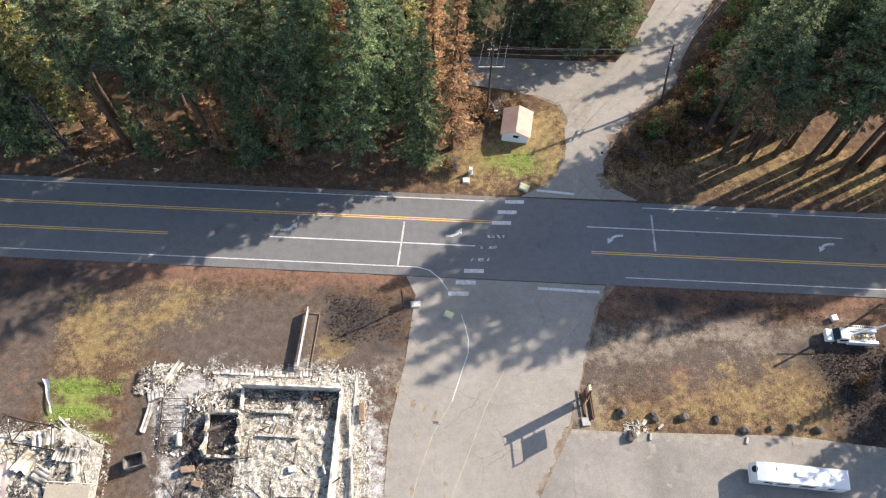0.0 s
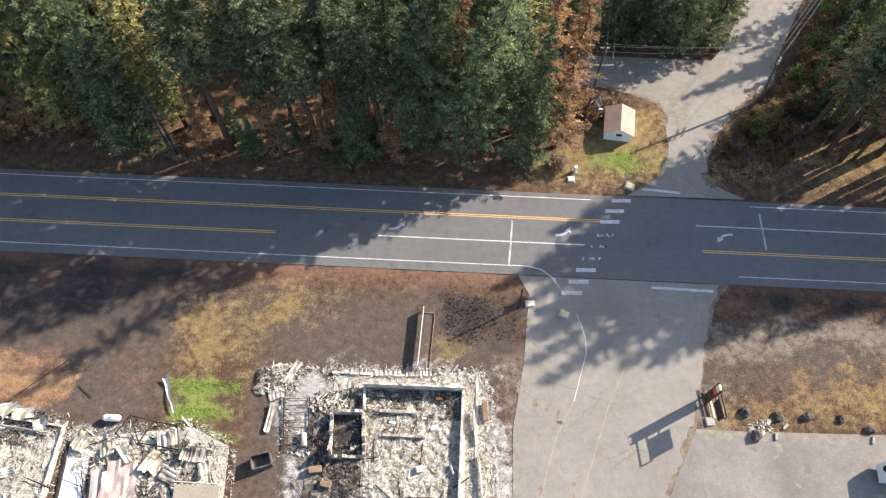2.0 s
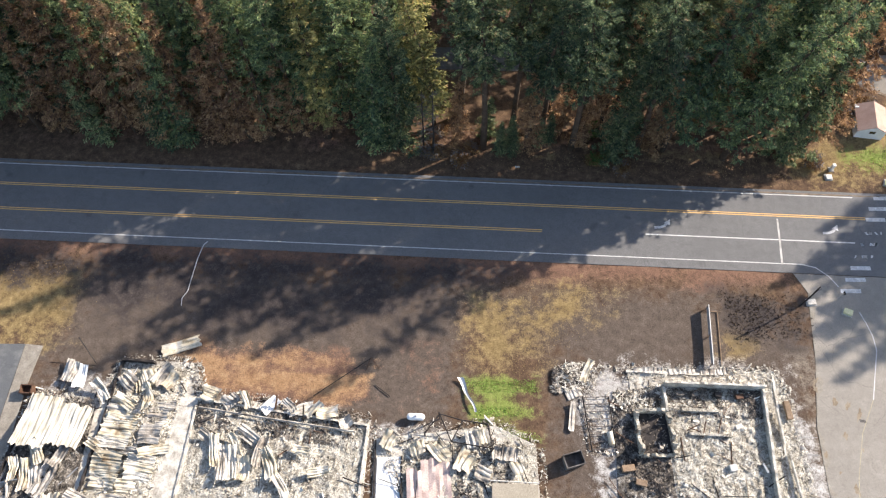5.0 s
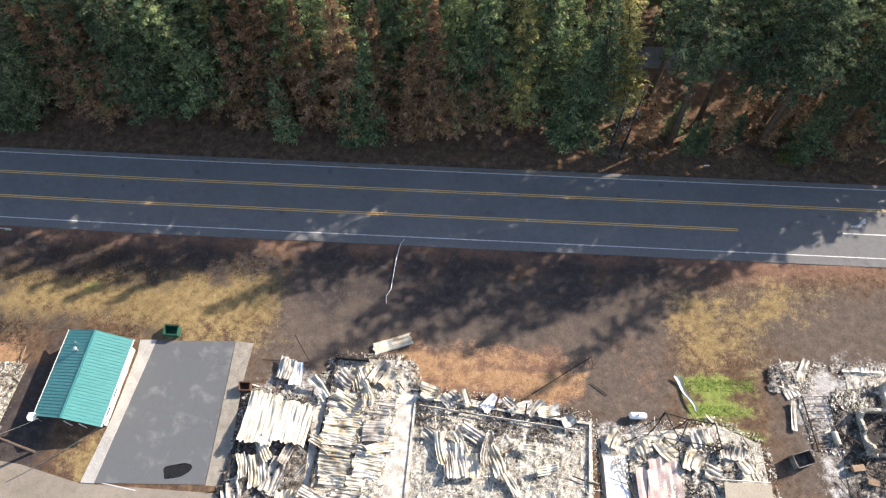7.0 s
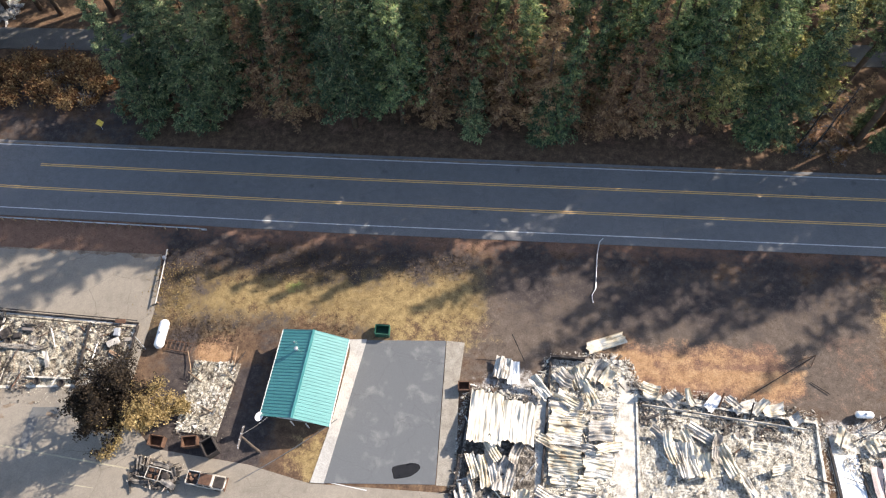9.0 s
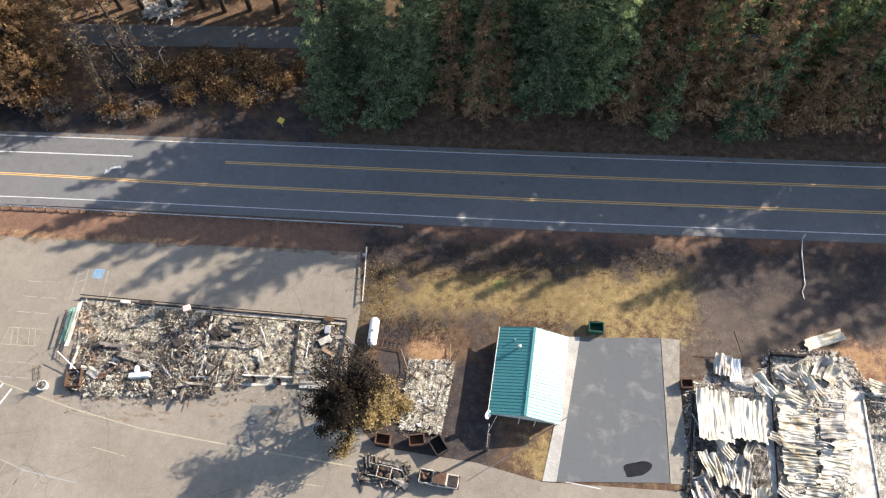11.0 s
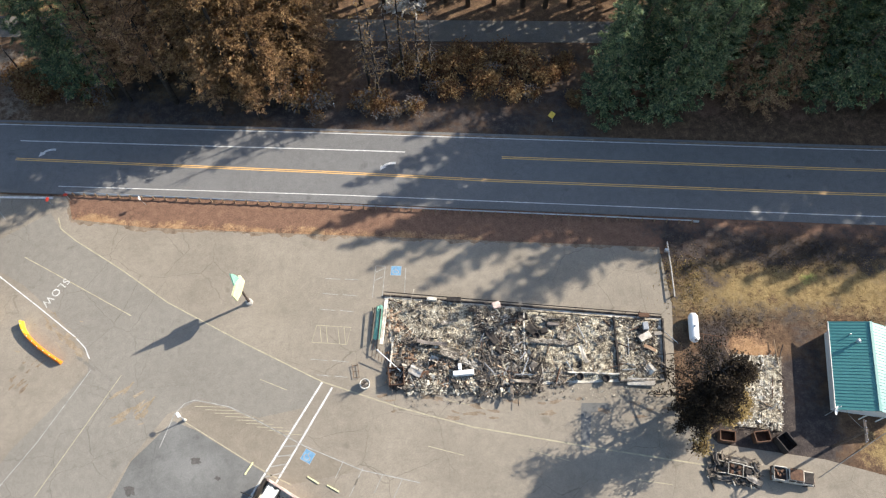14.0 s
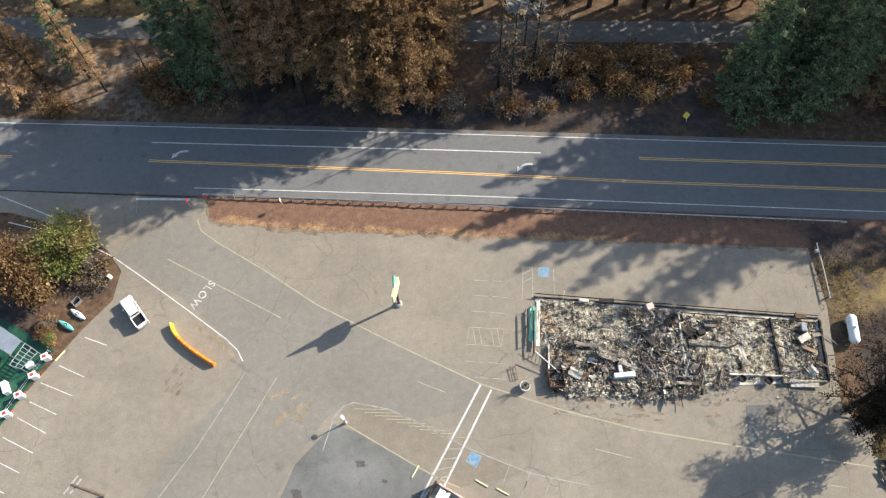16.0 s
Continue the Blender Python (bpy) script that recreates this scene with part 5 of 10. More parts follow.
def stub_wall(a, b, h, th, mat, parent, o, seed=0, name="wall", label="", ragged=0.25):
    """A wall left standing, with a broken top edge."""
    r = random.Random(seed)
    a, b = Vector(a), Vector(b)
    n = max(3, int((b - a).length / 0.55))
    d = (b - a).normalized()
    q = Vector((-d.y, d.x)) * th / 2
    vs, fs = [], []
    for i in range(n + 1):
        p = a + (b - a) * i / n - Vector(o[:2])
        t = h * (1 - ragged * r.random()) if h > 0.3 else h
        vs += [(p.x + q.x, p.y + q.y, -0.05), (p.x - q.x, p.y - q.y, -0.05), (p.x - q.x, p.y - q.y, t), (p.x + q.x, p.y + q.y, t + r.uniform(-0.03, 0.03))]
    for i in range(n):
        k, m = i * 4, i * 4 + 4
        fs += [(k, m, m + 1, k + 1), (k + 1, m + 1, m + 2, k + 2), (k + 2, m + 2, m + 3, k + 3), (k + 3, m + 3, m, k)]
    fs += [(0, 1, 2, 3), (n * 4 + 3, n * 4 + 2, n * 4 + 1, n * 4)]
    return part(name, Geo().add(vs, fs), mat, parent, label)


def sheet(x, y, z, w, l, rz, mat, parent, o, curl=0.5, tilt=(0, 0), seed=0, pitch=0.3, amp=0.03, buckle=0.4, label="buckled corrugated metal sheet", name="metal_sheet", strips=None):
    """Corrugated roofing: narrow ribbed lengths lying side by side, each buckled and curled by the fire."""
    r = random.Random(seed * 7 + 1)
    n = strips or max(1, int(round(w / 1.3)))
    sw = w / n
    m = pose(x - o[0], y - o[1], z, tilt[0], tilt[1], rz)
    for i in range(n):
        ph, ph2, ph3 = r.uniform(0, 6.28), r.uniform(0, 6.28), r.uniform(-1, 1)
        ll, twist, kink = l * r.uniform(0.68, 1.08), r.uniform(-0.16, 0.16) * buckle, r.uniform(0.3, 0.7)
        nu, nv = max(4, int(sw / pitch * 4)), max(10, int(ll / 0.28))
        cx, slip, bend = (i + 0.5) * sw - w / 2, r.uniform(-0.3, 0.3) * buckle, r.uniform(-0.5, 0.9) * curl

        def fn(u, v):
            sx = (u - 0.5) * sw * 1.04
            sy = (v - 0.5) * ll * (1 + 0.16 * noise.noise(((cx + sx) * 2.1, seed + 0.7, (v > 0.5) * 3.0))) + slip
            wx = sx + 0.55 * pitch * noise.noise(((cx + sx) * 1.3, sy * 0.45, seed + 3.1))
            rib = amp * math.copysign(min(1.0, abs(math.sin(math.pi * wx / pitch)) * 1.7), math.sin(math.pi * wx / pitch)) * (0.65 + 0.7 * noise.noise((cx + sx, sy * 0.6, seed + 9.0)))
            rib -= (0.16 + 0.6 * buckle) * max(0.0, noise.noise(((cx + sx) * 3.4, sy * 0.32, seed + 4.4)) - 0.16)
            fold = abs(v - kink) * bend * 1.4
            h = rib + curl * 0.5 * (2 * v - 1) ** 2 + fold + buckle * (0.07 * math.sin(v * 13 + ph) + 0.14 * math.sin(v * 5 + ph2 + u) + 0.5 * noise.noise((cx + sx, sy * 0.8, seed + i * 0.3)))
            h += buckle * (0.15 + v * v) * (0.09 * math.sin(6.283 * (cx + sx) / 0.62 + ph3 * 2 + 5.0 * noise.noise(((cx + sx) * 0.6, sy * 0.25, seed + 5.5))) + 1.0 * noise.noise(((cx + sx) * 1.6, sy * 0.35, seed + 2.2)))
            return (cx + sx + twist * math.sin(v * 4 + ph3) * 1.6, sy, h + 0.2 * buckle + 0.05 * (i % 2))

        g = Geo().grid(fn, nu, nv, 0.012)
        g.v = [tuple(m @ Vector(p)) for p in g.v]
        part(name, g, mat if r.random() < 0.88 or mat not in ("burnt_sheet", "grey_sheet") else r.choice(["burnt_sheet", "grey_sheet", "ashy_concrete"]), parent, label)


def beam(a, b, s, mat, parent, o, name="beam", label="", sag=0.0):
    """A square timber or steel bar between two points."""
    a, b = Vector(a) - Vector((o[0], o[1], 0)), Vector(b) - Vector((o[0], o[1], 0))
    mid = (a + b) / 2 - Vector((0, 0, sag))
    return part(name, Geo().tube([a, (a + mid) / 2 + Vector((0, 0, -sag * 0.2)), mid, (mid + b) / 2 + Vector((0, 0, -sag * 0.2)), b], s * 0.7, 4), mat, parent, label)


def scatter_beams(q, n, seed, parent, o, mats=("char", "rust", "wood"), lens=(1.2, 4.0), lift=0.5, s=0.09):
    r = random.Random(seed)
    for _ in range(n):
        x, y = quad_at(q, r.random(), r.random())
        a, l = r.uniform(0, 6.28), r.uniform(*lens)
        beam((x, y, r.uniform(0.2, 0.3 + lift)), (x + l * math.cos(a), y + l * math.sin(a), r.uniform(0.15, 0.4 + lift)), s * r.uniform(0.7, 1.5), r.choice(mats), parent, o, sag=r.uniform(0, 0.15))


def slab(q, z, mat, parent, o, name="floor_slab", label=""):
    return part(name, Geo().prism([(x - o[0], y - o[1]) for x, y in q], -0.15, z), mat, parent, label)


def crate(x, y, sx, sy, sz, rz, mat, parent, o, name="appliance", label="", z=0.2, wall=0.07):
    """An open-topped metal box."""
    g = Geo()
    g.box((0, 0, 0.04), (sx, sy, 0.08))
    for dx, dy, ax, ay in ((sx / 2 - wall / 2, 0, wall, sy), (-sx / 2 + wall / 2, 0, wall, sy), (0, sy / 2 - wall / 2, sx - 2 * wall, wall), (0, -sy / 2 + wall / 2, sx - 2 * wall, wall)):
        g.box((dx, dy, sz / 2 + 0.04), (ax, ay, sz))
    m = pose(x - o[0], y - o[1], z, 0, 0, rz)
    g.v = [tuple(m @ Vector(p)) for p in g.v]
    return part(name, g, mat, parent, label)


def lump(x, y, z, s, rz, mat, parent, o, name="appliance", label=""):
    g = Geo().box((0, 0, s[2] / 2), s, None, 0.06)
    m = pose(x - o[0], y - o[1], z, random.uniform(-8, 8), random.uniform(-8, 8), rz)
    g.v = [tuple(m @ Vector(p)) for p in g.v]
    return part(name, g, mat, parent, label)


def edge_scatter(t, o, pts, n, seed, mat="rubble", w=1.2):
    """Broken bits strewn along a building's edge."""
    for i, (a, b) in enumerate(zip(pts, pts[1:])):
        d = (Vector(b) - Vector(a)).normalized()
        q = Vector((-d.y, d.x)) * w
        a, b = Vector(a), Vector(b)
        debris([tuple(a - q), tuple(b - q), tuple(b + q), tuple(a + q)], n, 0.2, 0.15, seed + i, mat, t, o, 0.7, clump=0.25, label="rubble strewn along the edge")


def ruin_store():
    o = (-22, 22)
    t = thing("burnt_store", o, "burnt-out store with roofless walls full of white ash", "burnt building")
    main = [(-33.5, 8), (-11.0, 8), (-11.6, 32.0), (-32.8, 32.3)]
    slab(main, 0.05, "ashy_concrete", t, o)
    bed([(-28.2, 8), (-15, 8), (-14.2, 29.5), (-28.2, 29.9)], 0.7, 1, "ash", t, o)
    debris([(-28, 8), (-15.3, 8), (-14.4, 29.2), (-28, 29.6)], 4300, 0.24, 0.7, 2, "rubble", t, o)
    debris([(-28, 25.5), (-14.6, 25), (-14.4, 29), (-28, 29.5)], 1500, 0.25, 0.9, 3, "rubble_dark", t, o, label="charred rubble under the wall")
    debris([(-34, 29.5), (-10.5, 29.8), (-11, 32.6), (-33, 32.8)], 1275, 0.21, 0.35, 4, "rubble", t, o, clump=0.3)
    debris([(-14, 8), (-9.2, 8), (-9.8, 30), (-13.4, 30)], 1700, 0.19, 0.35, 5, "rubble", t, o, clump=0.3)
    debris([(-36, 8), (-28.5, 8), (-28.5, 20), (-35, 20)], 1700, 0.25, 0.6, 6, "rubble_dark", t, o)
    bed([(-36, 18.6), (-28.5, 18.6), (-28.6, 30), (-35.5, 29)], 0.4, 8, "ash_dark", t, o, "bed of dark ash")
    debris([(-36, 26), (-28.5, 26), (-28.5, 30), (-35.5, 29)], 500, 0.25, 0.5, 7, "rubble", t, o)
    bed([(-36.4, 8), (-28.3, 8), (-28.3, 18.6), (-36, 18.6)], 0.45, 9, "ash_dark", t, o, "bed of dark ash")
    bed([(-14.2, 8), (-9.8, 8), (-10.6, 31), (-13.8, 31)], 0.25, 10, "ash", t, o)
    stub_wall((-28.4, 29.9), (-14.0, 29.3), 2.5, 0.26, "ashy_concrete", t, o, 1, ragged=0.1)
    stub_wall((-14.1, 29.2), (-15.2, 8), 1.5, 0.34, "ashy_concrete", t, o, 2, ragged=0.25)
    stub_wall((-28.3, 29.6), (-28.2, 26.5), 1.3, 0.35, "ashy_concrete", t, o, 3)
    stub_wall((-12.0, 31.3), (-12.9, 8), 0.35, 0.3, "ashy_concrete", t, o, 4)
    stub_wall((-33.2, 32.1), (-22.0, 31.6), 0.4, 0.35, "ashy_concrete", t, o, 5)
    for a, b, h in (((-32.7, 26.0), (-28.3, 26.0), 1.9), ((-28.3, 26.0), (-27.9, 20.0), 2.0), ((-27.9, 20.0), (-32.6, 19.9), 1.5), ((-32.6, 19.9), (-32.7, 26.0), 2.2)):
        stub_wall(a, b, h * 1.3, 0.42, "ash", t, o, int(h * 10), label="soot-stained masonry wall", ragged=0.7)
    # near-black slab that makes the walled room dark inside
    slab([(-32.4, 20.2), (-28.2, 20.2), (-28.4, 25.8), (-32.5, 25.8)], 0.55, "char", t, o, "charred_floor", "near-black floor")
    debris([(-32.4, 20.2), (-28.2, 20.2), (-28.4, 25.8), (-32.5, 25.8)], 300, 0.3, 0.9, 16, "rubble_dark", t, o, clump=0.2, label="charred rubble between the walls")
    debris([(-36, 21), (-32.8, 20), (-32.9, 27), (-35.8, 28)], 420, 0.28, 0.4, 17, "rubble_dark", t, o, clump=0.2, label="charred rubble outside the walls")
    scatter_beams([(-28, 9), (-15.5, 9), (-14.6, 29), (-28, 29)], 26, 11, t, o)
    scatter_beams([(-36, 9), (-28, 9), (-28, 30), (-36, 29)], 20, 12, t, o, ("char", "rust"))
    for k, (x, y, a) in enumerate([(-36.2, 28.3, 0), (-39.9, 28.3, 0)]):
        beam((x, y, 0.35), (x + (0.4 if k == 0 else 0.7), 20.6, 0.3), 0.14, "char", t, o, "frame_rail")
    for k in range(8):
        y = 28.2 - k * 1.05
        beam((-39.8 + 0.08 * k, y, 0.35), (-36.1 + 0.05 * k, y + 0.1, 0.35), 0.09, "twig", t, o, "frame_bar")
    debris([(-40.2, 20), (-35.6, 20), (-36, 28.6), (-40.4, 28.6)], 442, 0.18, 0.15, 13, "rubble", t, o, clump=0.2)
    for k, (x, y, rz) in enumerate([(-20.5, 31.9, 4), (-25, 32.0, 3), (-30, 32.2, 0)]):
        sheet(x, y, 0.35, 4.2, 0.9, rz, "grey_sheet", t, o, 0.1, (4, 0), k, buckle=0.15)
    for k, (x, y, sx, sy, rz, mt) in enumerate([(-12.6, 24, 0.3, 5.0, 4, "ashy_concrete"), (-11.0, 26.2, 0.8, 2.6, 3, "wood"), (-11.9, 17, 0.25, 6.2, 4, "ashy_concrete"), (-20.2, 18.3, 1.0, 0.9, 10, "cream"), (-23.5, 26.2, 5.2, 0.5, -2, "ash"), (-22.5, 22.8, 6.0, 0.4, -3, "ash"), (-34.6, 18.2, 1.8, 0.9, 8, "wood"), (-33, 16.3, 1.5, 0.8, -14, "wood"), (-24, 28.6, 1.0, 0.7, 5, "ash_dark"), (-20.6, 28.5, 1.0, 0.7, -6, "char"), (-26, 28.6, 1.2, 0.6, 3, "ash_dark"), (-17.6, 28.2, 1.1, 0.7, 6, "rust"), (-15.8, 18.2, 0.3, 1.4, 20, "steel")]):
        lump(x, y, 0.45, (sx, sy, 0.5), rz, mt, t, o, "debris_slab" if sy > 2 else "appliance")
    g = Geo().tube([(-36.6 - o[0], 23.2 - o[1], 0.55), (-36.4 - o[0], 21.4 - o[1], 0.55)], 0.42, 14)
    part("water_heater", g, "burnt_sheet", t, "scorched water heater cylinder")
    edge_scatter(t, o, [(-38, 31.8), (-32.8, 32.3), (-22, 32.2), (-11.5, 31.8), (-10.4, 22), (-10.6, 12)], 130, 900)
    t2 = thing("rubble_heap", (-40.8, 31), "heap of pale ash, bricks and bent metal", "rubble")
    o2 = (-40.8, 31)
    debris([(-44.4, 29), (-38, 28.8), (-37.5, 33.8), (-43.5, 33)], 714, 0.22, 0.6, 14, "rubble", t2, o2, clump=0.3)
    debris([(-44.2, 29.2), (-41.5, 29.2), (-41.5, 32.3), (-43.9, 32.4)], 272, 0.28, 0.5, 15, "rubble_dark", t2, o2, clump=0.3)
    sheet(-38.9, 32.2, 0.3, 1.0, 3.4, -28, "grey_sheet", t2, o2, 0.15, (3, 0), 3)
    t3 = thing("metal_sheet", (-41.6, 25.6), "bent white metal panel lying on the gravel", "metal sheet")
    sheet(-41.6, 25.6, 0.25, 0.8, 4.0, -10, "grey_sheet", t3, (-41.6, 25.6), 0.25, (2, 6), 5, buckle=0.2, name="panel", label="")
    sheet(-41.2, 29.0, 0.1, 2.2, 2.0, 20, "grey_sheet", t3, (-41.6, 25.6), 0.1, (0, 0), 6, buckle=0.15, name="panel", label="")


def ruin_shop():
    o = (-58, 17)
    t = thing("burnt_shop", o, "collapsed burnt shop with pink plaster and charred frame", "burnt building")
    slab([(-69.6, 6), (-46.6, 6), (-47, 21.5), (-52.6, 24.2), (-69.6, 22.4)], 0.05, "ashy_concrete", t, o)
    slab([(-69.1, 6), (-65.9, 6), (-65.8, 19.9), (-69.1, 19.8)], 0.18, "white", t, o, "roof_panel", "flat white roof panel")
    sheet(-61.8, 14.6, 0.5, 6.0, 9.0, 3, "brick_pink", t, o, 0.25, (0, 2), 4, 3.0, 0.03, 0.3, "sagging pinkish plaster ceiling", "plaster_slab", 3)
    bed([(-65.6, 6), (-47, 6), (-47, 21.5), (-65.6, 22.2)], 0.6, 21, "ash", t, o)
    debris([(-65.6, 6), (-47, 6), (-48, 21.5), (-69, 22.6)], 2550, 0.27, 0.6, 22, "rubble", t, o, 0.7)
    debris([(-58, 14), (-50, 14), (-51, 22), (-58, 23)], 850, 0.29, 0.8, 23, "rubble_dark", t, o, 0.7)
    for k, (x, y, w, l, rz, mt) in enumerate([(-55.2, 22.2, 3.2, 2.2, 14, "grey_sheet"), (-51.4, 20.3, 3.6, 2.0, -6, "grey_sheet"), (-60.5, 20.5, 2.2, 3.0, 40, "burnt_sheet"), (-57, 19, 2.4, 3.2, -30, "burnt_sheet"), (-63.5, 21.0, 2.0, 2.6, 12, "burnt_sheet"), (-54.5, 17.5, 1.8, 3.0, 65, "grey_sheet"), (-67.5, 22.0, 2.0, 2.8, -30, "burnt_sheet"), (-49.8, 18.3, 1.6, 2.4, 20, "burnt_sheet"), (-58.5, 12.5, 2.0, 3.2, 50, "grey_sheet")]):
        sheet(x, y, 0.75, w, l, rz, mt, t, o, 0.3, (random.uniform(-14, 14), random.uniform(-14, 14)), 30 + k)
    posts = [(-60.4, 25.2, 3.0), (-57.2, 24.4, 2.6), (-53.7, 23.8, 2.7), (-53.2, 20.6, 2.4), (-58.8, 21.5, 2.4), (-62.5, 22.8, 1.8)]
    for x, y, h in posts:
        beam((x, y, 0), (x + random.uniform(-0.3, 0.3), y + random.uniform(-0.2, 0.2), h), 0.15, "char", t, o, "post", "charred post")
    for a, b in ((0, 1), (1, 2), (2, 3), (0, 4), (4, 1), (4, 3), (5, 0)):
        beam((posts[a][0], posts[a][1], posts[a][2] - 0.1), (posts[b][0], posts[b][1], posts[b][2] - 0.2), 0.13, "char", t, o, "beam", "charred beam")
    edge_scatter(t, o, [(-69.6, 22.6), (-60, 23.6), (-52.6, 24.2), (-47, 21.0), (-46.8, 14)], 200, 960)
    scatter_beams([(-69, 8), (-48, 8), (-49, 22), (-68, 23)], 30, 24, t, o, ("char", "wood", "char"))
    g = Geo().box((0, 0, 0), (6.2, 9.0, 0.18))
    m = pose(-50.4 - o[0], 11.6 - o[1], 0.95, 3, -3, -3)
    g.v = [tuple(m @ Vector(p)) for p in g.v]
    part("roof_panel", g, "tan_roof", t, "flat tan roof panel")
    beam((-53.6, 16.6, 1.0), (-46.9, 16.2, 0.9), 0.12, "cream", t, o, "fascia")
    for a, b, h in (((-69.4, 6), (-69.4, 22.2), 0.3), ((-65.7, 6), (-65.7, 20), 0.4)):
        stub_wall(a, b, h, 0.25, "char", t, o, 9)


def ruin_hall():
    o = (-88, 22)
    t = thing("burnt_hall", (o[0] - 7.75, o[1]), "burnt metal-roofed hall collapsed into buckled sheets and ash", "burnt building")
    slab([(-115.6, 6), (-63.6, 6), (-62.5, 25), (-87, 29), (-88.6, 33.5), (-99.4, 34), (-100.5, 28.5), (-111.3, 28.6)], 0.05, "ashy_concrete", t, o)
    big = [(-89, 6), (-64.3, 6), (-62.9, 23.8), (-87.2, 27.6)]
    bed(big, 0.55, 31, "ash", t, o)
    bed([(-115, 6), (-103.2, 6), (-102, 27.5), (-110.8, 28)], 0.7, 32, "ash_dark", t, o)
    bed([(-102.6, 6), (-92.5, 6), (-89, 32.6), (-99.2, 33.4)], 0.7, 33, "ash", t, o)
    debris(big, 4420, 0.22, 0.5, 34, "rubble", t, o, 0.6, clump=0.4)
    debris([(-87.6, 24), (-63, 20.6), (-62.6, 25.6), (-87, 29.6)], 1530, 0.27, 0.6, 35, "rubble_dark", t, o, 0.7)
    debris([(-116, 6), (-103, 6), (-101.6, 28), (-111.5, 28.6)], 2040, 0.29, 0.7, 36, "rubble_dark", t, o, 0.7)
    debris([(-102.8, 6), (-92.8, 6), (-89.2, 33), (-99.4, 34)], 2210, 0.28, 0.7, 37, "rubble", t, o, 0.7)
    slab([(-93.4, 6), (-89.7, 6), (-87.6, 28.2), (-90.2, 28.4)], 0.22, "ashy_concrete", t, o, "walkway_slab", "ash-white concrete walkway")
    debris([(-93.2, 6), (-89.9, 6), (-87.8, 28), (-90.0, 28.2)], 240, 0.18, 0.1, 38, "rubble", t, o, clump=0.2, label="rubble on the walkway")
    stub_wall((-87.5, 28.0), (-62.8, 24.2), 0.7, 0.28, "ashy_concrete", t, o, 1, ragged=0.3)
    stub_wall((-62.8, 24.2), (-64.4, 6), 0.6, 0.28, "ashy_concrete", t, o, 2, ragged=0.4)
    stub_wall((-87.5, 28.0), (-89.4, 6), 0.5, 0.28, "ashy_concrete", t, o, 3, ragged=0.3)
    stub_wall((-99.4, 33.6), (-103, 6), 0.8, 0.28, "char", t, o, 4, ragged=0.5)
    stub_wall((-111.2, 28.4), (-115.4, 6), 0.7, 0.28, "char", t, o, 5, ragged=0.5)
    stub_wall((-99.4, 33.8), (-94.5, 33.4), 1.4, 0.3, "char", t, o, 6)
    beam((-87.0, 26.7, 0.85), (-64.5, 23.2, 0.8), 0.22, "grey_sheet", t, o, "steel_beam", "scorched steel beam", 0.15)
    r = random.Random(44)
    rows = [ (-109.0, 17.6, 2.6, 5.4, 10, "burnt_sheet", 0.5), (-106.5, 17.0, 2.4, 6.0, -12, "grey_sheet", 0.7), (-112, 14, 2.6, 5.5, 22, "grey_sheet", 0.5), (-105, 12.5, 2.4, 6, -5, "burnt_sheet", 0.5),
            (-97.9, 24.2, 6.2, 4.8, 83, "burnt_sheet", 0.25), (-92.9, 24.6, 6.0, 4.0, 86, "grey_sheet", 0.3), (-98.7, 17.4, 6.0, 4.6, 82, "burnt_sheet", 0.3), (-94.2, 17.2, 5.6, 4.6, 86, "burnt_sheet", 0.25), (-99.4, 11.2, 5.6, 4.6, 80, "burnt_sheet", 0.3), (-95.0, 10.8, 5.6, 4.6, 85, "grey_sheet", 0.3),
            (-95.2, 30.6, 3.0, 3.6, 20, "burnt_sheet", 0.6), (-92.2, 31.2, 3.0, 3.4, -30, "grey_sheet", 0.8), (-97.6, 30.5, 2.0, 3.0, 50, "grey_sheet", 0.6),
            (-106.6, 32.0, 2.2, 4.0, -18, "grey_sheet", 0.3), (-105.0, 31.4, 1.6, 3.6, -8, "white", 0.3),
            (-82.0, 19.0, 2.8, 5.0, 4, "burnt_sheet", 0.7), (-79.6, 18.4, 1.8, 4.6, -6, "burnt_sheet", 0.9), (-76.2, 19.0, 1.6, 4.2, 16, "burnt_sheet", 0.6), (-79.2, 22.6, 1.6, 5.0, 60, "grey_sheet", 0.5),
            (-85.5, 28.6, 2.0, 3.0, 70, "burnt_sheet", 0.7), (-82.5, 27.6, 2.2, 2.4, 30, "grey_sheet", 0.7), (-77, 26.9, 1.4, 3.2, -40, "white", 0.3), (-72.5, 26.4, 1.2, 4.0, -70, "burnt_sheet", 0.4), (-68.5, 26.0, 1.6, 3.6, -78, "burnt_sheet", 0.5), (-66, 24.6, 1.4, 2.6, -60, "grey_sheet", 0.5)]
    for k, (x, y, w, l, rz, mt, cu) in enumerate(rows):
        sheet(x, y, 0.6, w * 1.06, l, rz + r.uniform(-7, 7), mt, t, o, cu, (r.uniform(-9, 9), r.uniform(-12, 12)), 50 + k, pitch=0.24, amp=0.055, buckle=0.6 if w < 4 else 0.46)
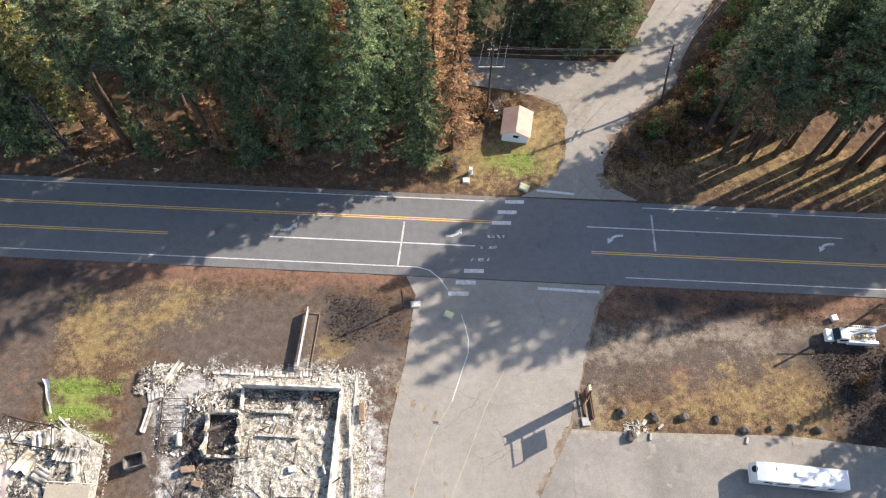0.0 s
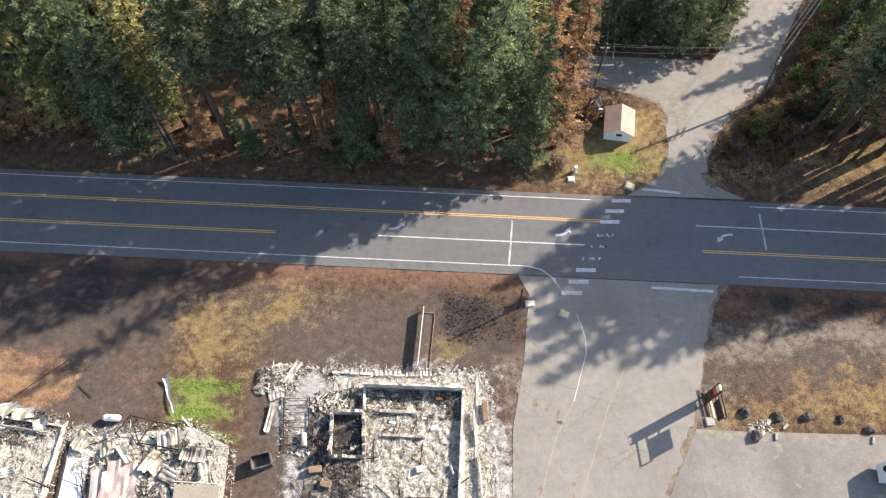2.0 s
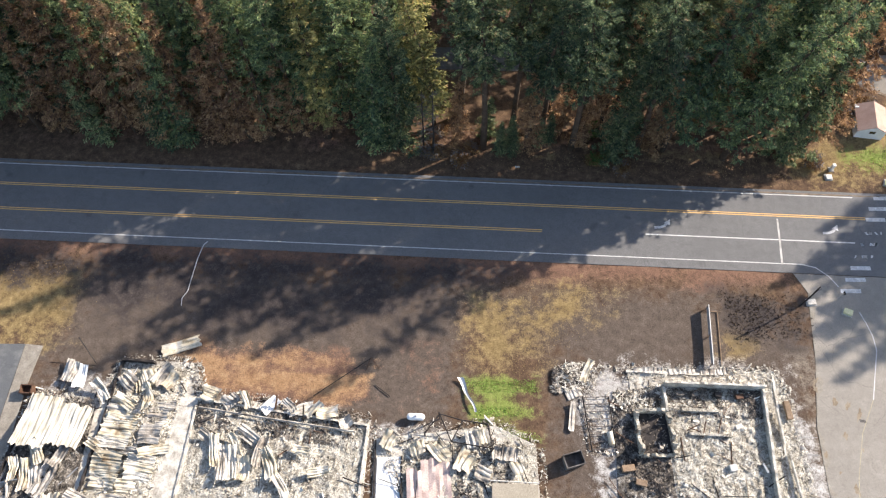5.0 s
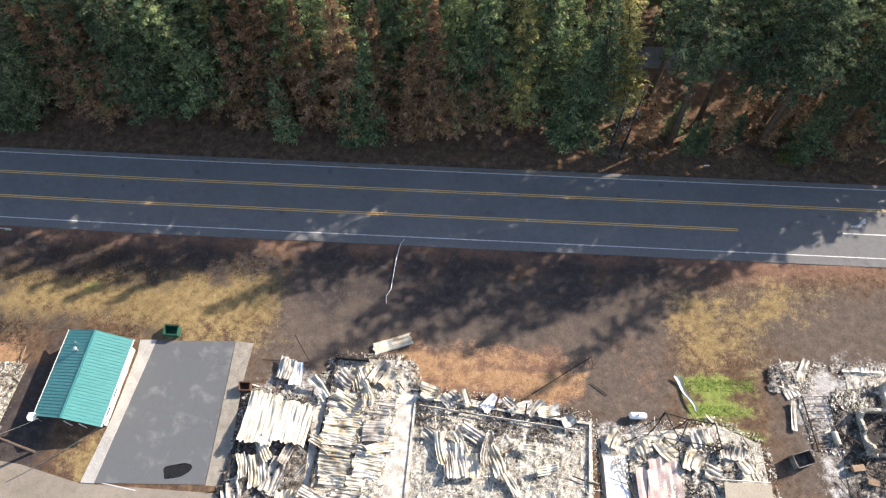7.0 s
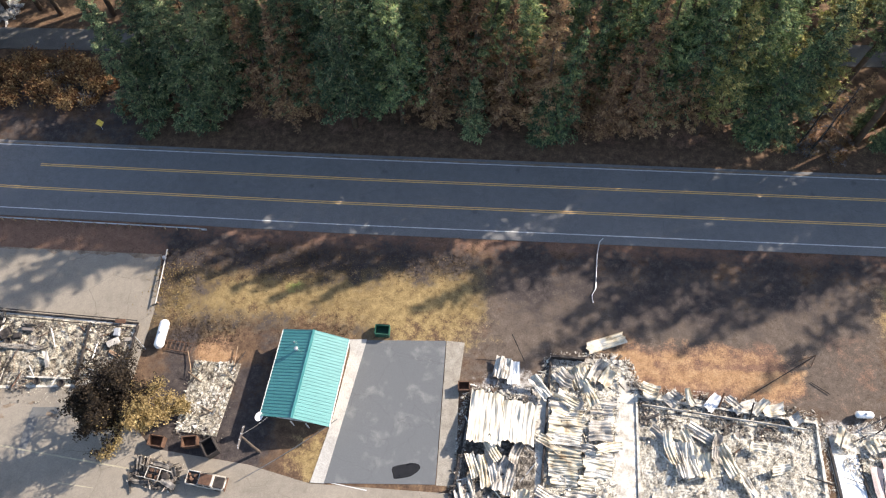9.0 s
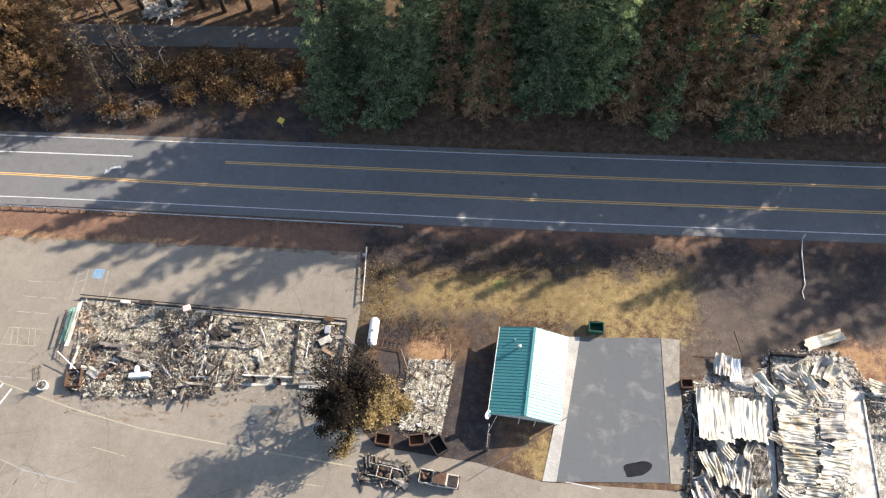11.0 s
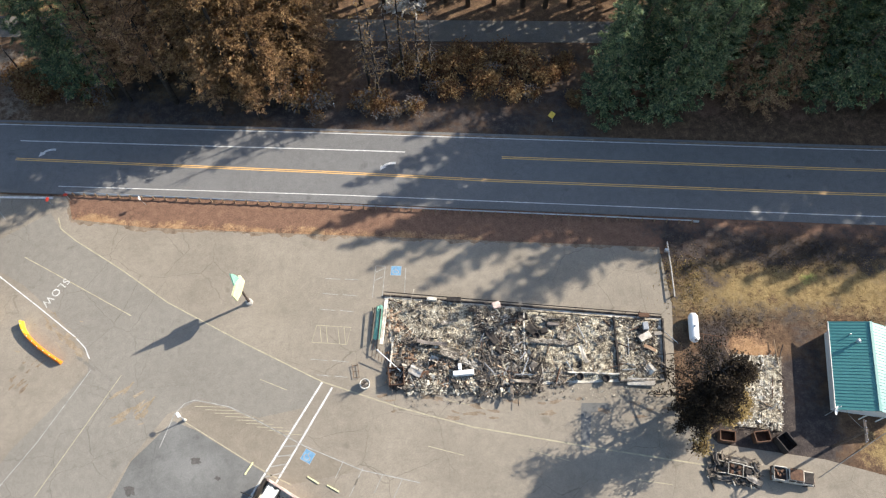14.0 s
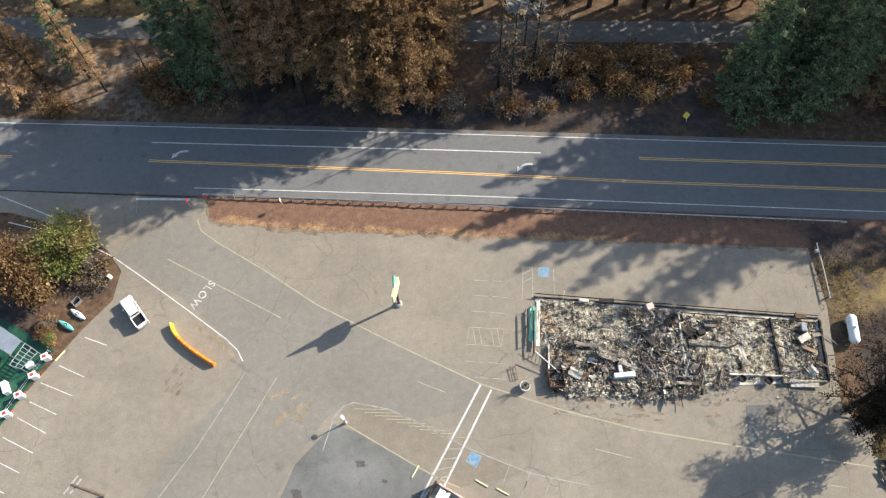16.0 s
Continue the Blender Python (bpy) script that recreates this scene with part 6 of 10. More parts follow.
    for k, (x, y, w, l, rz, mt) in enumerate(((-101.2, 29.0, 1.4, 4.0, 35, "grey_sheet"), (-97.5, 27.4, 1.6, 4.6, 60, "burnt_sheet"), (-94.4, 28.0, 1.5, 4.2, 20, "burnt_sheet"), (-100.2, 21.0, 1.3, 4.4, 55, "burnt_sheet"), (-96.5, 20.6, 1.2, 5.0, 74, "grey_sheet"), (-92.4, 20.6, 1.3, 4.0, 100, "burnt_sheet"), (-100.8, 14.2, 1.3, 4.2, 62, "grey_sheet"), (-96.6, 14.0, 1.3, 4.6, 80, "burnt_sheet"), (-108.4, 20.4, 1.4, 4.4, 30, "burnt_sheet"), (-105.0, 20.0, 1.3, 3.6, -20, "grey_sheet"), (-111.0, 18.0, 1.2, 3.8, 14, "burnt_sheet"), (-83.8, 20.5, 1.3, 4.4, 8, "burnt_sheet"), (-81.0, 21.2, 1.2, 4.6, 22, "burnt_sheet"), (-77.6, 20.4, 1.2, 4.2, -14, "grey_sheet"), (-85.0, 22.4, 1.2, 3.4, 48, "grey_sheet"), (-72.0, 20.6, 1.1, 3.0, 75, "burnt_sheet"), (-69.4, 17.8, 1.2, 3.4, 100, "burnt_sheet"), (-74.4, 16.0, 1.2, 3.6, 30, "grey_sheet"), (-74.0, 26.8, 1.0, 3.0, 40, "grey_sheet"), (-70.5, 26.2, 1.1, 3.2, -50, "burnt_sheet"), (-80.2, 27.4, 1.0, 3.0, 20, "burnt_sheet"))):
        sheet(x, y, 0.9, w, l, rz, mt, t, o, 0.7, (r.uniform(-14, 14), r.uniform(-20, 20)), 700 + k, pitch=0.2, amp=0.06, buckle=0.7, strips=1)
    sheet(-106.9, 24.3, 1.35, 9.2, 7.2, -9, "pleat_sheet", t, o, 0.25, (-8, 3), 49, pitch=0.34, amp=0.04, buckle=0.3, strips=2, label="wide pleated cream roof sheet")
    beam((-76.2, 26.2, 0.3), (-75.6, 28.0, 2.4), 0.2, "rust", t, o, "post", "bent rusted post")
    beam((-105.15, 36.3, 3.4), (-103.25, 33.3, 0.2), 0.1, "char", t, o, "post", "leaning charred post")
    beam((-72.0, 24.6, 0.2), (-71.8, 26.6, 2.4), 0.16, "char", t, o, "post")
    scatter_beams([(-115, 8), (-103, 8), (-102, 28), (-111, 28)], 26, 45, t, o, ("char", "rust", "steel"))
    scatter_beams([(-102, 8), (-93, 8), (-89.5, 32), (-99, 33)], 18, 46, t, o, ("char", "rust", "steel"))
    scatter_beams(big, 26, 47, t, o, ("char", "rust", "steel"))
    edge_scatter(t, o, [(-112.5, 20), (-111.3, 28.6), (-100.5, 28.7), (-99.4, 33.8), (-88.8, 33.4), (-87.2, 29), (-75, 27.2), (-62.6, 25), (-63.2, 15)], 260, 930, "rubble", 1.1)
    edge_scatter(t, o, [(-114, 14), (-111.3, 28.6), (-100.5, 28.7), (-99.4, 33.8), (-88.8, 33.4), (-87.2, 28.4), (-62.8, 24.6)], 160, 950, "rubble_dark", 0.8)
    t2 = thing("metal_sheet", (-98.95, 36.0), "long curled pale roof sheet on red soil", "metal sheet")
    sheet(-91.2, 36.0, 0.3, 1.7, 5.4, -72, "burnt_sheet", t2, (-91.2, 36.0), 0.5, (4, 8), 81, name="panel", label="")
    t3 = thing("swing_frame", (-70.6, 32.5), "collapsed charred swing frame beside the ruins", "metal frame")
    o3 = (-70.6, 32.5)
    beam((-71.3, 32.3, 0), (-70.2, 33.0, 3.9), 0.07, "rust", t3, o3, "leg")
    beam((-69.3, 32.5, 0), (-70.2, 33.0, 3.9), 0.07, "rust", t3, o3, "leg")
    beam((-70.9, 33.4, 0), (-70.2, 33.0, 3.9), 0.07, "rust", t3, o3, "leg")
    beam((-70.2, 33.0, 3.7), (-78.6, 28.4, 0.5), 0.09, "char", t3, o3, "top_bar")
    beam((-69.9, 30.2, 0.1), (-67.6, 28.4, 0.15), 0.1, "char", t3, o3, "bar")


def ruin_cabin():
    o = (-156.8, 27.8)
    t = thing("burnt_cabin", o, "low field of pale rubble where a cabin burned", "burnt building")
    q = [(-160.9, 23.0), (-155.0, 22.2), (-152.9, 32.9), (-159.8, 33.4)]
    slab(q, 0.06, "ashy_concrete", t, o)
    bed(q, 0.6, 61, "ash_beige", t, o)
    debris(q, 1700, 0.2, 0.6, 62, "rubble", t, o, 0.7, clump=0.5)
    debris(q, 420, 0.26, 0.6, 65, "rubble_dark", t, o, 0.7, clump=0.5)
    debris([(-161.4, 21.6), (-154.2, 21), (-152.4, 33.4), (-160.4, 34)], 442, 0.17, 0.1, 63, "rubble_dark", t, o, clump=0.2)
    scatter_beams(q, 9, 64, t, o)


def ruin_motel():
    o = (-190, 35)
    t = thing("burnt_motel", o, "long burnt-out motel block with charred walls and rubble", "burnt building")
    q = [(-208.6, 28.6), (-170.1, 29.6), (-169.3, 39.2), (-210.9, 43.2)]
    slab(q, 0.08, "ashy_concrete", t, o)
    bed([(-208.4, 28.9), (-170.4, 29.9), (-169.6, 38.9), (-210.6, 42.9)], 0.75, 71, "ash_beige", t, o, "bed of mixed dark and pale ash")
    debris([(-209, 28.4), (-190.5, 29.5), (-190.2, 40.8), (-210.4, 42.8)], 4200, 0.2, 0.8, 72, "rubble_beige", t, o, 0.7, clump=0.4)
    debris([(-209, 28.4), (-189.5, 29.5), (-189.2, 40.8), (-210.4, 42.8)], 700, 0.2, 0.9, 73, "rubble_dark", t, o, 0.8)
    debris([(-190, 29.8), (-170.4, 30), (-169.7, 38.6), (-190, 40.4)], 2600, 0.18, 0.6, 74, "rubble_beige", t, o, 0.7, clump=0.4)
    debris([(-190, 29.8), (-170.4, 30), (-169.7, 38.6), (-190, 40.4)], 350, 0.18, 0.6, 75, "rubble_dark", t, o, 0.8)
    debris([(-207, 25.9), (-184, 27.0), (-184, 29.5), (-208, 28.8)], 884, 0.11, 0.15, 76, "rubble_dark", t, o, clump=0.2, label="rubble spilled onto the asphalt")
    debris([(-184, 26.4), (-169.4, 28.2), (-169.6, 30.4), (-184, 30.2)], 714, 0.11, 0.12, 77, "rubble_beige", t, o, clump=0.2, label="rubble spilled onto the asphalt")
    for a, b, h, s in (((-211, 43.2), (-169.3, 39.2), 0.35, 1), ((-190.3, 41.0), (-190.1, 31.0), 0.6, 2), ((-176.5, 39.2), (-176.6, 29.5), 0.9, 3), ((-169.3, 38.9), (-170.1, 29.6), 0.8, 4), ((-176.6, 29.4), (-170.1, 29.6), 0.7, 5), ((-190.1, 31.0), (-176.6, 30.9), 0.45, 6), ((-190.2, 35.4), (-176.5, 35.2), 0.35, 7)):
        stub_wall(a, b, h, 0.24, "char" if s in (1, 3, 4, 7) else "ash_dark", t, o, 80 + s, label="charred wall base", ragged=0.4)
    beam((-210.8, 43.5, 0.8), (-190.5, 41.5, 0.7), 0.12, "char", t, o, "beam", "long charred beam")
    beam((-190.0, 41.4, 0.75), (-169.4, 39.5, 0.6), 0.11, "char", t, o, "beam", "long charred beam")
    beam((-189.5, 40.2, 0.65), (-170.0, 38.4, 0.6), 0.1, "char", t, o, "beam")
    scatter_beams([(-209, 29), (-190, 30), (-190, 40), (-210, 42)], 34, 91, t, o, ("char", "ashy_concrete", "rust", "ashy_concrete"), (1.0, 3.0), 0.4, 0.07)
    scatter_beams([(-190, 30), (-170.5, 30.2), (-170, 38.5), (-190, 40)], 30, 92, t, o, ("char", "rust", "steel"))
    r = random.Random(93)
    for k in range(12):
        x, y = quad_at([(-208, 29.5), (-171, 30.5), (-171, 38.5), (-209.5, 41.5)], r.random(), r.random())
        sheet(x, y, 0.6, r.uniform(0.6, 1.3), r.uniform(1.0, 2.2), r.uniform(0, 180), r.choice(["grey_sheet", "ash_dark", "char"]), t, o, 0.3, (r.uniform(-15, 15), r.uniform(-15, 15)), 200 + k)
    for box, n, sd in (([(-209, 28.6), (-196, 29), (-196, 41), (-210, 42.4)], 46, 401), ([(-197, 28), (-188, 28.6), (-190, 40), (-197, 41)], 34, 402), ([(-189.5, 30.5), (-177, 30.6), (-177, 38.8), (-189.5, 40)], 34, 403), ([(-176, 29.8), (-170.2, 30), (-169.8, 38.6), (-176, 38.8)], 22, 404)):
        scatter_beams(box, n, sd, t, o, ("twig", "rust", "char", "grey_sheet", "wood"), (0.7, 2.6), 0.9, 0.045)
    ridge = [(-196.5, 27.0), (-187.5, 28.0), (-190.6, 39.8), (-197.2, 40.2)]
    bed([(-196.2, 29.0), (-188.6, 29.4), (-190.7, 39.6), (-196.8, 40.0)], 1.25, 94, "ash_dark", t, o, "heap of dark ash")
    debris(ridge, 2300, 0.36, 1.3, 78, "rubble_dark", t, o, 0.9, clump=0.5, label="charred rubble heap")
    debris(ridge, 700, 0.3, 1.35, 178, "rubble_beige", t, o, 0.9, clump=0.2, label="pale rubble on the heap")
    scatter_beams(ridge, 28, 95, t, o, ("char", "char", "grey_paint", "rust"), (1.0, 3.4), 1.3, 0.08)
    debris([(-209.5, 28.4), (-196, 28.6), (-196, 32.6), (-208.5, 33.0)], 1500, 0.36, 1.0, 80, "rubble_dark", t, o, 0.8, clump=0.5, label="charred rubble heap")
    debris([(-207.5, 27.6), (-196, 27.8), (-196, 30.6), (-207.0, 30.8)], 700, 0.28, 1.0, 180, "rubble_beige", t, o, 0.8, clump=0.2, label="pale rubble heap")
    debris([(-209, 35.0), (-196, 34.6), (-196, 36.0), (-209, 36.4)], 420, 0.3, 0.9, 181, "rubble_dark", t, o, 0.8, clump=0.4, label="charred rubble along a fallen wall")
    debris([(-176.2, 30), (-170.5, 30), (-170, 38.4), (-176, 38.8)], 460, 0.3, 0.8, 79, "rubble_dark", t, o, 0.8, clump=0.55, label="charred rubble between the walls")
    debris([(-189.5, 37.4), (-177, 36.8), (-177, 38.6), (-189.5, 39.6)], 520, 0.26, 0.6, 182, "rubble_dark", t, o, 0.8, clump=0.5, label="charred rubble under the wall")
    debris([(-189.0, 28.6), (-184.0, 28.8), (-184.5, 31.6), (-189.5, 31.6)], 300, 0.3, 0.8, 183, "rubble_dark", t, o, 0.8, clump=0.5, label="charred rubble heap")
    for (a, b), h, mt in ((((-189.8, 39.9), (-190.1, 30.9)), 0.9, "ashy_concrete"), (((-184.0, 30.75), (-176.6, 30.4)), 0.8, "ashy_concrete"), (((-209.3, 35.4), (-209.6, 31.0)), 0.8, "ashy_concrete")):
        stub_wall(a, b, h, 0.22, mt, t, o, 96, label="ash-whitened wall base", ragged=0.35)
    for x, y in ((-182.3, 30.0), (-178.6, 29.7), (-188.2, 36.2)):
        part("drum", Geo().lathe([(0.35, 0.05), (0.52, 0.1), (0.55, 0.5), (0.45, 0.55), (0.38, 0.3)], 16, Matrix.Translation((x - o[0], y - o[1], 0.45))), "char", t, "charred round drum")
    lump(-185.6, 38.0, 0.75, (1.8, 0.6, 0.3), -4, "twig", t, o, "sofa_frame", "scorched tan sofa frame")
    lump(-185.4, 38.7, 0.75, (2.1, 0.25, 0.75), -4, "ash_dark", t, o, "sofa_back", "charred sofa back")
    lump(-172.3, 36.0, 0.75, (1.9, 1.0, 0.12), 28, "grey_sheet", t, o, "fallen_panel", "scorched grey panel")
    lump(-171.8, 34.2, 0.7, (1.9, 0.5, 0.1), -28, "rubble_tan", t, o, "fallen_panel", "pinkish plaster panel")
    lump(-172.0, 39.4, 0.5, (1.6, 0.7, 0.2), -4, "rust", t, o, "fallen_panel", "dull red panel")
    lump(-173.6, 29.3, 0.25, (4.0, 1.1, 0.2), -3, "grey_sheet", t, o, "step_slab", "dusty concrete step")
    debris([(-210.2, 29.2), (-205.5, 29.4), (-206.5, 37.0), (-210.4, 41.5)], 420, 0.3, 0.8, 185, "rubble_tan", t, o, 0.8, clump=0.4, label="scorched orange-brown plaster rubble")
    debris([(-203.5, 28.6), (-191, 28.8), (-191, 31.4), (-203.5, 33.2)], 420, 0.3, 0.9, 186, "rubble_tan", t, o, 0.8, clump=0.4, label="rust-brown broken boards")
    for k, (x, y, w, l, rz, mt) in enumerate(((-200.5, 33.6, 1.5, 4.6, 78, "ash_dark"), (-203.5, 35.2, 0.5, 5.2, 84, "twig"), (-197.8, 32.0, 1.0, 3.4, 70, "ash_dark"), (-205.8, 31.0, 1.3, 2.2, 60, "grey_sheet"), (-194.5, 36.2, 1.4, 2.6, 30, "char"), (-193.2, 34.4, 1.2, 2.2, 140, "char"), (-186.0, 35.3, 0.7, 6.4, 88, "ash_dark"), (-181.5, 33.2, 0.6, 3.0, 20, "grey_sheet"), (-188.7, 37.2, 1.5, 1.8, 40, "char"), (-201.0, 38.5, 0.6, 2.4, 100, "ash_dark"))):
        sheet(x, y, 0.85, w, l, rz, mt, t, o, 0.35, (10 - 4 * (k % 5), 6 - 3 * (k % 4)), 420 + k, pitch=0.5, buckle=0.2, label="buckled scorched sheet")
    for x, y, sx, sy, sz, rz, mt in ((-198.9, 30.6, 3.0, 0.7, 0.9, 4, "white"), (-199.4, 31.4, 0.5, 1.0, 0.9, 4, "white"), (-203.6, 42.3, 1.5, 0.5, 0.35, -5, "ashy_concrete"), (-200.2, 42.1, 2.2, 0.7, 0.6, -5, "char"), (-193.9, 41.2, 1.2, 1.0, 0.4, 20, "brick_pink"), (-204.6, 30.6, 1.5, 0.9, 0.2, 12, "rust"), (-202.6, 33.9, 1.8, 0.5, 0.15, -20, "wood"), (-187, 37, 1.1, 0.8, 0.6, 10, "char"), (-172.0, 37.6, 0.8, 1.2, 0.6, 0, "grey_paint")):
        lump(x, y, 0.5, (sx, sy, sz), rz, mt, t, o, "appliance", "burnt appliance")
    for x, y0, y1 in ((-211.6, 34.0, 40.6), (-212.5, 35.6, 40.8)):
        beam((x, y0, 0.95), (x + 0.4, y1, 1.1), 0.16, "char", t, o, "canopy_beam")
        for yy in (y0, (y0 + y1) / 2, y1):
            beam((x, yy, 0), (x + 0.05, yy, 1.05), 0.1, "char", t, o, "post")
    sheet(-211.5, 38.6, 0.75, 1.0, 7.4, -4, "mint", t, o, 0.1, (0, -18), 301, buckle=0.12, label="pale green canopy fascia", name="fascia")
    sheet(-210.7, 38.6, 0.8, 0.5, 7.2, -4, "ashy_concrete", t, o, 0.1, (0, 12), 302, buckle=0.1, label="white canopy sheet", name="fascia")
    beam((-211.5, 34, 1.8), (-208.0, 31.0, 0.8), 0.12, "white", t, o, "beam")
    crate(-208.6, 30.2, 2.2, 2.6, 1.1, 4, "rust", t, o, "steel_box", "rusted open steel box", 0.1)
    for k in range(7):
        beam((-212.4 + 0.5 * k, 33.4 - 0.25 * k, 0.1), (-212.0 + 0.45 * k, 35.2 - 0.4 * k, 1.2), 0.05, "rust", t, o, "railing_bar")


ruin_store()
ruin_shop()
ruin_hall()
ruin_cabin()
ruin_motel()

# ---------------------------------------------------------------- teal-roofed building
def teal_building():
    L, W, h, ridge = 12.9, 10.0, 3.0, 4.7
    t = thing("shop_building", (-142.5, 30.1), "small building with a teal ribbed metal gable roof", "building", -9.0)
    for nm, c, s in (("wall", (W / 2 - 0.75, 0, h / 2), (0.2, L - 1.4, h)), ("wall", (-W / 2 + 0.75, 0, h / 2), (0.2, L - 1.4, h)), ("wall", (0, L / 2 - 0.8, h / 2), (W - 1.7, 0.2, h)), ("wall", (0, -L / 2 + 0.8, h / 2), (W - 1.7, 0.2, h))):
        part(nm, Geo().box(c, s), "cream", t)
    for y in (L / 2 - 0.8, -L / 2 + 0.8):
        g = Geo().add([(-W / 2 + 0.75, y - 0.1, h), (W / 2 - 0.75, y - 0.1, h), (0, y - 0.1, ridge - 0.3), (-W / 2 + 0.75, y + 0.1, h), (W / 2 - 0.75, y + 0.1, h), (0, y + 0.1, ridge - 0.3)], [(0, 1, 2), (5, 4, 3), (0, 3, 4, 1), (1, 4, 5, 2), (2, 5, 3, 0)])
        part("gable", g, "cream", t)
    for side in (1, -1):
        slope = Vector((side * W / 2, 0, h - 0.15)) - Vector((0, 0, ridge))
        n = slope.length
        g = Geo()

        def fn(u, v, side=side):
            p = Vector((0, 0, ridge)) + slope * v
            return (p.x, (u - 0.5) * L, p.z)

        g.grid(fn, 4, 2, 0.08)
        roof = part("roof", g, "teal", t, "teal ribbed metal roof slope")
        ribs = int(L / 0.46)
        rib = Geo().box((0, 0, 0), (n, 0.05, 0.05)).mesh("rib", "teal")
        ang = math.degrees(math.atan2(-slope.z, abs(slope.x)))
        for i in range(ribs + 1):
            y = -L / 2 + 0.03 + (L - 0.06) * i / ribs
            ob = new("rib", rib)
            ob.parent = roof
            ob.matrix_basis = pose(side * W / 4, y, (ridge + h - 0.15) / 2 + 0.03, 0, side * ang, 0)
        part("fascia", Geo().box((side * W / 2, 0, h - 0.2), (0.1, L, 0.22)), "cream", t)
    part("ridge_cap", Geo().box((0, 0, ridge + 0.06), (0.36, L, 0.06)), "teal", t)
    g = Geo().tube([(-1.9, 3.3, 3.7), (-1.9, 3.3, 4.75)], 0.16, 12)
    g.lathe([(0.3, 4.7), (0.3, 4.85), (0.12, 5.0)], 12, Matrix.Translation((-1.9, 3.3, 0)))
    part("flue", g, "steel", t, "galvanised roof flue with cap")
    g = Geo().tube([(-2.6, 4.4, 3.5), (-2.6, 4.4, 4.3)], 0.09, 10)
    part("vent_pipe", g, "steel", t)
    part("door", Geo().box((W / 2 - 0.62, 2.2, 1.05), (0.06, 0.95, 2.05)), "white", t, "white entrance door")
    for y in (-1.2, -4.0):
        win = part("window", Geo().box((W / 2 - 0.62, y, 1.6), (0.06, 1.5, 1.1)), "white", t, "white-framed window")
        part("pane", Geo().box((W / 2 - 0.585, y, 1.6), (0.02, 1.3, 0.92)), "glass", win)
    for x in (-0.6, 1.6):
        part("porch_post", Geo().box((x, -L / 2 + 0.0, 1.3), (0.12, 0.12, 2.6)), "cream", t)
    d = thing("satellite_dish", (-148.6, 24.4), "white satellite dish on a pole at the building corner", "satellite dish")
    part("mast", Geo().tube([(0, 0, -0.1), (0, 0, 2.9)], 0.05, 8), "steel", d)
    part("bar", Geo().tube([(0, 0, 3.4), (0.3, 0.2, 4.3)], 0.05, 6), "white", d)
    dish = Geo().lathe([(0.02, 0.0), (0.3, 0.04), (0.52, 0.13), (0.64, 0.24), (0.62, 0.25), (0.49, 0.16), (0.27, 0.07), (0.02, 0.04)], 22, pose(0, 0, 3.0, 25, 52, 0))
    part("reflector", dish, "white", d, "white dish reflector", True)
    part("feed_arm", Geo().tube([(0, 0, 3.0), (0.2, -0.3, 3.5)], 0.03, 6), "steel", d)


teal_building()

# ---------------------------------------------------------------- western lot markings
def mark(name, pts, w, mat="paint_pale", label="faded line on the lot", z=-0.003):
    line(name, pts, w, mat, label, z)


setting("drive_lane", Geo().prism([(-277.4, 51.0), (-266.3, 58.6), (-263.7, 55.1), (-252.6, 48.1), (-244.1, 42.3), (-232, 35.9), (-219.6, 29.8), (-221.6, 26.0), (-228, 24.6), (-236.5, 27.3), (-241.2, 25.2), (-245.3, 18.9), (-252, 4), (-270.5, 4), (-262.6, 20.1), (-254.1, 31.4), (-254.5, 34.1), (-260.6, 40.2), (-267.4, 45.6)], -0.1, -0.0055), "drive", "greyer worn asphalt drive across the lot", "drive")
setting("dark_patch", Geo().prism([(-240.2, 24.2), (-236.8, 22.9), (-226.4, 17.0), (-229.4, 12.0), (-233, 4), (-250.5, 4), (-245.2, 18.6)], -0.1, -0.0052), "dark_patch", "dark stained asphalt patch", "asphalt patch")
setting("painted_island", Geo().prism([(-239.4, 25.9), (-237.6, 27.0), (-232.5, 26.0), (-221.2, 20.5), (-213, 17.2), (-222.5, 15.5), (-229.8, 19.1), (-238.7, 24.2)], -0.1, -0.0049), "isle", "dusty hatched island on the lot", "island")


def drift(spots, seed, mat, label, z=-0.001):
    """Ragged thin spreads of dirt on the paving: (x, y, length, width, turn)."""
    g = Geo()
    for k, (x, y, a, b, rz) in enumerate(spots):
        ring = []
        for i in range(26):
            w = 6.2832 * i / 26
            f = 0.72 + 0.55 * noise.noise((1.6 * math.cos(w), 1.6 * math.sin(w), seed + k * 1.7)) + 0.3 * noise.noise((5 * math.cos(w), 5 * math.sin(w), seed + k))
            p = Vector((a * f * math.cos(w), b * f * math.sin(w)))
            c, s = math.cos(radians(rz)), math.sin(radians(rz))
            ring.append((x + p.x * c - p.y * s, y + p.x * s + p.y * c))
        g.prism(ring, -0.05, z - 0.0002 * (k % 5))
    return setting("dirt_drift", g, mat, label, "dirt")


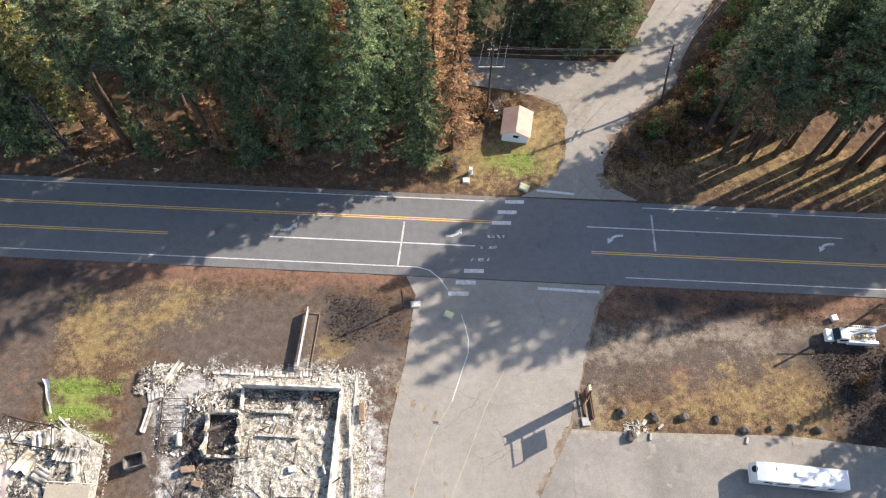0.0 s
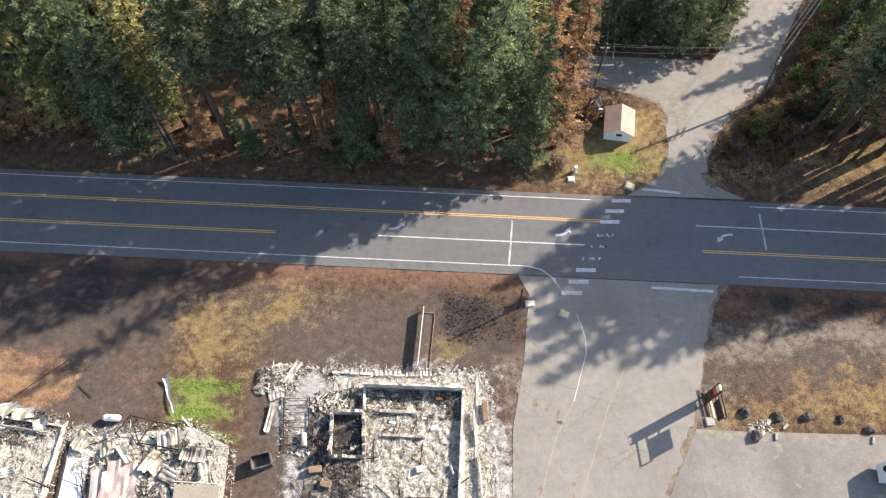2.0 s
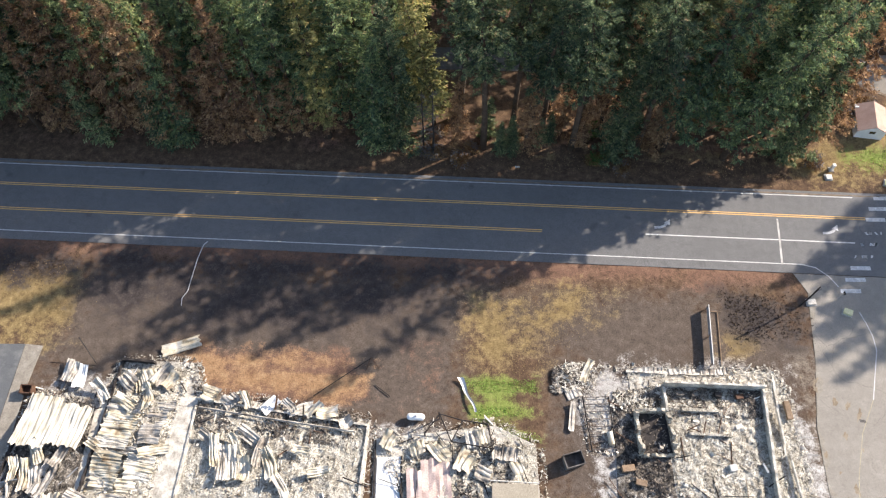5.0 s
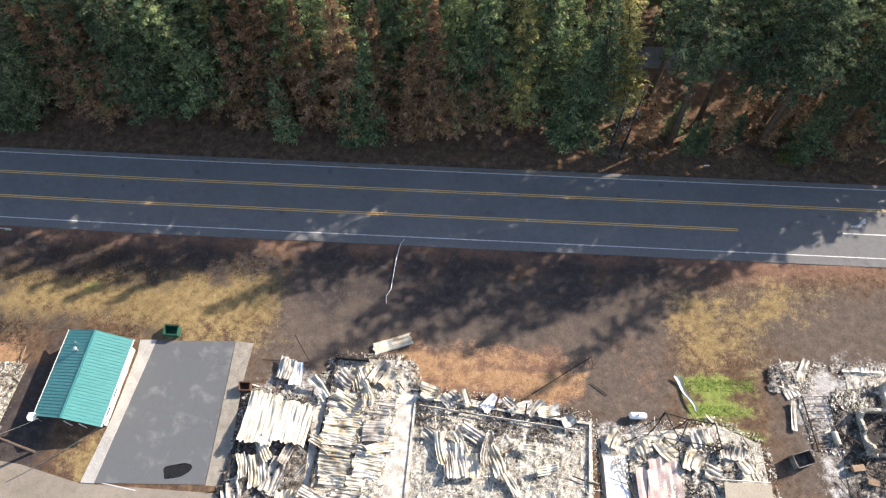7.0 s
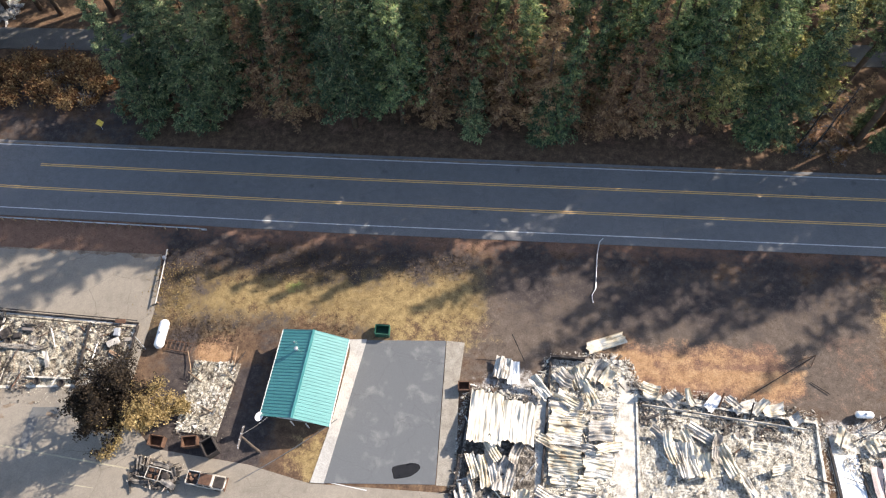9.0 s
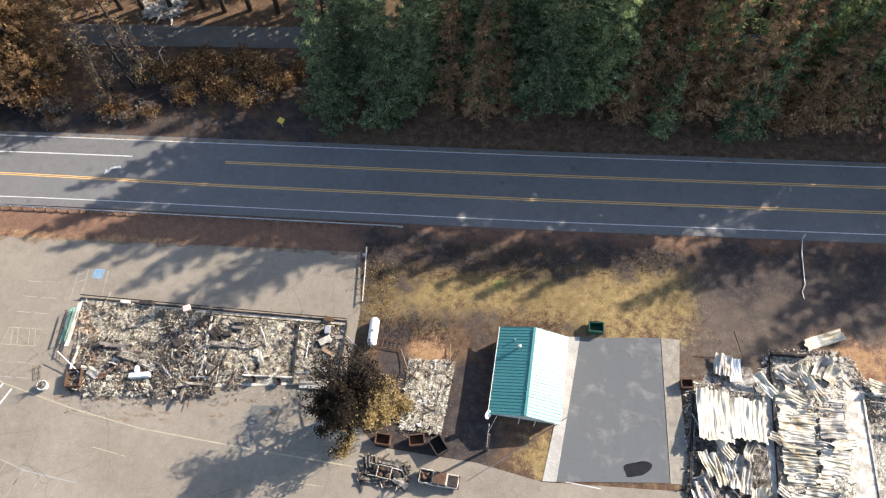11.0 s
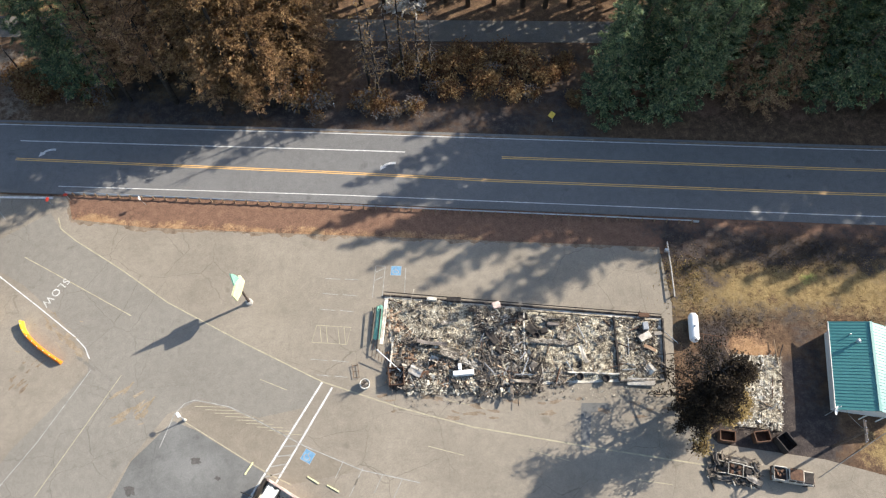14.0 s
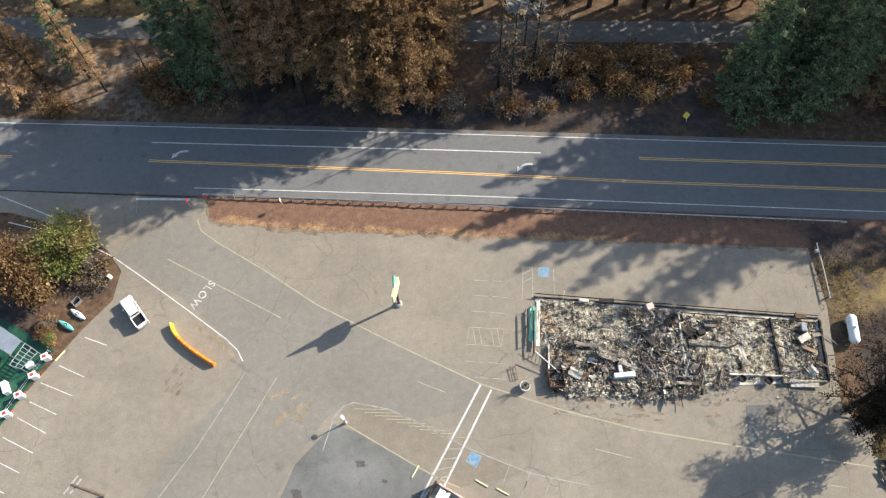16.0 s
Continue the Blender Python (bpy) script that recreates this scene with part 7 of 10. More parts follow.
def verge_drift(pts, seed, mat, label, reach=0.8, z=-0.0015):
    """Dirt washed unevenly over a paving edge."""
    g = Geo()
    for a, b in zip(pts, pts[1:]):
        a, b = Vector(a), Vector(b)
        d = (b - a).normalized()
        q = Vector((-d.y, d.x))
        n = max(2, int((b - a).length / 0.45))
        inner, outer = [], []
        for i in range(n + 1):
            p = a + (b - a) * i / n
            f = reach * max(0.03, 0.42 + 0.9 * noise.noise((p.x * 0.35, p.y * 0.35, seed)) + 0.5 * noise.noise((p.x * 1.3, p.y * 1.3, seed)))
            inner.append(tuple(p + q * f))
            outer.append(tuple(p - q * 0.12))
        g.prism(outer + inner[::-1], -0.05, z)
    return setting("dirt_edge", g, mat, label, "dirt")


setting("patched_trench", Geo().prism([(-182.3, 26.4), (-178.4, 26.4), (-178.6, 25.3), (-181.0, 25.0), (-181.8, 19.8), (-183.0, 19.8)], -0.1, -0.0046), "dark_patch", "grey patched trench in the asphalt", "asphalt patch")
mark("lot_edge_line", [(-279.4, 53.2), (-286.0, 57.2), (-292.4, 60.0), (-299.0, 62.7)], 0.18, "paint_white", "white edge line at the lot exit")
rd = random.Random(12)
drift([(-262.4 + 7 * u + rd.uniform(-0.6, 1.2), 39.0 - 5.2 * u + rd.uniform(-0.4, 1.2), rd.uniform(0.5, 1.6), rd.uniform(0.15, 0.5), -38 + rd.uniform(-14, 14)) for u in [k / 12 for k in range(13)]], 3.1, "pale_drift", "pale dried mud beside the barrier")
drift([(-261.5 + rd.uniform(-4, 5), 38.0 + rd.uniform(-3.5, 3.0), rd.uniform(0.25, 0.9), rd.uniform(0.05, 0.16), -38 + rd.uniform(-25, 25)) for k in range(16)], 4.1, "pale_drift", "brown dust trails on the lot")
drift([(-265.5 + rd.uniform(0, 4.5), 29.0 + rd.uniform(0, 4.2), rd.uniform(0.4, 1.5), rd.uniform(0.1, 0.35), 48 + rd.uniform(-12, 12)) for k in range(9)], 5.3, "drift", "brown dirt scuffed over the lot")
drift([(-255.6 + k * 0.95 + rd.uniform(-0.3, 0.3), 33.6 - 0.62 * k + rd.uniform(-0.4, 0.4), rd.uniform(0.9, 1.7), rd.uniform(0.12, 0.28), -34 + rd.uniform(-9, 9)) for k in range(7)], 6.3, "damp", "dark damp stain across the drive")
drift([(-249 + rd.uniform(0, 5), 23 + rd.uniform(0, 6.5), rd.uniform(0.5, 2.2), rd.uniform(0.12, 0.5), 40 + rd.uniform(-25, 25)) for k in range(16)], 7.3, "pale_drift", "pale dirt swept over the drive")
drift([(-246 + rd.uniform(0, 16), 8 + rd.uniform(0, 11), rd.uniform(0.3, 1.2), rd.uniform(0.2, 0.7), rd.uniform(0, 180)) for k in range(10)], 8.3, "stain", "dark oil and soot stains")
drift([(-214 + rd.uniform(0, 44), 26.5 + rd.uniform(-2.2, 1.4), rd.uniform(0.4, 1.6), rd.uniform(0.15, 0.5), rd.uniform(-20, 20)) for k in range(26)], 9.3, "drift", "dirt and ash washed from the burnt block")
drift([(-9 + rd.uniform(0, 10), 12 + rd.uniform(0, 20), rd.uniform(0.3, 1.1), rd.uniform(0.15, 0.5), rd.uniform(40, 100)) for k in range(14)], 10.3, "pale_drift", "pale ash dust on the side road")
drift([(-0.6, 24.9, 0.55, 0.3, 0), (-0.1, 24.7, 0.35, 0.25, 0)], 11.3, "stain", "dark oil stain on the side road")
drift([(22 + rd.uniform(0, 30), 8 + rd.uniform(0, 14), rd.uniform(0.4, 1.6), rd.uniform(0.2, 0.8), rd.uniform(0, 180)) for k in range(16)], 12.3, "lot_dust", "pale worn spots on the lot", -0.005)
verge_drift([(-264.2, 61.6), (-262.6, 57.2), (-250, 55.5), (-228, 54.2), (-168, 50.9)][::-1], 1.5, "drift", "red dirt washed onto the lot edge", 1.0)
verge_drift([(-7.4, 14.7), (-7.0, 23.9), (-4.9, 33.9), (-3.6, 44.5)][::-1], 2.5, "lot_dust", "ash and dirt over the side road's edge", 1.1)
verge_drift([(13.8, 14.7), (18.8, 23.9), (21.7, 33.9), (24.7, 43), (27.5, 46.2)], 3.5, "drift", "dirt over the side road's edge", 1.1)
verge_drift([(18.9, 23.8), (26, 23.4), (50, 22.8), (64, 21), (90, 19)][::-1], 4.5, "lot_dust", "pale dirt over the lot's edge", 1.6, -0.004)
verge_drift([(17.0, 64.4), (19.9, 66.8), (21.9, 73.2), (22.0, 79.3), (21.0, 81.6), (17.5, 83.4), (12.5, 85.0)][::-1], 5.5, "drift", "dirt and needles over the road's edge", 1.0)
verge_drift([(44.7, 91.7), (42.9, 86.3), (38.8, 82.4), (35.4, 79.9), (31.4, 75.6), (28.0, 69.6), (27.8, 66.4), (29.0, 64.2)][::-1], 6.5, "drift", "dirt and needles over the road's edge", 2.2)
verge_drift([(x, road_y(x, 6.75)) for x in range(-300, 19, 12)][::-1], 7.5, "drift", "needles and dirt along the road's edge", 0.3, 0.004)
mark("lot_line", [(-264.8, 57.6), (-263.9, 55.6), (-261, 53.4), (-252.6, 48.2), (-244.1, 42.4), (-232, 36), (-219.5, 29.8), (-208, 25.9), (-197.7, 23.1), (-182, 20.3), (-165.3, 17.6)], 0.2, "paint_pale", "long faded yellowish line across the lot")
mark("lot_line", [(-296, 57.6), (-284, 54.4), (-277.3, 51.0), (-272.1, 47.5), (-264.5, 42.2), (-257.3, 37.0), (-255.3, 35.2), (-254.3, 33.5)], 0.17, "paint_white", "white line round the planted island")
mark("lot_line", [(-253.7, 31.8), (-259.1, 21.2), (-263.4, 14.3), (-268, 6)], 0.13, "paint_faint", "white line across the lot")
mark("lot_line", [(-249.0, 31.0), (-254.0, 21.0), (-257.5, 14.0)], 0.12, "paint_pale", "faded yellow line across the lot")
mark("lot_line", [(-268.5, 50.5), (-261.3, 46.7), (-249.4, 40.3)], 0.16, "paint_pale", "faded yellow centre line")
mark("lot_line", [(-275.4, 61.4), (-275.2, 59.2), (-273.5, 57.4)], 0.12, "paint_faint", "curved faint line")
for a, b in (((-219.4, 29.7), (-228.2, 13.4)), ((-217.9, 28.9), (-225.2, 14.6))):
    mark("crossing_line", [a, b], 0.28, "paint_white", "white walkway line across the drive")
for k in range(6):
    u = 0.56 + k * 0.085
    mark("hatch_line", [(-219.4 - 8.8 * u, 29.7 - 16.3 * u), (-217.9 - 7.3 * u - 0.1, 28.9 - 14.3 * u - 0.25)], 0.14, "paint_faint", "hatched walkway line")
isle = [(-236.4, 27.0), (-232.5, 26.2), (-229.0, 24.6), (-221.2, 20.6), (-213, 17.3), (-205, 15.6)]
mark("island_line", [(-241.5, 20.5), (-240.2, 25.2), (-239.0, 26.7), (-237.6, 27.2)] + isle, 0.14, "paint_faint", "white line round the hatched island")
mark("island_line", [(-238.7, 24.2), (-229.8, 19.1), (-225.5, 16.7), (-222.5, 15.4)], 0.14, "paint_pale", "pale line of the hatched island")
for k in range(9):
    x = -237.5 + k * 1.55
    y = 26.3 - 0.5 * k
    mark("hatch_line", [(x, y), (x + 4.6 - 0.15 * k, y - 0.15)], 0.09, "paint_pale", "faint hatch line")
for x0, y0, x1, y1 in ((-220.1, 46.2, -214.9, 45.9), (-220.4, 43.7, -215.0, 43.2), (-220.6, 41.1, -215.4, 40.6), (-221.4, 33.2, -215.7, 32.7), (-220.2, 30.8, -215.8, 30.4)):
    mark("stall_line", [(x0, y0), ((x0 + x1) / 2 - 0.3, (y0 + y1) / 2)], 0.1, "paint_faint", "worn parking stall line")
    mark("stall_line", [((x0 + x1) / 2 + 0.4, (y0 + y1) / 2), (x1, y1)], 0.1, "paint_faint", "worn parking stall line")
mark("stall_line", [(-220.9, 38.5), (-215.7, 38.1), (-216.2, 35.4), (-221.4, 35.8), (-220.9, 38.5)], 0.1, "paint_pale", "hatched parking aisle outline")
for u in (0.1, 0.28, 0.62, 0.8):
    mark("hatch_line", [(-220.9 + 5.2 * u, 38.4 - 0.4 * u), (-221.2 + 5.2 * u + 0.7, 35.8 - 0.4 * u)], 0.1, "paint_pale", "aisle hatch line")
for pts in ([(-212.4, 48.3), (-212.7, 42.9)], [(-210.9, 48.2), (-211.2, 43.1)], [(-212.4, 48.3), (-210.9, 48.2)], [(-212.3, 47.2), (-211.0, 47.9)], [(-207.7, 47.9), (-207.8, 43.6)], [(-212.4, 45.8), (-211.2, 46.4)]):
    mark("stall_line", pts, 0.11, "paint_faint", "accessible parking stall line")
for k, (x, y) in enumerate([(-213.5, 15.2), (-215.6, 17.6), (-212.9, 16.6), (-210.2, 15.6), (-207.5, 15.0)]):
    mark("stall_line", [(x, y + 1.0), (x - 1.0, y - 1.3)], 0.1, "paint_faint", "faded parking stall line")
for x0, y0, x1, y1 in ((-190, 19.9, -184.6, 18.4), (-176, 15.9, -171, 15.2), (-201.5, 27.0, -196, 25.7), (-228.5, 30.2, -224.5, 28.6), (-204, 20.5, -199, 19.2)):
    mark("lot_line", [(x0, y0), (x1, y1)], 0.11, "paint_pale", "faded dash on the drive")
for x0, y0, x1, y1 in ((-278.8, 37.5, -275.2, 36.2), (-281.6, 33.1, -277.4, 31.3), (-283.7, 30.5, -278.5, 28.5), (-284.6, 27.7, -280.2, 25.8), (-285.8, 25.4, -281.0, 23.1), (-287.1, 22.6, -282.2, 20.4), (-288.4, 19.9, -283.4, 17.7), (-289.6, 17.3, -284.8, 15.0)):
    mark("stall_line", [(x0, y0), (x1, y1)], 0.13, "paint_white", "white parking stall line")
mark("lot_line", [(-138.9, 16.1), (-133.3, 15.0)], 0.12, "paint_white", "white line at the pad's end")
for k, (x, y) in enumerate([(-9.4, 24.9), (-8.3, 22.6), (-8.5, 20.2)]):
    mark("stall_line", [(x - 1.2, y), (x + 0.9, y - 0.1)], 0.1, "paint_faint", "worn parking stall line", 0.02)


def access_mark(x, y, rz):
    g = Geo().prism([(-0.8, -0.8), (0.8, -0.8), (0.8, 0.8), (-0.8, 0.8)], -0.006, -0.003)
    ob = setting("access_mark", g, "paint_blue", "blue accessible parking square with white symbol", "road marking")
    ob.matrix_basis = pose(x, y, 0, 0, 0, rz)
    s = Geo().strip([(-0.8, -0.8), (0.8, -0.8), (0.8, 0.8), (-0.8, 0.8), (-0.8, -0.8)], 0.08, -0.003, 0.0)
    s.strip([(0.45 * math.cos(a) - 0.05, 0.4 * math.sin(a) - 0.15) for a in np.linspace(2.0, 6.0, 12)], 0.12, -0.003, 0.0)
    s.strip([(-0.05, 0.55), (-0.05, 0.05), (0.35, 0.0), (0.5, -0.4)], 0.13, -0.003, 0.0)
    part("symbol", s, "paint_faint", ob)


access_mark(-209.2, 47.4, -3)
access_mark(-220.6, 19.2, -28)
text = bpy.data.curves.new("slow_marking", "FONT")
text.body, text.size, text.align_x, text.align_y, text.extrude = "SLOW", 1.75, "CENTER", "CENTER", 0.002
text.offset, text.space_character = 0.02, 1.2
text.materials.append(M["paint_scuffed"])
ob = new("slow_marking", text)
ob.matrix_basis = pose(-262.0, 44.3, -0.003, 0, 0, -122) @ Matrix.Diagonal((0.95, 1.0, 1.0, 1.0))
tagged(ob, "worn white word SLOW painted on the lot", "road marking", "", "structure")
puddle = [(-130.15 + 1.95 + 1.9 * math.cos(a) * (1 + 0.16 * math.sin(3 * a + 1)), 17.6 + 1.15 * math.sin(a) * (1 + 0.2 * math.cos(2 * a)) + 0.35 * math.cos(a)) for a in np.linspace(0, 6.283, 28)[:-1]]
setting("puddle", Geo().prism(puddle, 0.0, 0.016), "water", "dark wet puddle on the asphalt pad", "puddle")

# ---------------------------------------------------------------- western trees and bushes
for kd, x, y, s in (("O1", -237.0, 79.4, 1.3), ("O1", -231.6, 79.8, 1.25), ("O1", -241.2, 82.2, 1.35), ("O1", -235.0, 85.5, 1.3), ("O1", -227.5, 85.5, 1.2), ("O1", -245.0, 88.0, 1.3), ("O1", -230.5, 89.5, 1.4), ("O1", -238.5, 90.0, 1.4), ("O1", -234.5, 92.4, 1.42), ("O1", -226.2, 91.6, 1.38), ("O1", -242.4, 92.0, 1.36), ("B1", -224.5, 88.5, 0.95), ("B1", -252.5, 87.0, 1.15), ("B1", -247.5, 85.0, 1.05), ("O1", -250.5, 91.0, 1.0), ("O1", -256.5, 91.5, 0.95), ("B1", -255.5, 85.5, 0.9), ("O2", -229.6, 79.2, 0.75), ("O2", -240.4, 78.0, 0.8), ("O2", -233.8, 77.0, 0.62),
                    ("O3", -249.2, 80.9, 1.3), ("O3", -246.6, 83.2, 1.3), ("O3", -244.0, 86.0, 1.3), ("O3", -251.8, 85.0, 1.25), ("X2", -247.6, 87.0, 1.5), ("O3", -257.5, 81.5, 0.8), ("O2", -254.6, 83.6, 1.0), ("O2", -259.6, 86.4, 1.1), ("X2", -260.5, 81.8, 1.1),
                    ("G4", -259.5, 90.0, 0.9), ("G4", -254.0, 92.0, 0.95), ("G4", -248.0, 92.5, 0.9), ("O3", -262.0, 88.0, 0.95), ("O3", -266.5, 90.0, 0.9), ("O3", -240.5, 92.5, 1.0), ("G4", -266.0, 84.0, 0.98), ("G4", -270.2, 86.5, 0.9), ("G3", -262.8, 85.6, 1.1), ("G4", -263.5, 90.5, 0.9), ("B1", -256.0, 89.0, 0.9), ("B1", -243.0, 90.0, 0.9),
                    ("X1", -208.9, 85.5, 1.0), ("X1", -213.0, 80.8, 0.95), ("X2", -211.0, 84.5, 1.1), ("X1", -206.0, 83.0, 0.85), ("X2", -204.0, 86.0, 0.9), ("X1", -215.0, 84.0, 0.9),
                    ("O2", -289.0, 87.4, 0.85), ("O2", -285.5, 84.5, 0.7), ("G3", -292.0, 90.0, 0.9), ("O1", -297, 86, 0.8), ("B1", -300, 82, 0.9), ("X2", -277, 86, 0.8)):
    plant(kd, x, y, s, (x * 37) % 360, "fire-killed roadside trees")
for kd, x, y, s in (("U1", -190.0, 81.0, 1.0), ("U1", -195.0, 82.5, 1.15), ("U1", -200.5, 81.5, 0.9), ("U1", -204.0, 87.5, 1.1), ("U1", -208.5, 87.0, 1.0), ("U2", -186.0, 81.0, 0.8), ("U1", -213.0, 79.5, 0.9), ("U1", -191.0, 89.5, 1.1), ("U1", -198.5, 90.0, 1.0), ("U2", -206.5, 78.5, 0.9), ("U2", -210.5, 77.8, 0.8), ("U1", -200, 86.5, 1.1), ("U1", -196, 88, 1.0), ("U2", -192.5, 85.5, 0.95), ("U1", -187.5, 86, 1.25), ("U1", -184, 84.5, 1.1), ("U1", -180.5, 87, 0.9), ("U2", -203.5, 83, 0.9), ("U2", -226.5, 82, 2.0), ("U2", -224.0, 80.0, 1.3), ("U2", -213.5, 78.8, 1.2), ("U2", -216.6, 79.8, 0.9), ("U1", -274.5, 84.0, 1.4), ("U2", -279.5, 86.0, 1.2), ("U2", -263.5, 82, 1.2), ("U2", -268, 83.5, 1.25), ("U1", -272.5, 82, 1.1), ("U1", -276, 86.5, 1.0), ("U1", -293, 80, 1.1), ("U2", -298, 83, 1.0), ("U2", -224, 76.5, 0.7), ("U1", -179, 79.5, 0.7),
                    ("U2", 33.6, 72.0, 0.6), ("U1", 43.5, 82.5, 0.9), ("U3", 46.5, 85.5, 1.0), ("U1", 49.0, 89.5, 1.1), ("U3", 51.5, 93.5, 1.1), ("U1", 54.0, 98.0, 1.2), ("U3", 57.0, 102.5, 1.2), ("U1", 50.0, 84.5, 1.2), ("U1", 53.5, 89.5, 1.2), ("U3", 57.5, 94.0, 1.3), ("U1", 47.0, 81.0, 1.0), ("U1", 61.5, 108.0, 1.3), ("U1", 36.5, 71.0, 0.6), ("U1", 40.0, 69.5, 0.6), ("U1", 33.0, 68.5, 0.5), ("U1", 46.5, 73.0, 0.7), ("U3", 37.5, 75.4, 0.75), ("U4", 38.0, 78.2, 0.9), ("U4", 41.0, 79.6, 1.1), ("U4", 36.2, 76.6, 0.7), ("U4", 43.4, 81.4, 0.9), ("U4", 39.6, 77.2, 0.8), ("U2", 34.5, 70.5, 0.6), ("U2", 38.2, 72.0, 0.7), ("U2", 44, 71.5, 0.6), ("U1", 42.0, 75.0, 0.8), ("U2", 9.6, 78.2, 0.9), ("U2", 11.5, 80.4, 0.9), ("U2", 14.6, 80.6, 0.6), ("U1", 6.5, 81, 0.9),
                    ("U2", 62, 30, 0.8), ("U2", 67, 27, 0.9), ("U1", 70, 31, 0.8), ("U3", 73, 36, 0.9), ("U2", -57, 68.8, 0.8), ("U2", -30, 67, 0.7), ("U3", -34.5, 68.4, 0.6), ("U2", -62, 70.6, 0.9), ("U2", 2, 67.8, 0.8), ("U3", -283.5, 36.9, 0.45), ("U1", -284.6, 37.9, 0.55), ("U2", -284.6, 39.6, 0.7)):
    plant(kd, x, y, s, (x * 53) % 360, "roadside bushes")
rr = random.Random(77)
for k in range(24):
    x = -302 + k * 7.2 + rr.uniform(-1.5, 1.5)
    plant(pick(rr, [("B1", 0.3), ("H2", 0.2), ("H1", 0.4), ("O2", 0.1)]), x, front_y(x) + rr.uniform(9, 24), rr.uniform(0.6, 0.9), x % 360, "trees beyond the lane")
for x, y, s in ((2.0, 72.2, 1.25), (-1.0, 77.5, 1.2)):
    plant("B1", x, y, s, x * 40, FOREST)
M["leaf_olive"] = foliage("turning_olive_leaves", [(0.06, 0.075, 0.025), (0.13, 0.145, 0.045), (0.23, 0.235, 0.075), (0.36, 0.32, 0.13)])
maple = broadleaf("maple_tree", 31, 9.5, 4.6, ["leaf_olive", "leaf_olive", "leaf_sear"], "broad tree with green and turning leaves beside the lot", 9000, stem=0.16)
maple.matrix_basis = pose(-283.2, 51.0, 0, 0, 0, 20)
oak = broadleaf("oak_tree", 32, 8.6, 5.0, ["leaf_brown", "leaf_brown", "leaf_red"], "broad tree with withered brown leaves beside the lot", 9000, stem=0.14)
oak.matrix_basis = pose(-288.4, 46.4, 0, 0, 0, 70)
hedge = broadleaf("bush", 33, 1.8, 3.0, ["twig", "burnt_bark", "leaf_brown"], "scorched grey shrub on the planted island", 2400, "bush", 0.1, 0.3)
hedge.matrix_basis = pose(-279.8, 47.6, 0, 0, 0, 0)
M["scrub"] = foliage("burnt_scrub_stems", [(0.020, 0.016, 0.013), (0.045, 0.034, 0.026), (0.085, 0.062, 0.043), (0.17, 0.125, 0.075)])
M["leaf_char"] = foliage("charred_leaves", [(0.010, 0.009, 0.008), (0.020, 0.016, 0.013), (0.036, 0.028, 0.021), (0.075, 0.056, 0.034)])


def burnt_oak(x, y, height, radius, seed):
    """A burnt tree: a black leader to the top, bare limbs on one side and a thick charred crown on the other."""
    r = np.random.RandomState(seed)
    t = thing("burnt_oak_tree", (x, y), "wide burnt tree with bare black limbs and charred crown", "tree")
    part("trunk", Geo().tube([(0, 0, -0.3), (0.1, 0.0, height * 0.3), (0.35, 0.2, height * 0.65), (0.5, 0.3, height)], 0.46, 10, 0.06), "burnt_bark", t, "", True)
    twigs, tips = Geo(), []
    for i in range(30):
        u = 0.14 + 0.8 * (i + r.rand()) / 30
        a = 2.4 * i + r.normal(0, 0.3)
        d = np.array([math.cos(a), math.sin(a), 0.0])
        length = radius * (1.12 - 0.85 * u * u) * r.uniform(0.75, 1.1)
        p0 = np.array([0.5 * u, 0.3 * u, height * u])
        end = p0 + d * length + [0, 0, length * r.uniform(-0.05, 0.4)]
        mid = (p0 + end) / 2 + r.normal(0, 0.25, 3) + [0, 0, 0.35]
        part("limb", Geo().tube([tuple(p0), tuple(mid), tuple(end)], 0.13, 6, 0.04), "burnt_bark", t, "", True)
        for _ in range(9):
            f = r.uniform(0.2, 1.0)
            p = p0 + (mid - p0) * 2 * f if f < 0.5 else mid + (end - mid) * (2 * f - 1)
            e = d * 0.6 + r.normal(0, 0.6, 3)
            q = p + e / np.linalg.norm(e) * r.uniform(0.9, 2.2)
            q[2] = max(q[2], 1.0)
            twigs.tube([tuple(p), tuple((p + q) / 2 + r.normal(0, 0.12, 3)), tuple(q)], 0.055, 4, 0.022, False)
            for _ in range(5):
                s = p + (q - p) * r.uniform(0.3, 1.0)
                w = s + r.normal(0, 0.5, 3)
                twigs.tube([tuple(s), tuple(w)], 0.028, 3, 0.012, False)
                tips += [w, (s + w) / 2]
    tagged(part("twig_tangle", twigs, "burnt_bark", t, "bare black twigs"), "", "", "", "stuff")
    tips = np.array(tips)
    n = 64000
    p = tips[r.randint(0, len(tips), n)] + r.normal(0, 0.3, (n, 3))
    bare = (p[:, 0] * 0.35 - p[:, 1] * 0.95 + r.normal(0, 0.7, n) < 0.5) & (r.rand(n) < 0.94)
    p, n = p[~bare], int((~bare).sum())
    # yellow on the sunlit side, dark on the other: side light by colour, plus char
    sear = (p[:, 0] * 0.85 - p[:, 1] * 0.5 - p[:, 2] * 0.32 + r.normal(0, 0.8, n)) > 0.9
    for sel, mat, label in ((~sear, "leaf_char", "dark charred leaves of the shaded side"), (sear, "leaf_sear", "withered yellow-brown leaves of the sunlit side")):
        q = p[sel]
        v, f = sprays(r, q, r.normal(0, 1, (len(q), 3)), r.uniform(0.18, 0.36, len(q)), r.uniform(0, 0.4, len(q)))
        k = tagged(new("crown", np_mesh("crown", v, f, mat)), label)
        k.parent = t
    return t


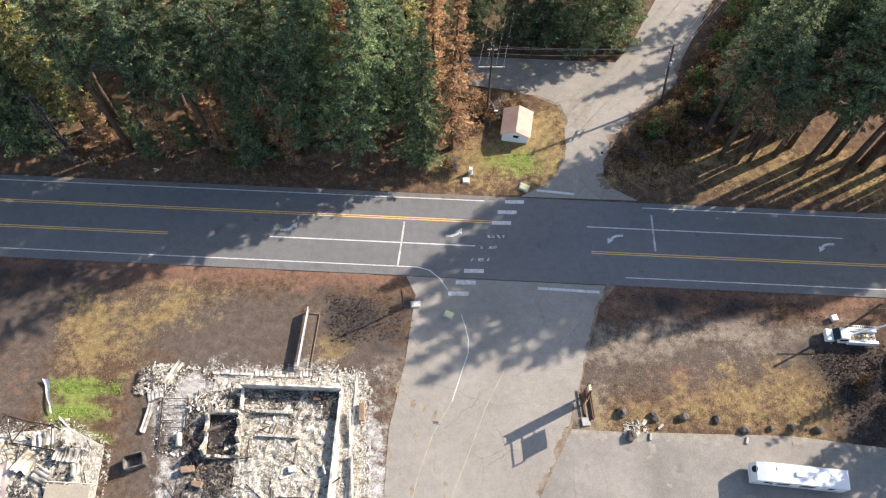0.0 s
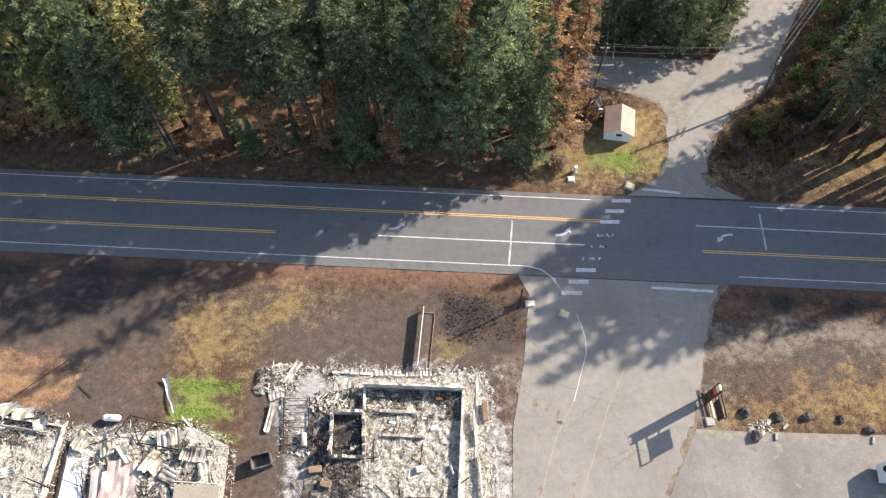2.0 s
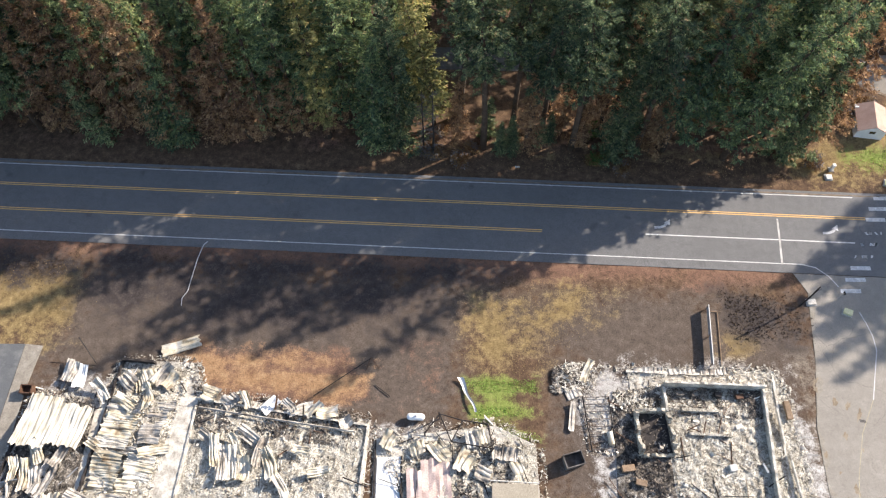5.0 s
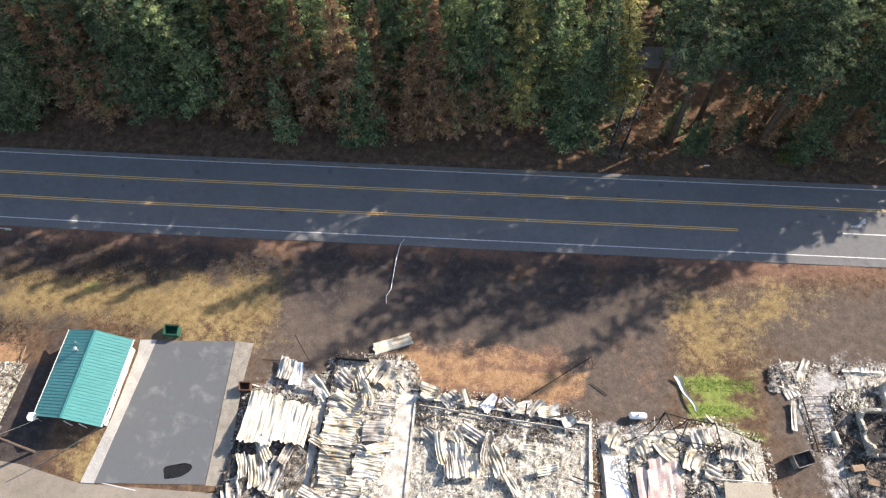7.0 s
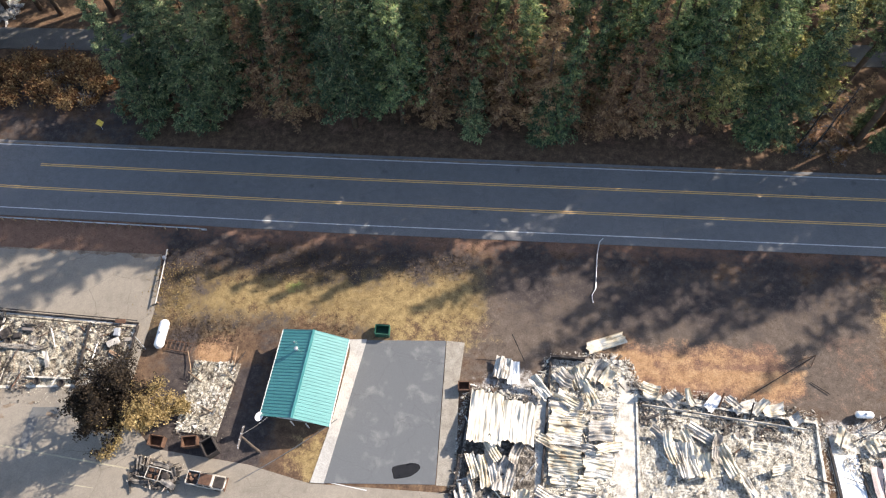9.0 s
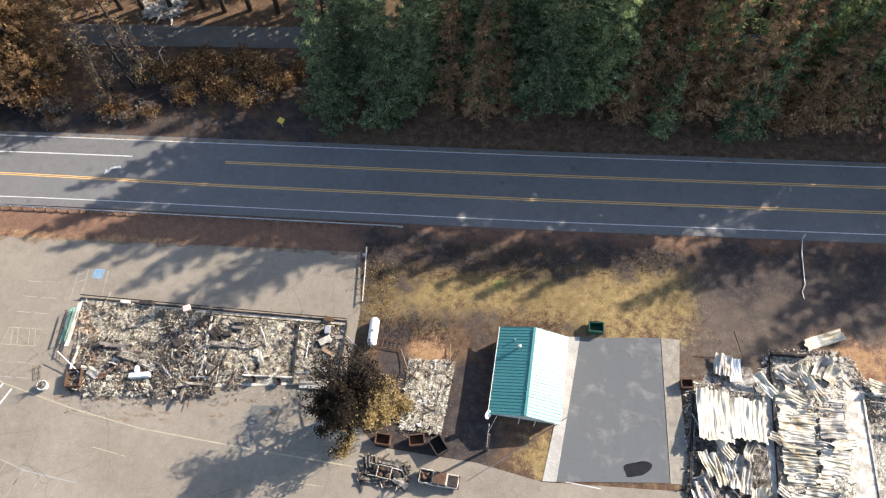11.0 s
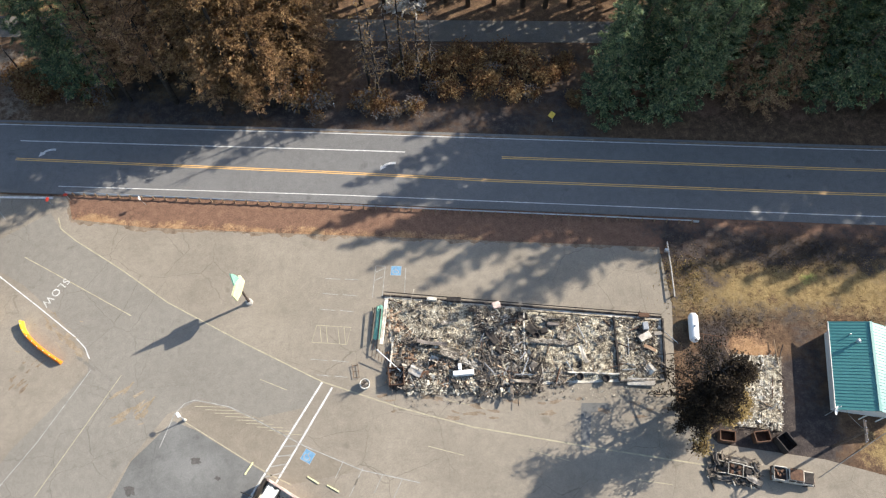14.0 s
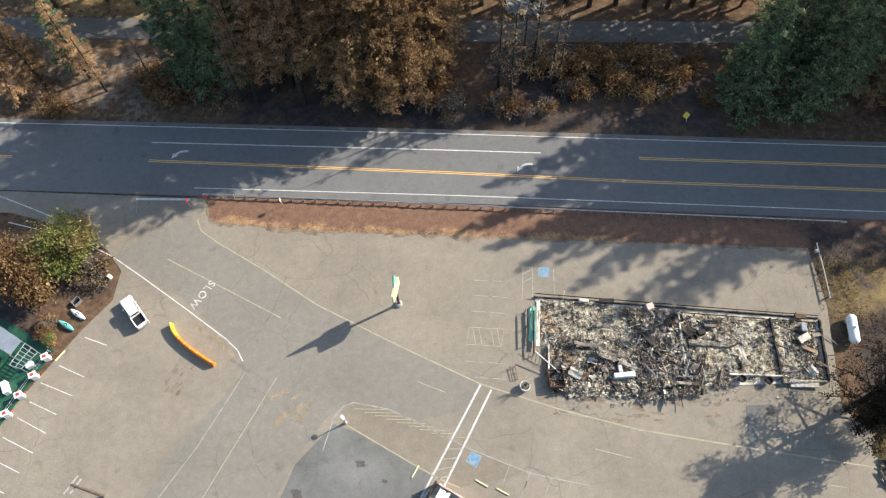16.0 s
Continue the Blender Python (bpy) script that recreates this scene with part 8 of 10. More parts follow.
burnt_oak(-167.2, 26.4, 15.5, 6.2, 34)


def tufts(name, ring, n, mat, seed, h, label):
    """Standing grass, too fine to count."""
    r = np.random.RandomState(seed)
    if "green" not in name:
        n, h = int(n * 2.2), h * 0.5
    xs, ys = [p[0] for p in ring], [p[1] for p in ring]
    p = np.stack([r.uniform(min(xs), max(xs), n), r.uniform(min(ys), max(ys), n)], 1)
    keep = inside(p[:, 0], p[:, 1], ring) & (wave(p[:, 0] * 2, p[:, 1] * 2, seed) + r.normal(0, 0.35, n) > -0.1)
    p = p[keep]
    n = len(p)
    if "green" not in name:
        p = p + r.normal(0, 0.55, (n, 2)) * r.choice([0.5, 1.0, 2.6], (n, 1))
    b = np.concatenate([p, np.full((n, 1), -0.03)], 1)
    o = np.concatenate([r.normal(0, 0.9, (n, 2)), np.ones((n, 1))], 1)
    v, f = sprays(r, b, o, r.uniform(0.6, 1.4, n) * h, np.zeros(n))
    tagged(new(name, np_mesh(name, v, f, mat)), label, "grass", "", "stuff")


tufts("dry_grass", [(-161.75, 48.5), (-139.75, 49), (-115.75, 48), (-116.75, 39), (-131.75, 39), (-148.75, 40), (-166, 39), (-166, 43)], 4200, "grass_dry", 1, 0.28, "dry yellow grass on the burnt verge")
tufts("dry_grass", [(-57, 45), (-30, 46), (-33, 44), (-43, 35), (-46, 30), (-58, 33)], 3200, "grass_dry", 2, 0.25, "dry yellow grass beside the ruins")
tufts("dry_grass", [(24, 33), (62, 36), (70, 30), (68, 24), (26, 24)], 4200, "grass_dry", 3, 0.3, "dry yellow grass beside the rocks")
tufts("dry_grass", [(2, 65), (19, 65), (22.5, 76), (12, 82), (8, 74), (-4, 70)], 2200, "grass_dry", 4, 0.3, "dry grass round the pump shed")
tufts("dry_grass", [(-75, 68.8), (0, 64.8), (0, 68.5), (-75, 72.5)], 2600, "grass_dry", 5, 0.3, "dry grass along the forest edge")
tufts("green_grass", [(-57.4, 30.9), (-46.6, 30.9), (-46.2, 29.0), (-57, 29.0)], 1100, "grass_green", 6, 0.16, "bright green lawn strip")
tufts("green_grass", [(-56, 27.0), (-46.4, 27.0), (-46.2, 25.5), (-55, 25.5)], 800, "grass_green", 7, 0.16, "bright green lawn strip")
tufts("green_grass", [(-52.5, 23.3), (-46.2, 23.3), (-46.2, 21.9), (-51.5, 21.9)], 500, "grass_green", 8, 0.16, "bright green lawn strip")
tufts("green_grass", [(7.5, 66.6), (17.5, 66.6), (18.5, 71), (8, 71.4)], 800, "grass_green", 9, 0.2, "green grass round the pump shed")
tufts("burnt_grass", [(-168, 54.5), (-110, 51.6), (-60, 49), (-60, 46.5), (-110, 49), (-165, 51)], 5200, "scrub", 10, 0.22, "charred grass stubble along the verge")
tufts("burnt_grass", [(-18, 45), (-5.5, 44), (-5.5, 37), (-16, 37)], 1000, "scrub", 11, 0.4, "charred grass stubble beside the side road")
tufts("burnt_grass", [(27, 45), (60, 43), (58, 40.5), (30, 42)], 2400, "scrub", 12, 0.35, "charred grass stubble along the verge")
tufts("burnt_grass", [(56, 35), (80, 38), (80, 19), (60, 21)], 4200, "scrub", 13, 0.55, "charred scrub stubble")
tufts("burnt_grass", [(-167, 53), (-118, 50.4), (-119, 47.4), (-140, 46.4), (-154, 46.0), (-167, 45.5)], 7000, "scrub", 14, 0.36, "charred scrub on the burnt verge")
tufts("burnt_grass", [(-166, 40.5), (-150, 39.2), (-137, 39.0), (-137, 37.2), (-150, 36.6), (-166, 35.4)], 3600, "scrub", 15, 0.3, "charred scrub behind the burnt cabin")
tufts("leaf_litter", [(26.5, 64.5), (29, 70), (35, 77.5), (44, 80), (60, 72), (80, 66), (80, 60.8)], 5200, "leaf_sear", 17, 0.5, "dry tan leaf litter and brush under the trees")
tufts("dry_brush", [(27.5, 66), (30, 71.5), (36, 77), (42, 77), (44, 70), (34, 65.5)], 1500, "leaf_red", 18, 1.0, "tangled brown roadside brush")
tufts("dry_scrub", [(-168, 49), (-162, 48.5), (-163, 40), (-168, 40)], 900, "leaf_sear", 16, 0.4, "withered tan scrub on the verge")

# ---------------------------------------------------------------- road furniture
def guardrail():
    a, b = Vector((-263.6, 62.0)), Vector((-162.0, 55.25))
    d = (b - a).normalized()
    ang = math.degrees(math.atan2(d.y, d.x))
    ln = (b - a).length
    t = thing("guardrail", (a.x, a.y), "galvanised steel guardrail on posts along the highway", "guardrail", ang)
    prof = [(0.0, 0.44), (0.06, 0.48), (0.06, 0.54), (0.0, 0.59), (0.06, 0.64), (0.06, 0.70), (0.0, 0.74)]
    n = 27
    for k in range(n):
        x0, x1 = ln * k / n, ln * (k + 1) / n
        g = Geo()
        vs = [(x, y + 0.1, z) for x in (x0, x1 + 0.05) for y, z in prof] + [(x, y + 0.075, z) for x in (x0, x1 + 0.05) for y, z in prof]
        m = len(prof)
        fs = [(i, i + 1, m + i + 1, m + i) for i in range(m - 1)] + [(2 * m + i, 3 * m + i, 3 * m + i + 1, 2 * m + i + 1) for i in range(m - 1)] + [(m - 1, 3 * m - 1, 4 * m - 1, 2 * m - 1)]
        part("rail", g.add(vs, fs), "steel", t)
    post = Geo().box((0, 0, 0.3), (0.16, 0.2, 0.9)).mesh("post", "wood")
    for k in range(53):
        ob = new("post", post)
        ob.parent = t
        ob.matrix_basis = pose(0.4 + (ln - 0.8) * k / 52, -0.06, 0)
    part("end_cap", Geo().box((-0.4, 0.05, 0.6), (1.0, 0.3, 0.35), None, 0.1), "steel", t, "flared steel rail end")
    part("end_cap", Geo().box((ln + 0.3, 0.0, 0.6), (0.9, 0.3, 0.35), None, 0.1), "steel", t, "flared steel rail end")


guardrail()


def sign_on_post(name, x, y, h, w, mat, label, rz=0.0, shape="diamond", lean=0, z=0.0):
    t = thing(name, (x, y, z), label, "road sign", rz)
    m = turn(lean, 0, 0)
    g = Geo().tube([(0, 0, -0.1), (0, 0, h)], 0.035, 8)
    g.v = [tuple(m @ Vector(p)) for p in g.v]
    part("post", g, "steel", t)
    k = {"diamond": 4, "octagon": 8, "square": 4}[shape]
    off = {"diamond": 0.0, "octagon": math.pi / 8, "square": math.pi / 4}[shape]
    ring = [(w * math.cos(2 * math.pi * i / k + off), w * math.sin(2 * math.pi * i / k + off)) for i in range(k)]
    g = Geo().prism(ring, -0.012, 0.012)
    mm = m @ pose(0, -0.06, h - w * 0.6, 90, 0, 0)
    g.v = [tuple(mm @ Vector(p)) for p in g.v]
    part("plate", g, mat, t)
    return t


sign_on_post("stop_sign", -266.3, 60.0, 2.2, 0.42, "red_sign", "red octagonal stop sign on a steel post", 75, "octagon", 0)
sign_on_post("stop_sign", -263.6, 61.0, 2.0, 0.36, "red_sign", "small red sign beside the guardrail end", 20, "octagon", 0)
sign_on_post("road_sign", -250.8, 59.9, 2.4, 0.42, "white", "white rectangular sign on a leaning post", 100, "square", -8)
sign_on_post("warning_sign", -183.0, 75.6, 1.6, 0.72, "yellow_sign", "yellow diamond warning sign on a bent post", 15, "diamond", -35)
sign_on_post("road_sign", -47.5, 67.6, 1.6, 0.55, "white", "white square sign at the forest edge", -5, "square", 20)
sign_on_post("road_sign", 13.4, 64.2, 2.6, 0.5, "steel", "square sign seen from behind by the stop line", 190, "square", 0)
sign_on_post("marker_post", -221.0, 79.4, 1.4, 0.2, "white", "small white marker post among burnt bushes", 20, "square", 10)
sign_on_post("road_sign", 0.6, 43.6, 2.4, 0.35, "black", "dark sign seen from behind at the crosswalk", 100, "square", 0)


def cabinet(name, x, y, s, rz, mat, label, pad=True, category="utility box"):
    t = thing(name, (x, y), label, category, rz)
    if pad:
        part("base", Geo().box((0, 0, 0.03), (s[0] + 0.4, s[1] + 0.4, 0.14), None, 0.02), "concrete", t)
    part("body", Geo().box((0, 0, s[2] / 2 + 0.08), s, None, 0.04), mat, t)
    part("lid", Geo().box((0, 0, s[2] + 0.11), (s[0] + 0.08, s[1] + 0.08, 0.06), None, 0.02), mat, t)
    part("door", Geo().box((0, -s[1] / 2 - 0.012, s[2] * 0.5 + 0.06), (s[0] * 0.8, 0.03, s[2] * 0.8)), mat, t)
    return t


cabinet("utility_box", 5.3, 67.2, (0.45, 0.5, 1.3), 0, "cream", "pale metal utility cabinet beside the forest")
cabinet("utility_box", 4.5, 65.6, (0.9, 0.8, 0.2), 0, "cream", "low pale utility vault lid in the verge")
cabinet("utility_box", 14.2, 64.3, (1.3, 1.0, 0.15), -25, "pale_yellow", "pale flat utility vault lid at the corner")
cabinet("utility_box", -3.6, 43.0, (1.2, 0.8, 0.2), 3, "ashy_concrete", "pale concrete vault lid beside the side road")
cabinet("traffic_box", 1.5, 41.3, (1.2, 0.8, 0.4), -25, "pale_yellow", "yellow and grey traffic control box", True)
cabinet("cooler", 60.3, 40.7, (0.8, 0.8, 0.6), 10, "white", "white box on the red soil", False, "box")
cabinet("utility_box", -276.9, 47.4, (0.8, 0.5, 0.35), -35, "cream", "pale box on the planted island", False)


def pole(x, y, h, label, arms, lamp=None, rz=0.0, drums=0, lean=0.0, arm_mat="twig"):
    t = thing("utility_pole", (x, y), label, "utility pole", rz)
    t.matrix_basis = pose(x, y, 0, 0, 0, rz) if not lean else pose(x, y, 0, 0, lean, 0) @ pose(0, 0, 0, 0, 0, rz)
    part("pole", Geo().tube([(0, 0, -0.3), (0, 0, h / 2), (0.05, 0, h)], 0.22, 10, 0.15), "pole_wood", t)
    for z, w in arms:
        a = part("crossarm", Geo().box((0, 0.16, z), (w, 0.14, 0.16)), arm_mat, t)
        for k in range(4):
            xx = -w / 2 + 0.15 + k * (w - 0.3) / 3
            part("insulator", Geo().lathe([(0.04, z + 0.07), (0.07, z + 0.12), (0.04, z + 0.17), (0.06, z + 0.22), (0.02, z + 0.27)], 8, Matrix.Translation((xx, 0.16, 0))), "grey_paint", a)
    for k in range(drums):
        part("transformer", Geo().lathe([(0.2, h * 0.7), (0.24, h * 0.7 + 0.05), (0.24, h * 0.7 + 0.8), (0.15, h * 0.7 + 0.9)], 12, Matrix.Translation((0.4 - 0.8 * k, -0.25, 0))), "grey_paint", t, "grey transformer drum")
    if lamp:
        part("lamp_arm", Geo().tube([(0, 0, lamp[2]), (lamp[0] * 0.5, lamp[1] * 0.5, lamp[2] + 0.5), (lamp[0], lamp[1], lamp[2] + 0.4)], 0.04, 6), "steel", t)
        part("lamp_head", Geo().box((lamp[0], lamp[1], lamp[2] + 0.35), (0.7, 0.3, 0.18), None, 0.06), "white", t)
    return t


pole(8.4, 79.5, 17.4, "tall dark wooden utility pole with pale crossarm beside the shed", [(12.2, 4.4), (16.2, 1.6)], (1.2, -3.0, 4.6), arm_mat="pale_arm")
pole(39.7, 82.1, 14.8, "leaning wooden utility pole with crossarms at the side road", [(14.0, 2.0), (12.6, 2.2), (9.6, 2.8), (8.8, 2.4)], (-3.6, 2.6, 7.2), 60, 2, -7.5)
pole(62.9, 39.7, 8.6, "dark wooden utility pole beside the utility truck", [(6.2, 5.4)], arm_mat="pole_wood")
pole(-148.6, 20.1, 9.6, "wooden utility pole with paired pale crossarms by the teal building", [(9.2, 3.0), (9.55, 2.6)], None, 82)
pole(-271.0, 14.6, 9.0, "utility pole with a pale crossarm south of the lot", [(8.8, 2.6), (7.6, 2.0)], None, 60, arm_mat="pale_arm")
charred = thing("burnt_post", (-5.5, 42.4), "tall charred post standing in burnt grass", "post")
part("post", Geo().tube([(0, 0, -0.2), (0.05, 0, 3.5), (0.0, 0.1, 7.0)], 0.14, 8, 0.1), "char", charred)
part("bracket", Geo().tube([(0, 0, 5.0), (0.5, 0.1, 6.4)], 0.05, 6), "twig", charred)


def cable(a, b, sag, r=0.032):
    t = thing("overhead_cable", (a[0], a[1], a[2]), "thin dark overhead cable between poles", "cable", 0, "overhead cables")
    pts = []
    for i in range(13):
        u = i / 12
        p = Vector(a).lerp(Vector(b), u) - Vector((0, 0, 4 * sag * u * (1 - u))) - Vector(a)
        pts.append(p)
    part("strand", Geo().tube(pts, r, 4), "wire", t)


for dx, dz in ((-2.0, 12.5), (-0.7, 12.5), (0.8, 12.5), (2.0, 12.5)):
    cable((8.4 + dx, 79.7, dz), (18.5 + dx, 135, dz), 1.4)
for dz, dy, ez in ((17.3, 0.0, 14.4), (16.4, 0.4, 14.0), (15.4, 0.2, 12.8)):
    cable((8.4, 79.5 + dy, dz), (37.9, 82.1 + dy, ez), 0.7)
    cable((8.4, 79.5 + dy, dz), (-60, 84 + dy, dz - 2), 1.5)
for dx, dz in ((-0.7, 14.2), (0.1, 14.5), (0.9, 12.8), (0.5, 9.6)):
    cable((37.9 + dx, 82.2, dz), (82 + dx, 140, dz), 1.6)
for z, dy in ((8.5, 0.0), (6.4, -2.0), (6.4, 2.0)):
    cable((62.9, 39.7 + dy, z), (140, 33 + dy, z), 1.5)
# assumed cable, added along a thin shadow line on the ground by the eave
cable((-137.6, 24.0, 2.9), (-151.2, 16.1, 0.15), 0.9, 0.06)
cable((-148.9, 20.2, 9.6), (-147.2, 24.2, 3.2), 0.3)


def lot_sign():
    t = thing("pole_sign", (-231.5, 42.3), "tall pole sign with pale yellow panel and mint arrow", "sign")
    part("base", Geo().lathe([(0.55, -0.1), (0.55, 0.35), (0.4, 0.5)], 16), "concrete", t)
    part("pole", Geo().tube([(0, 0, 0.3), (0, 0, 7.6)], 0.2, 12), "pole_wood", t)
    g = Geo().prism([(-1.65, -1.05), (-0.2, -1.55), (1.65, -1.1), (1.55, 1.05), (0.1, 1.55), (-1.7, 1.1)], -0.16, 0.16)
    m = pose(0.0, -0.3, 6.2, 90, 0, 78)
    g.v = [tuple(m @ Vector(p)) for p in g.v]
    part("panel", g, "pale_yellow", t, "pale yellow sign panel")
    g = Geo().prism([(-0.8, -0.9), (0.7, -0.9), (0.45, 1.0), (-0.15, 2.6)], -0.12, 0.12)
    m = pose(0.05, 0.1, 8.0, 90, 0, 70)
    g.v = [tuple(m @ Vector(p)) for p in g.v]
    part("arrow", g, "mint", t, "mint green arrow-shaped panel")


def fuel_sign():
    t = thing("pylon_sign", (20.6, 27.9), "burnt fuel station pylon sign with an empty side frame", "sign", 4)
    for y in (-0.55, 0.55):
        part("post", Geo().box((0, y, 3.6), (0.22, 0.22, 7.4)), "rust", t)
    for k, (z, mt) in enumerate([(1.4, "char"), (2.65, "rust"), (3.9, "char"), (5.15, "red_sign"), (6.45, "pale_yellow")]):
        part("panel", Geo().box((0, 0, z), (0.3, 0.9, 1.2)), mt, t)
    for a, b in (((0, -0.6, 6.75), (0, -4.0, 6.75)), ((0, -0.6, 5.75), (0, -4.0, 5.75)), ((0, -4.0, 5.65), (0, -4.0, 6.85)), ((0, -0.6, 4.6), (0, -1.3, 4.6))):
        part("frame_bar", Geo().tube([a, b], 0.11, 4), "rust", t)
    part("panel", Geo().box((0, -2.5, 4.65), (0.2, 2.6, 2.0)), "char", t, "scorched blank price panel")
    part("base", Geo().box((0.2, -3.0, 0.12), (1.2, 1.2, 0.35), None, 0.05), "concrete", t)
    for k, (x, y0, y1) in enumerate([(0.5, -2.4, 1.4), (0.9, -2.6, 0.6), (0.2, -2.0, 1.9)]):
        part("plank", Geo().box((x, (y0 + y1) / 2, 0.25 + 0.1 * k), (0.28, y1 - y0, 0.1)), ("wood", "pale_yellow", "rust")[k], t)


lot_sign()
fuel_sign()
lamp = thing("lamp_post", (-238.5, 24.3), "short lamp post with a white head on the hatched island", "lamp post")
part("pole", Geo().tube([(0, 0, -0.1), (0, 0, 2.6)], 0.07, 8), "grey_paint", lamp)
part("head", Geo().box((-0.1, 0.1, 2.75), (0.75, 0.45, 0.3), turn(0, 0, 130), 0.1), "white", lamp)
part("base", Geo().lathe([(0.22, -0.05), (0.22, 0.5), (0.12, 0.6)], 12), "concrete", lamp)


def sign_frame():
    t = thing("sign_frame", (-20.3, 37.4), "long low sign frame with a pale top rail", "sign frame", -5)
    part("panel", Geo().box((0, 0, 1.0), (0.07, 9.3, 0.9)), "grey_paint", t, "weathered sign panel")
    part("top_rail", Geo().box((0, 0, 1.52), (0.12, 9.4, 0.1)), "cream", t, "pale top rail")
    for y in (-4.5, 0, 4.5):
        part("post", Geo().box((0, y, 0.7), (0.14, 0.12, 1.6)), "wood", t)
    part("lower_rail", Geo().box((1.7, 0, 0.12), (0.09, 8.4, 0.12)), "wood", t)
    part("end_rail", Geo().box((0.85, 4.2, 0.12), (1.6, 0.09, 0.12)), "wood", t)


sign_frame()

# ---------------------------------------------------------------- pump shed
def shed():
    t = thing("pump_shed", (13.4, 76.0), "small white shed with a faded pink gable roof", "shed", -9)
    W, L, h, ridge = 4.6, 5.0, 2.3, 3.5
    for c, s in (((W / 2 - 0.1, 0, h / 2), (0.16, L, h)), ((-W / 2 + 0.1, 0, h / 2), (0.16, L, h)), ((0, L / 2 - 0.08, h / 2), (W - 0.36, 0.16, h)), ((0, -L / 2 + 0.08, h / 2), (W - 0.36, 0.16, h))):
        part("wall", Geo().box(c, s), "white", t)
    for y in (-L / 2 + 0.08, L / 2 - 0.08):
        part("gable", Geo().add([(-W / 2, y - 0.08, h), (W / 2, y - 0.08, h), (0, y - 0.08, ridge - 0.1), (-W / 2, y + 0.08, h), (W / 2, y + 0.08, h), (0, y + 0.08, ridge - 0.1)], [(0, 1, 2), (5, 4, 3), (0, 3, 4, 1), (1, 4, 5, 2), (2, 5, 3, 0)]), "white", t)
    for s in (1, -1):
        part("roof", Geo().grid(lambda u, v, s=s: (s * v * (W / 2 + 0.3), (u - 0.5) * (L + 0.7), ridge - v * 1.32), 2, 2, 0.1), "pink_roof", t, "faded pink roof slope")
    win = part("window", Geo().box((0.1, -L / 2 - 0.02, 1.7), (1.1, 0.06, 0.75)), "white", t)
    part("pane", Geo().box((0.1, -L / 2 - 0.06, 1.7), (0.95, 0.03, 0.6)), "glass", win)


shed()

# ---------------------------------------------------------------- vehicles
def wheels(t, xs, y, r=0.38, rim="steel", w=0.26):
    for x in xs:
        for s in (-1, 1):
            m = pose(x, s * y, r, 90, 0, 0)
            tyre = part("wheel", Geo().lathe([(r * 0.6, -w / 2), (r * 0.93, -w / 2), (r, -w / 4), (r, w / 4), (r * 0.93, w / 2), (r * 0.6, w / 2)], 18, m), "tyre", t, "", True)
            part("rim", Geo().lathe([(r * 0.2, -w / 2 - 0.01), (r * 0.58, -w / 2 + 0.02), (r * 0.58, w / 2 - 0.02), (r * 0.2, w / 2 + 0.01)], 12, m), rim, tyre)


def pickup(x, y, rz, label, paint="white", length=5.7, bed="open", burnt=False, z=0.0):
    t = thing("burnt_pickup" if burnt else "pickup_truck", (x, y, z), label, "pickup truck", rz)
    h = length / 2
    glass = "char" if burnt else "glass"
    part("body", Geo().box((0, 0, 0.72), (length, 1.92, 0.62), None, 0.14), paint, t)
    part("hood", Geo().box((h - 0.85, 0, 1.08), (1.5, 1.78 if not burnt else 1.5, 0.16), None, 0.12), paint if not burnt else "char", t)
    g = Geo().box((0.15, 0, 1.42), (2.3, 1.78, 0.78), None, 0.12, 0.86)
    cab = part("cab", g, paint, t)
    part("roof", Geo().box((0.12, 0, 1.82), (1.7, 1.46, 0.05), None, 0.1), paint if not burnt else "rust", t)
    part("windscreen", Geo().box((1.16, 0, 1.45), (0.05, 1.45, 0.52), turn(0, -24, 0)), glass, cab)
    part("rear_window", Geo().box((-0.90, 0, 1.47), (0.05, 1.3, 0.42), turn(0, 14, 0)), glass, cab)
    for s in (-1, 1):
        for xx in (0.6, -0.4):
            part("side_window", Geo().box((xx, s * 0.84, 1.5), (0.78, 0.05, 0.4), turn(s * 8, 0, 0)), glass, cab)
        part("headlight", Geo().box((h - 0.03, s * 0.72, 0.86), (0.1, 0.32, 0.2)), "steel" if not burnt else "char", t)
        part("tail_light", Geo().box((-h + 0.01, s * 0.86, 0.88), (0.08, 0.14, 0.3)), "red_sign" if not burnt else "char", t)
        if not burnt:
            part("mirror", Geo().box((1.0, s * 1.06, 1.28), (0.14, 0.24, 0.2), None, 0.03), paint, t)
    bl = h - 0.95
    cx = -h + bl / 2 + 0.05
    part("bed_floor", Geo().box((cx, 0, 1.04 if not burnt else 1.07), (bl - 0.1, 1.55, 0.04)), "black" if not burnt else "char", t)
    for s in (-1, 1):
        part("bed_wall", Geo().box((cx, s * 0.87, 1.2), (bl, 0.15, 0.42), None, 0.04), paint, t)
    part("tailgate", Geo().box((-h + 0.06, 0, 1.2), (0.1, 1.6, 0.42), None, 0.03), paint, t)
    part("bed_front", Geo().box((cx + bl / 2 - 0.05, 0, 1.2), (0.1, 1.6, 0.42)), paint, t)
    part("front_bumper", Geo().box((h + 0.06, 0, 0.58), (0.18, 1.86, 0.24), None, 0.05), "steel" if not burnt else "rust", t)
    part("rear_bumper", Geo().box((-h - 0.06, 0, 0.58), (0.18, 1.86, 0.22), None, 0.05), "steel" if not burnt else "rust", t)
    wheels(t, (h - 1.0, -h + 1.15), 0.86, 0.38, "rust" if burnt else "steel")
    return t


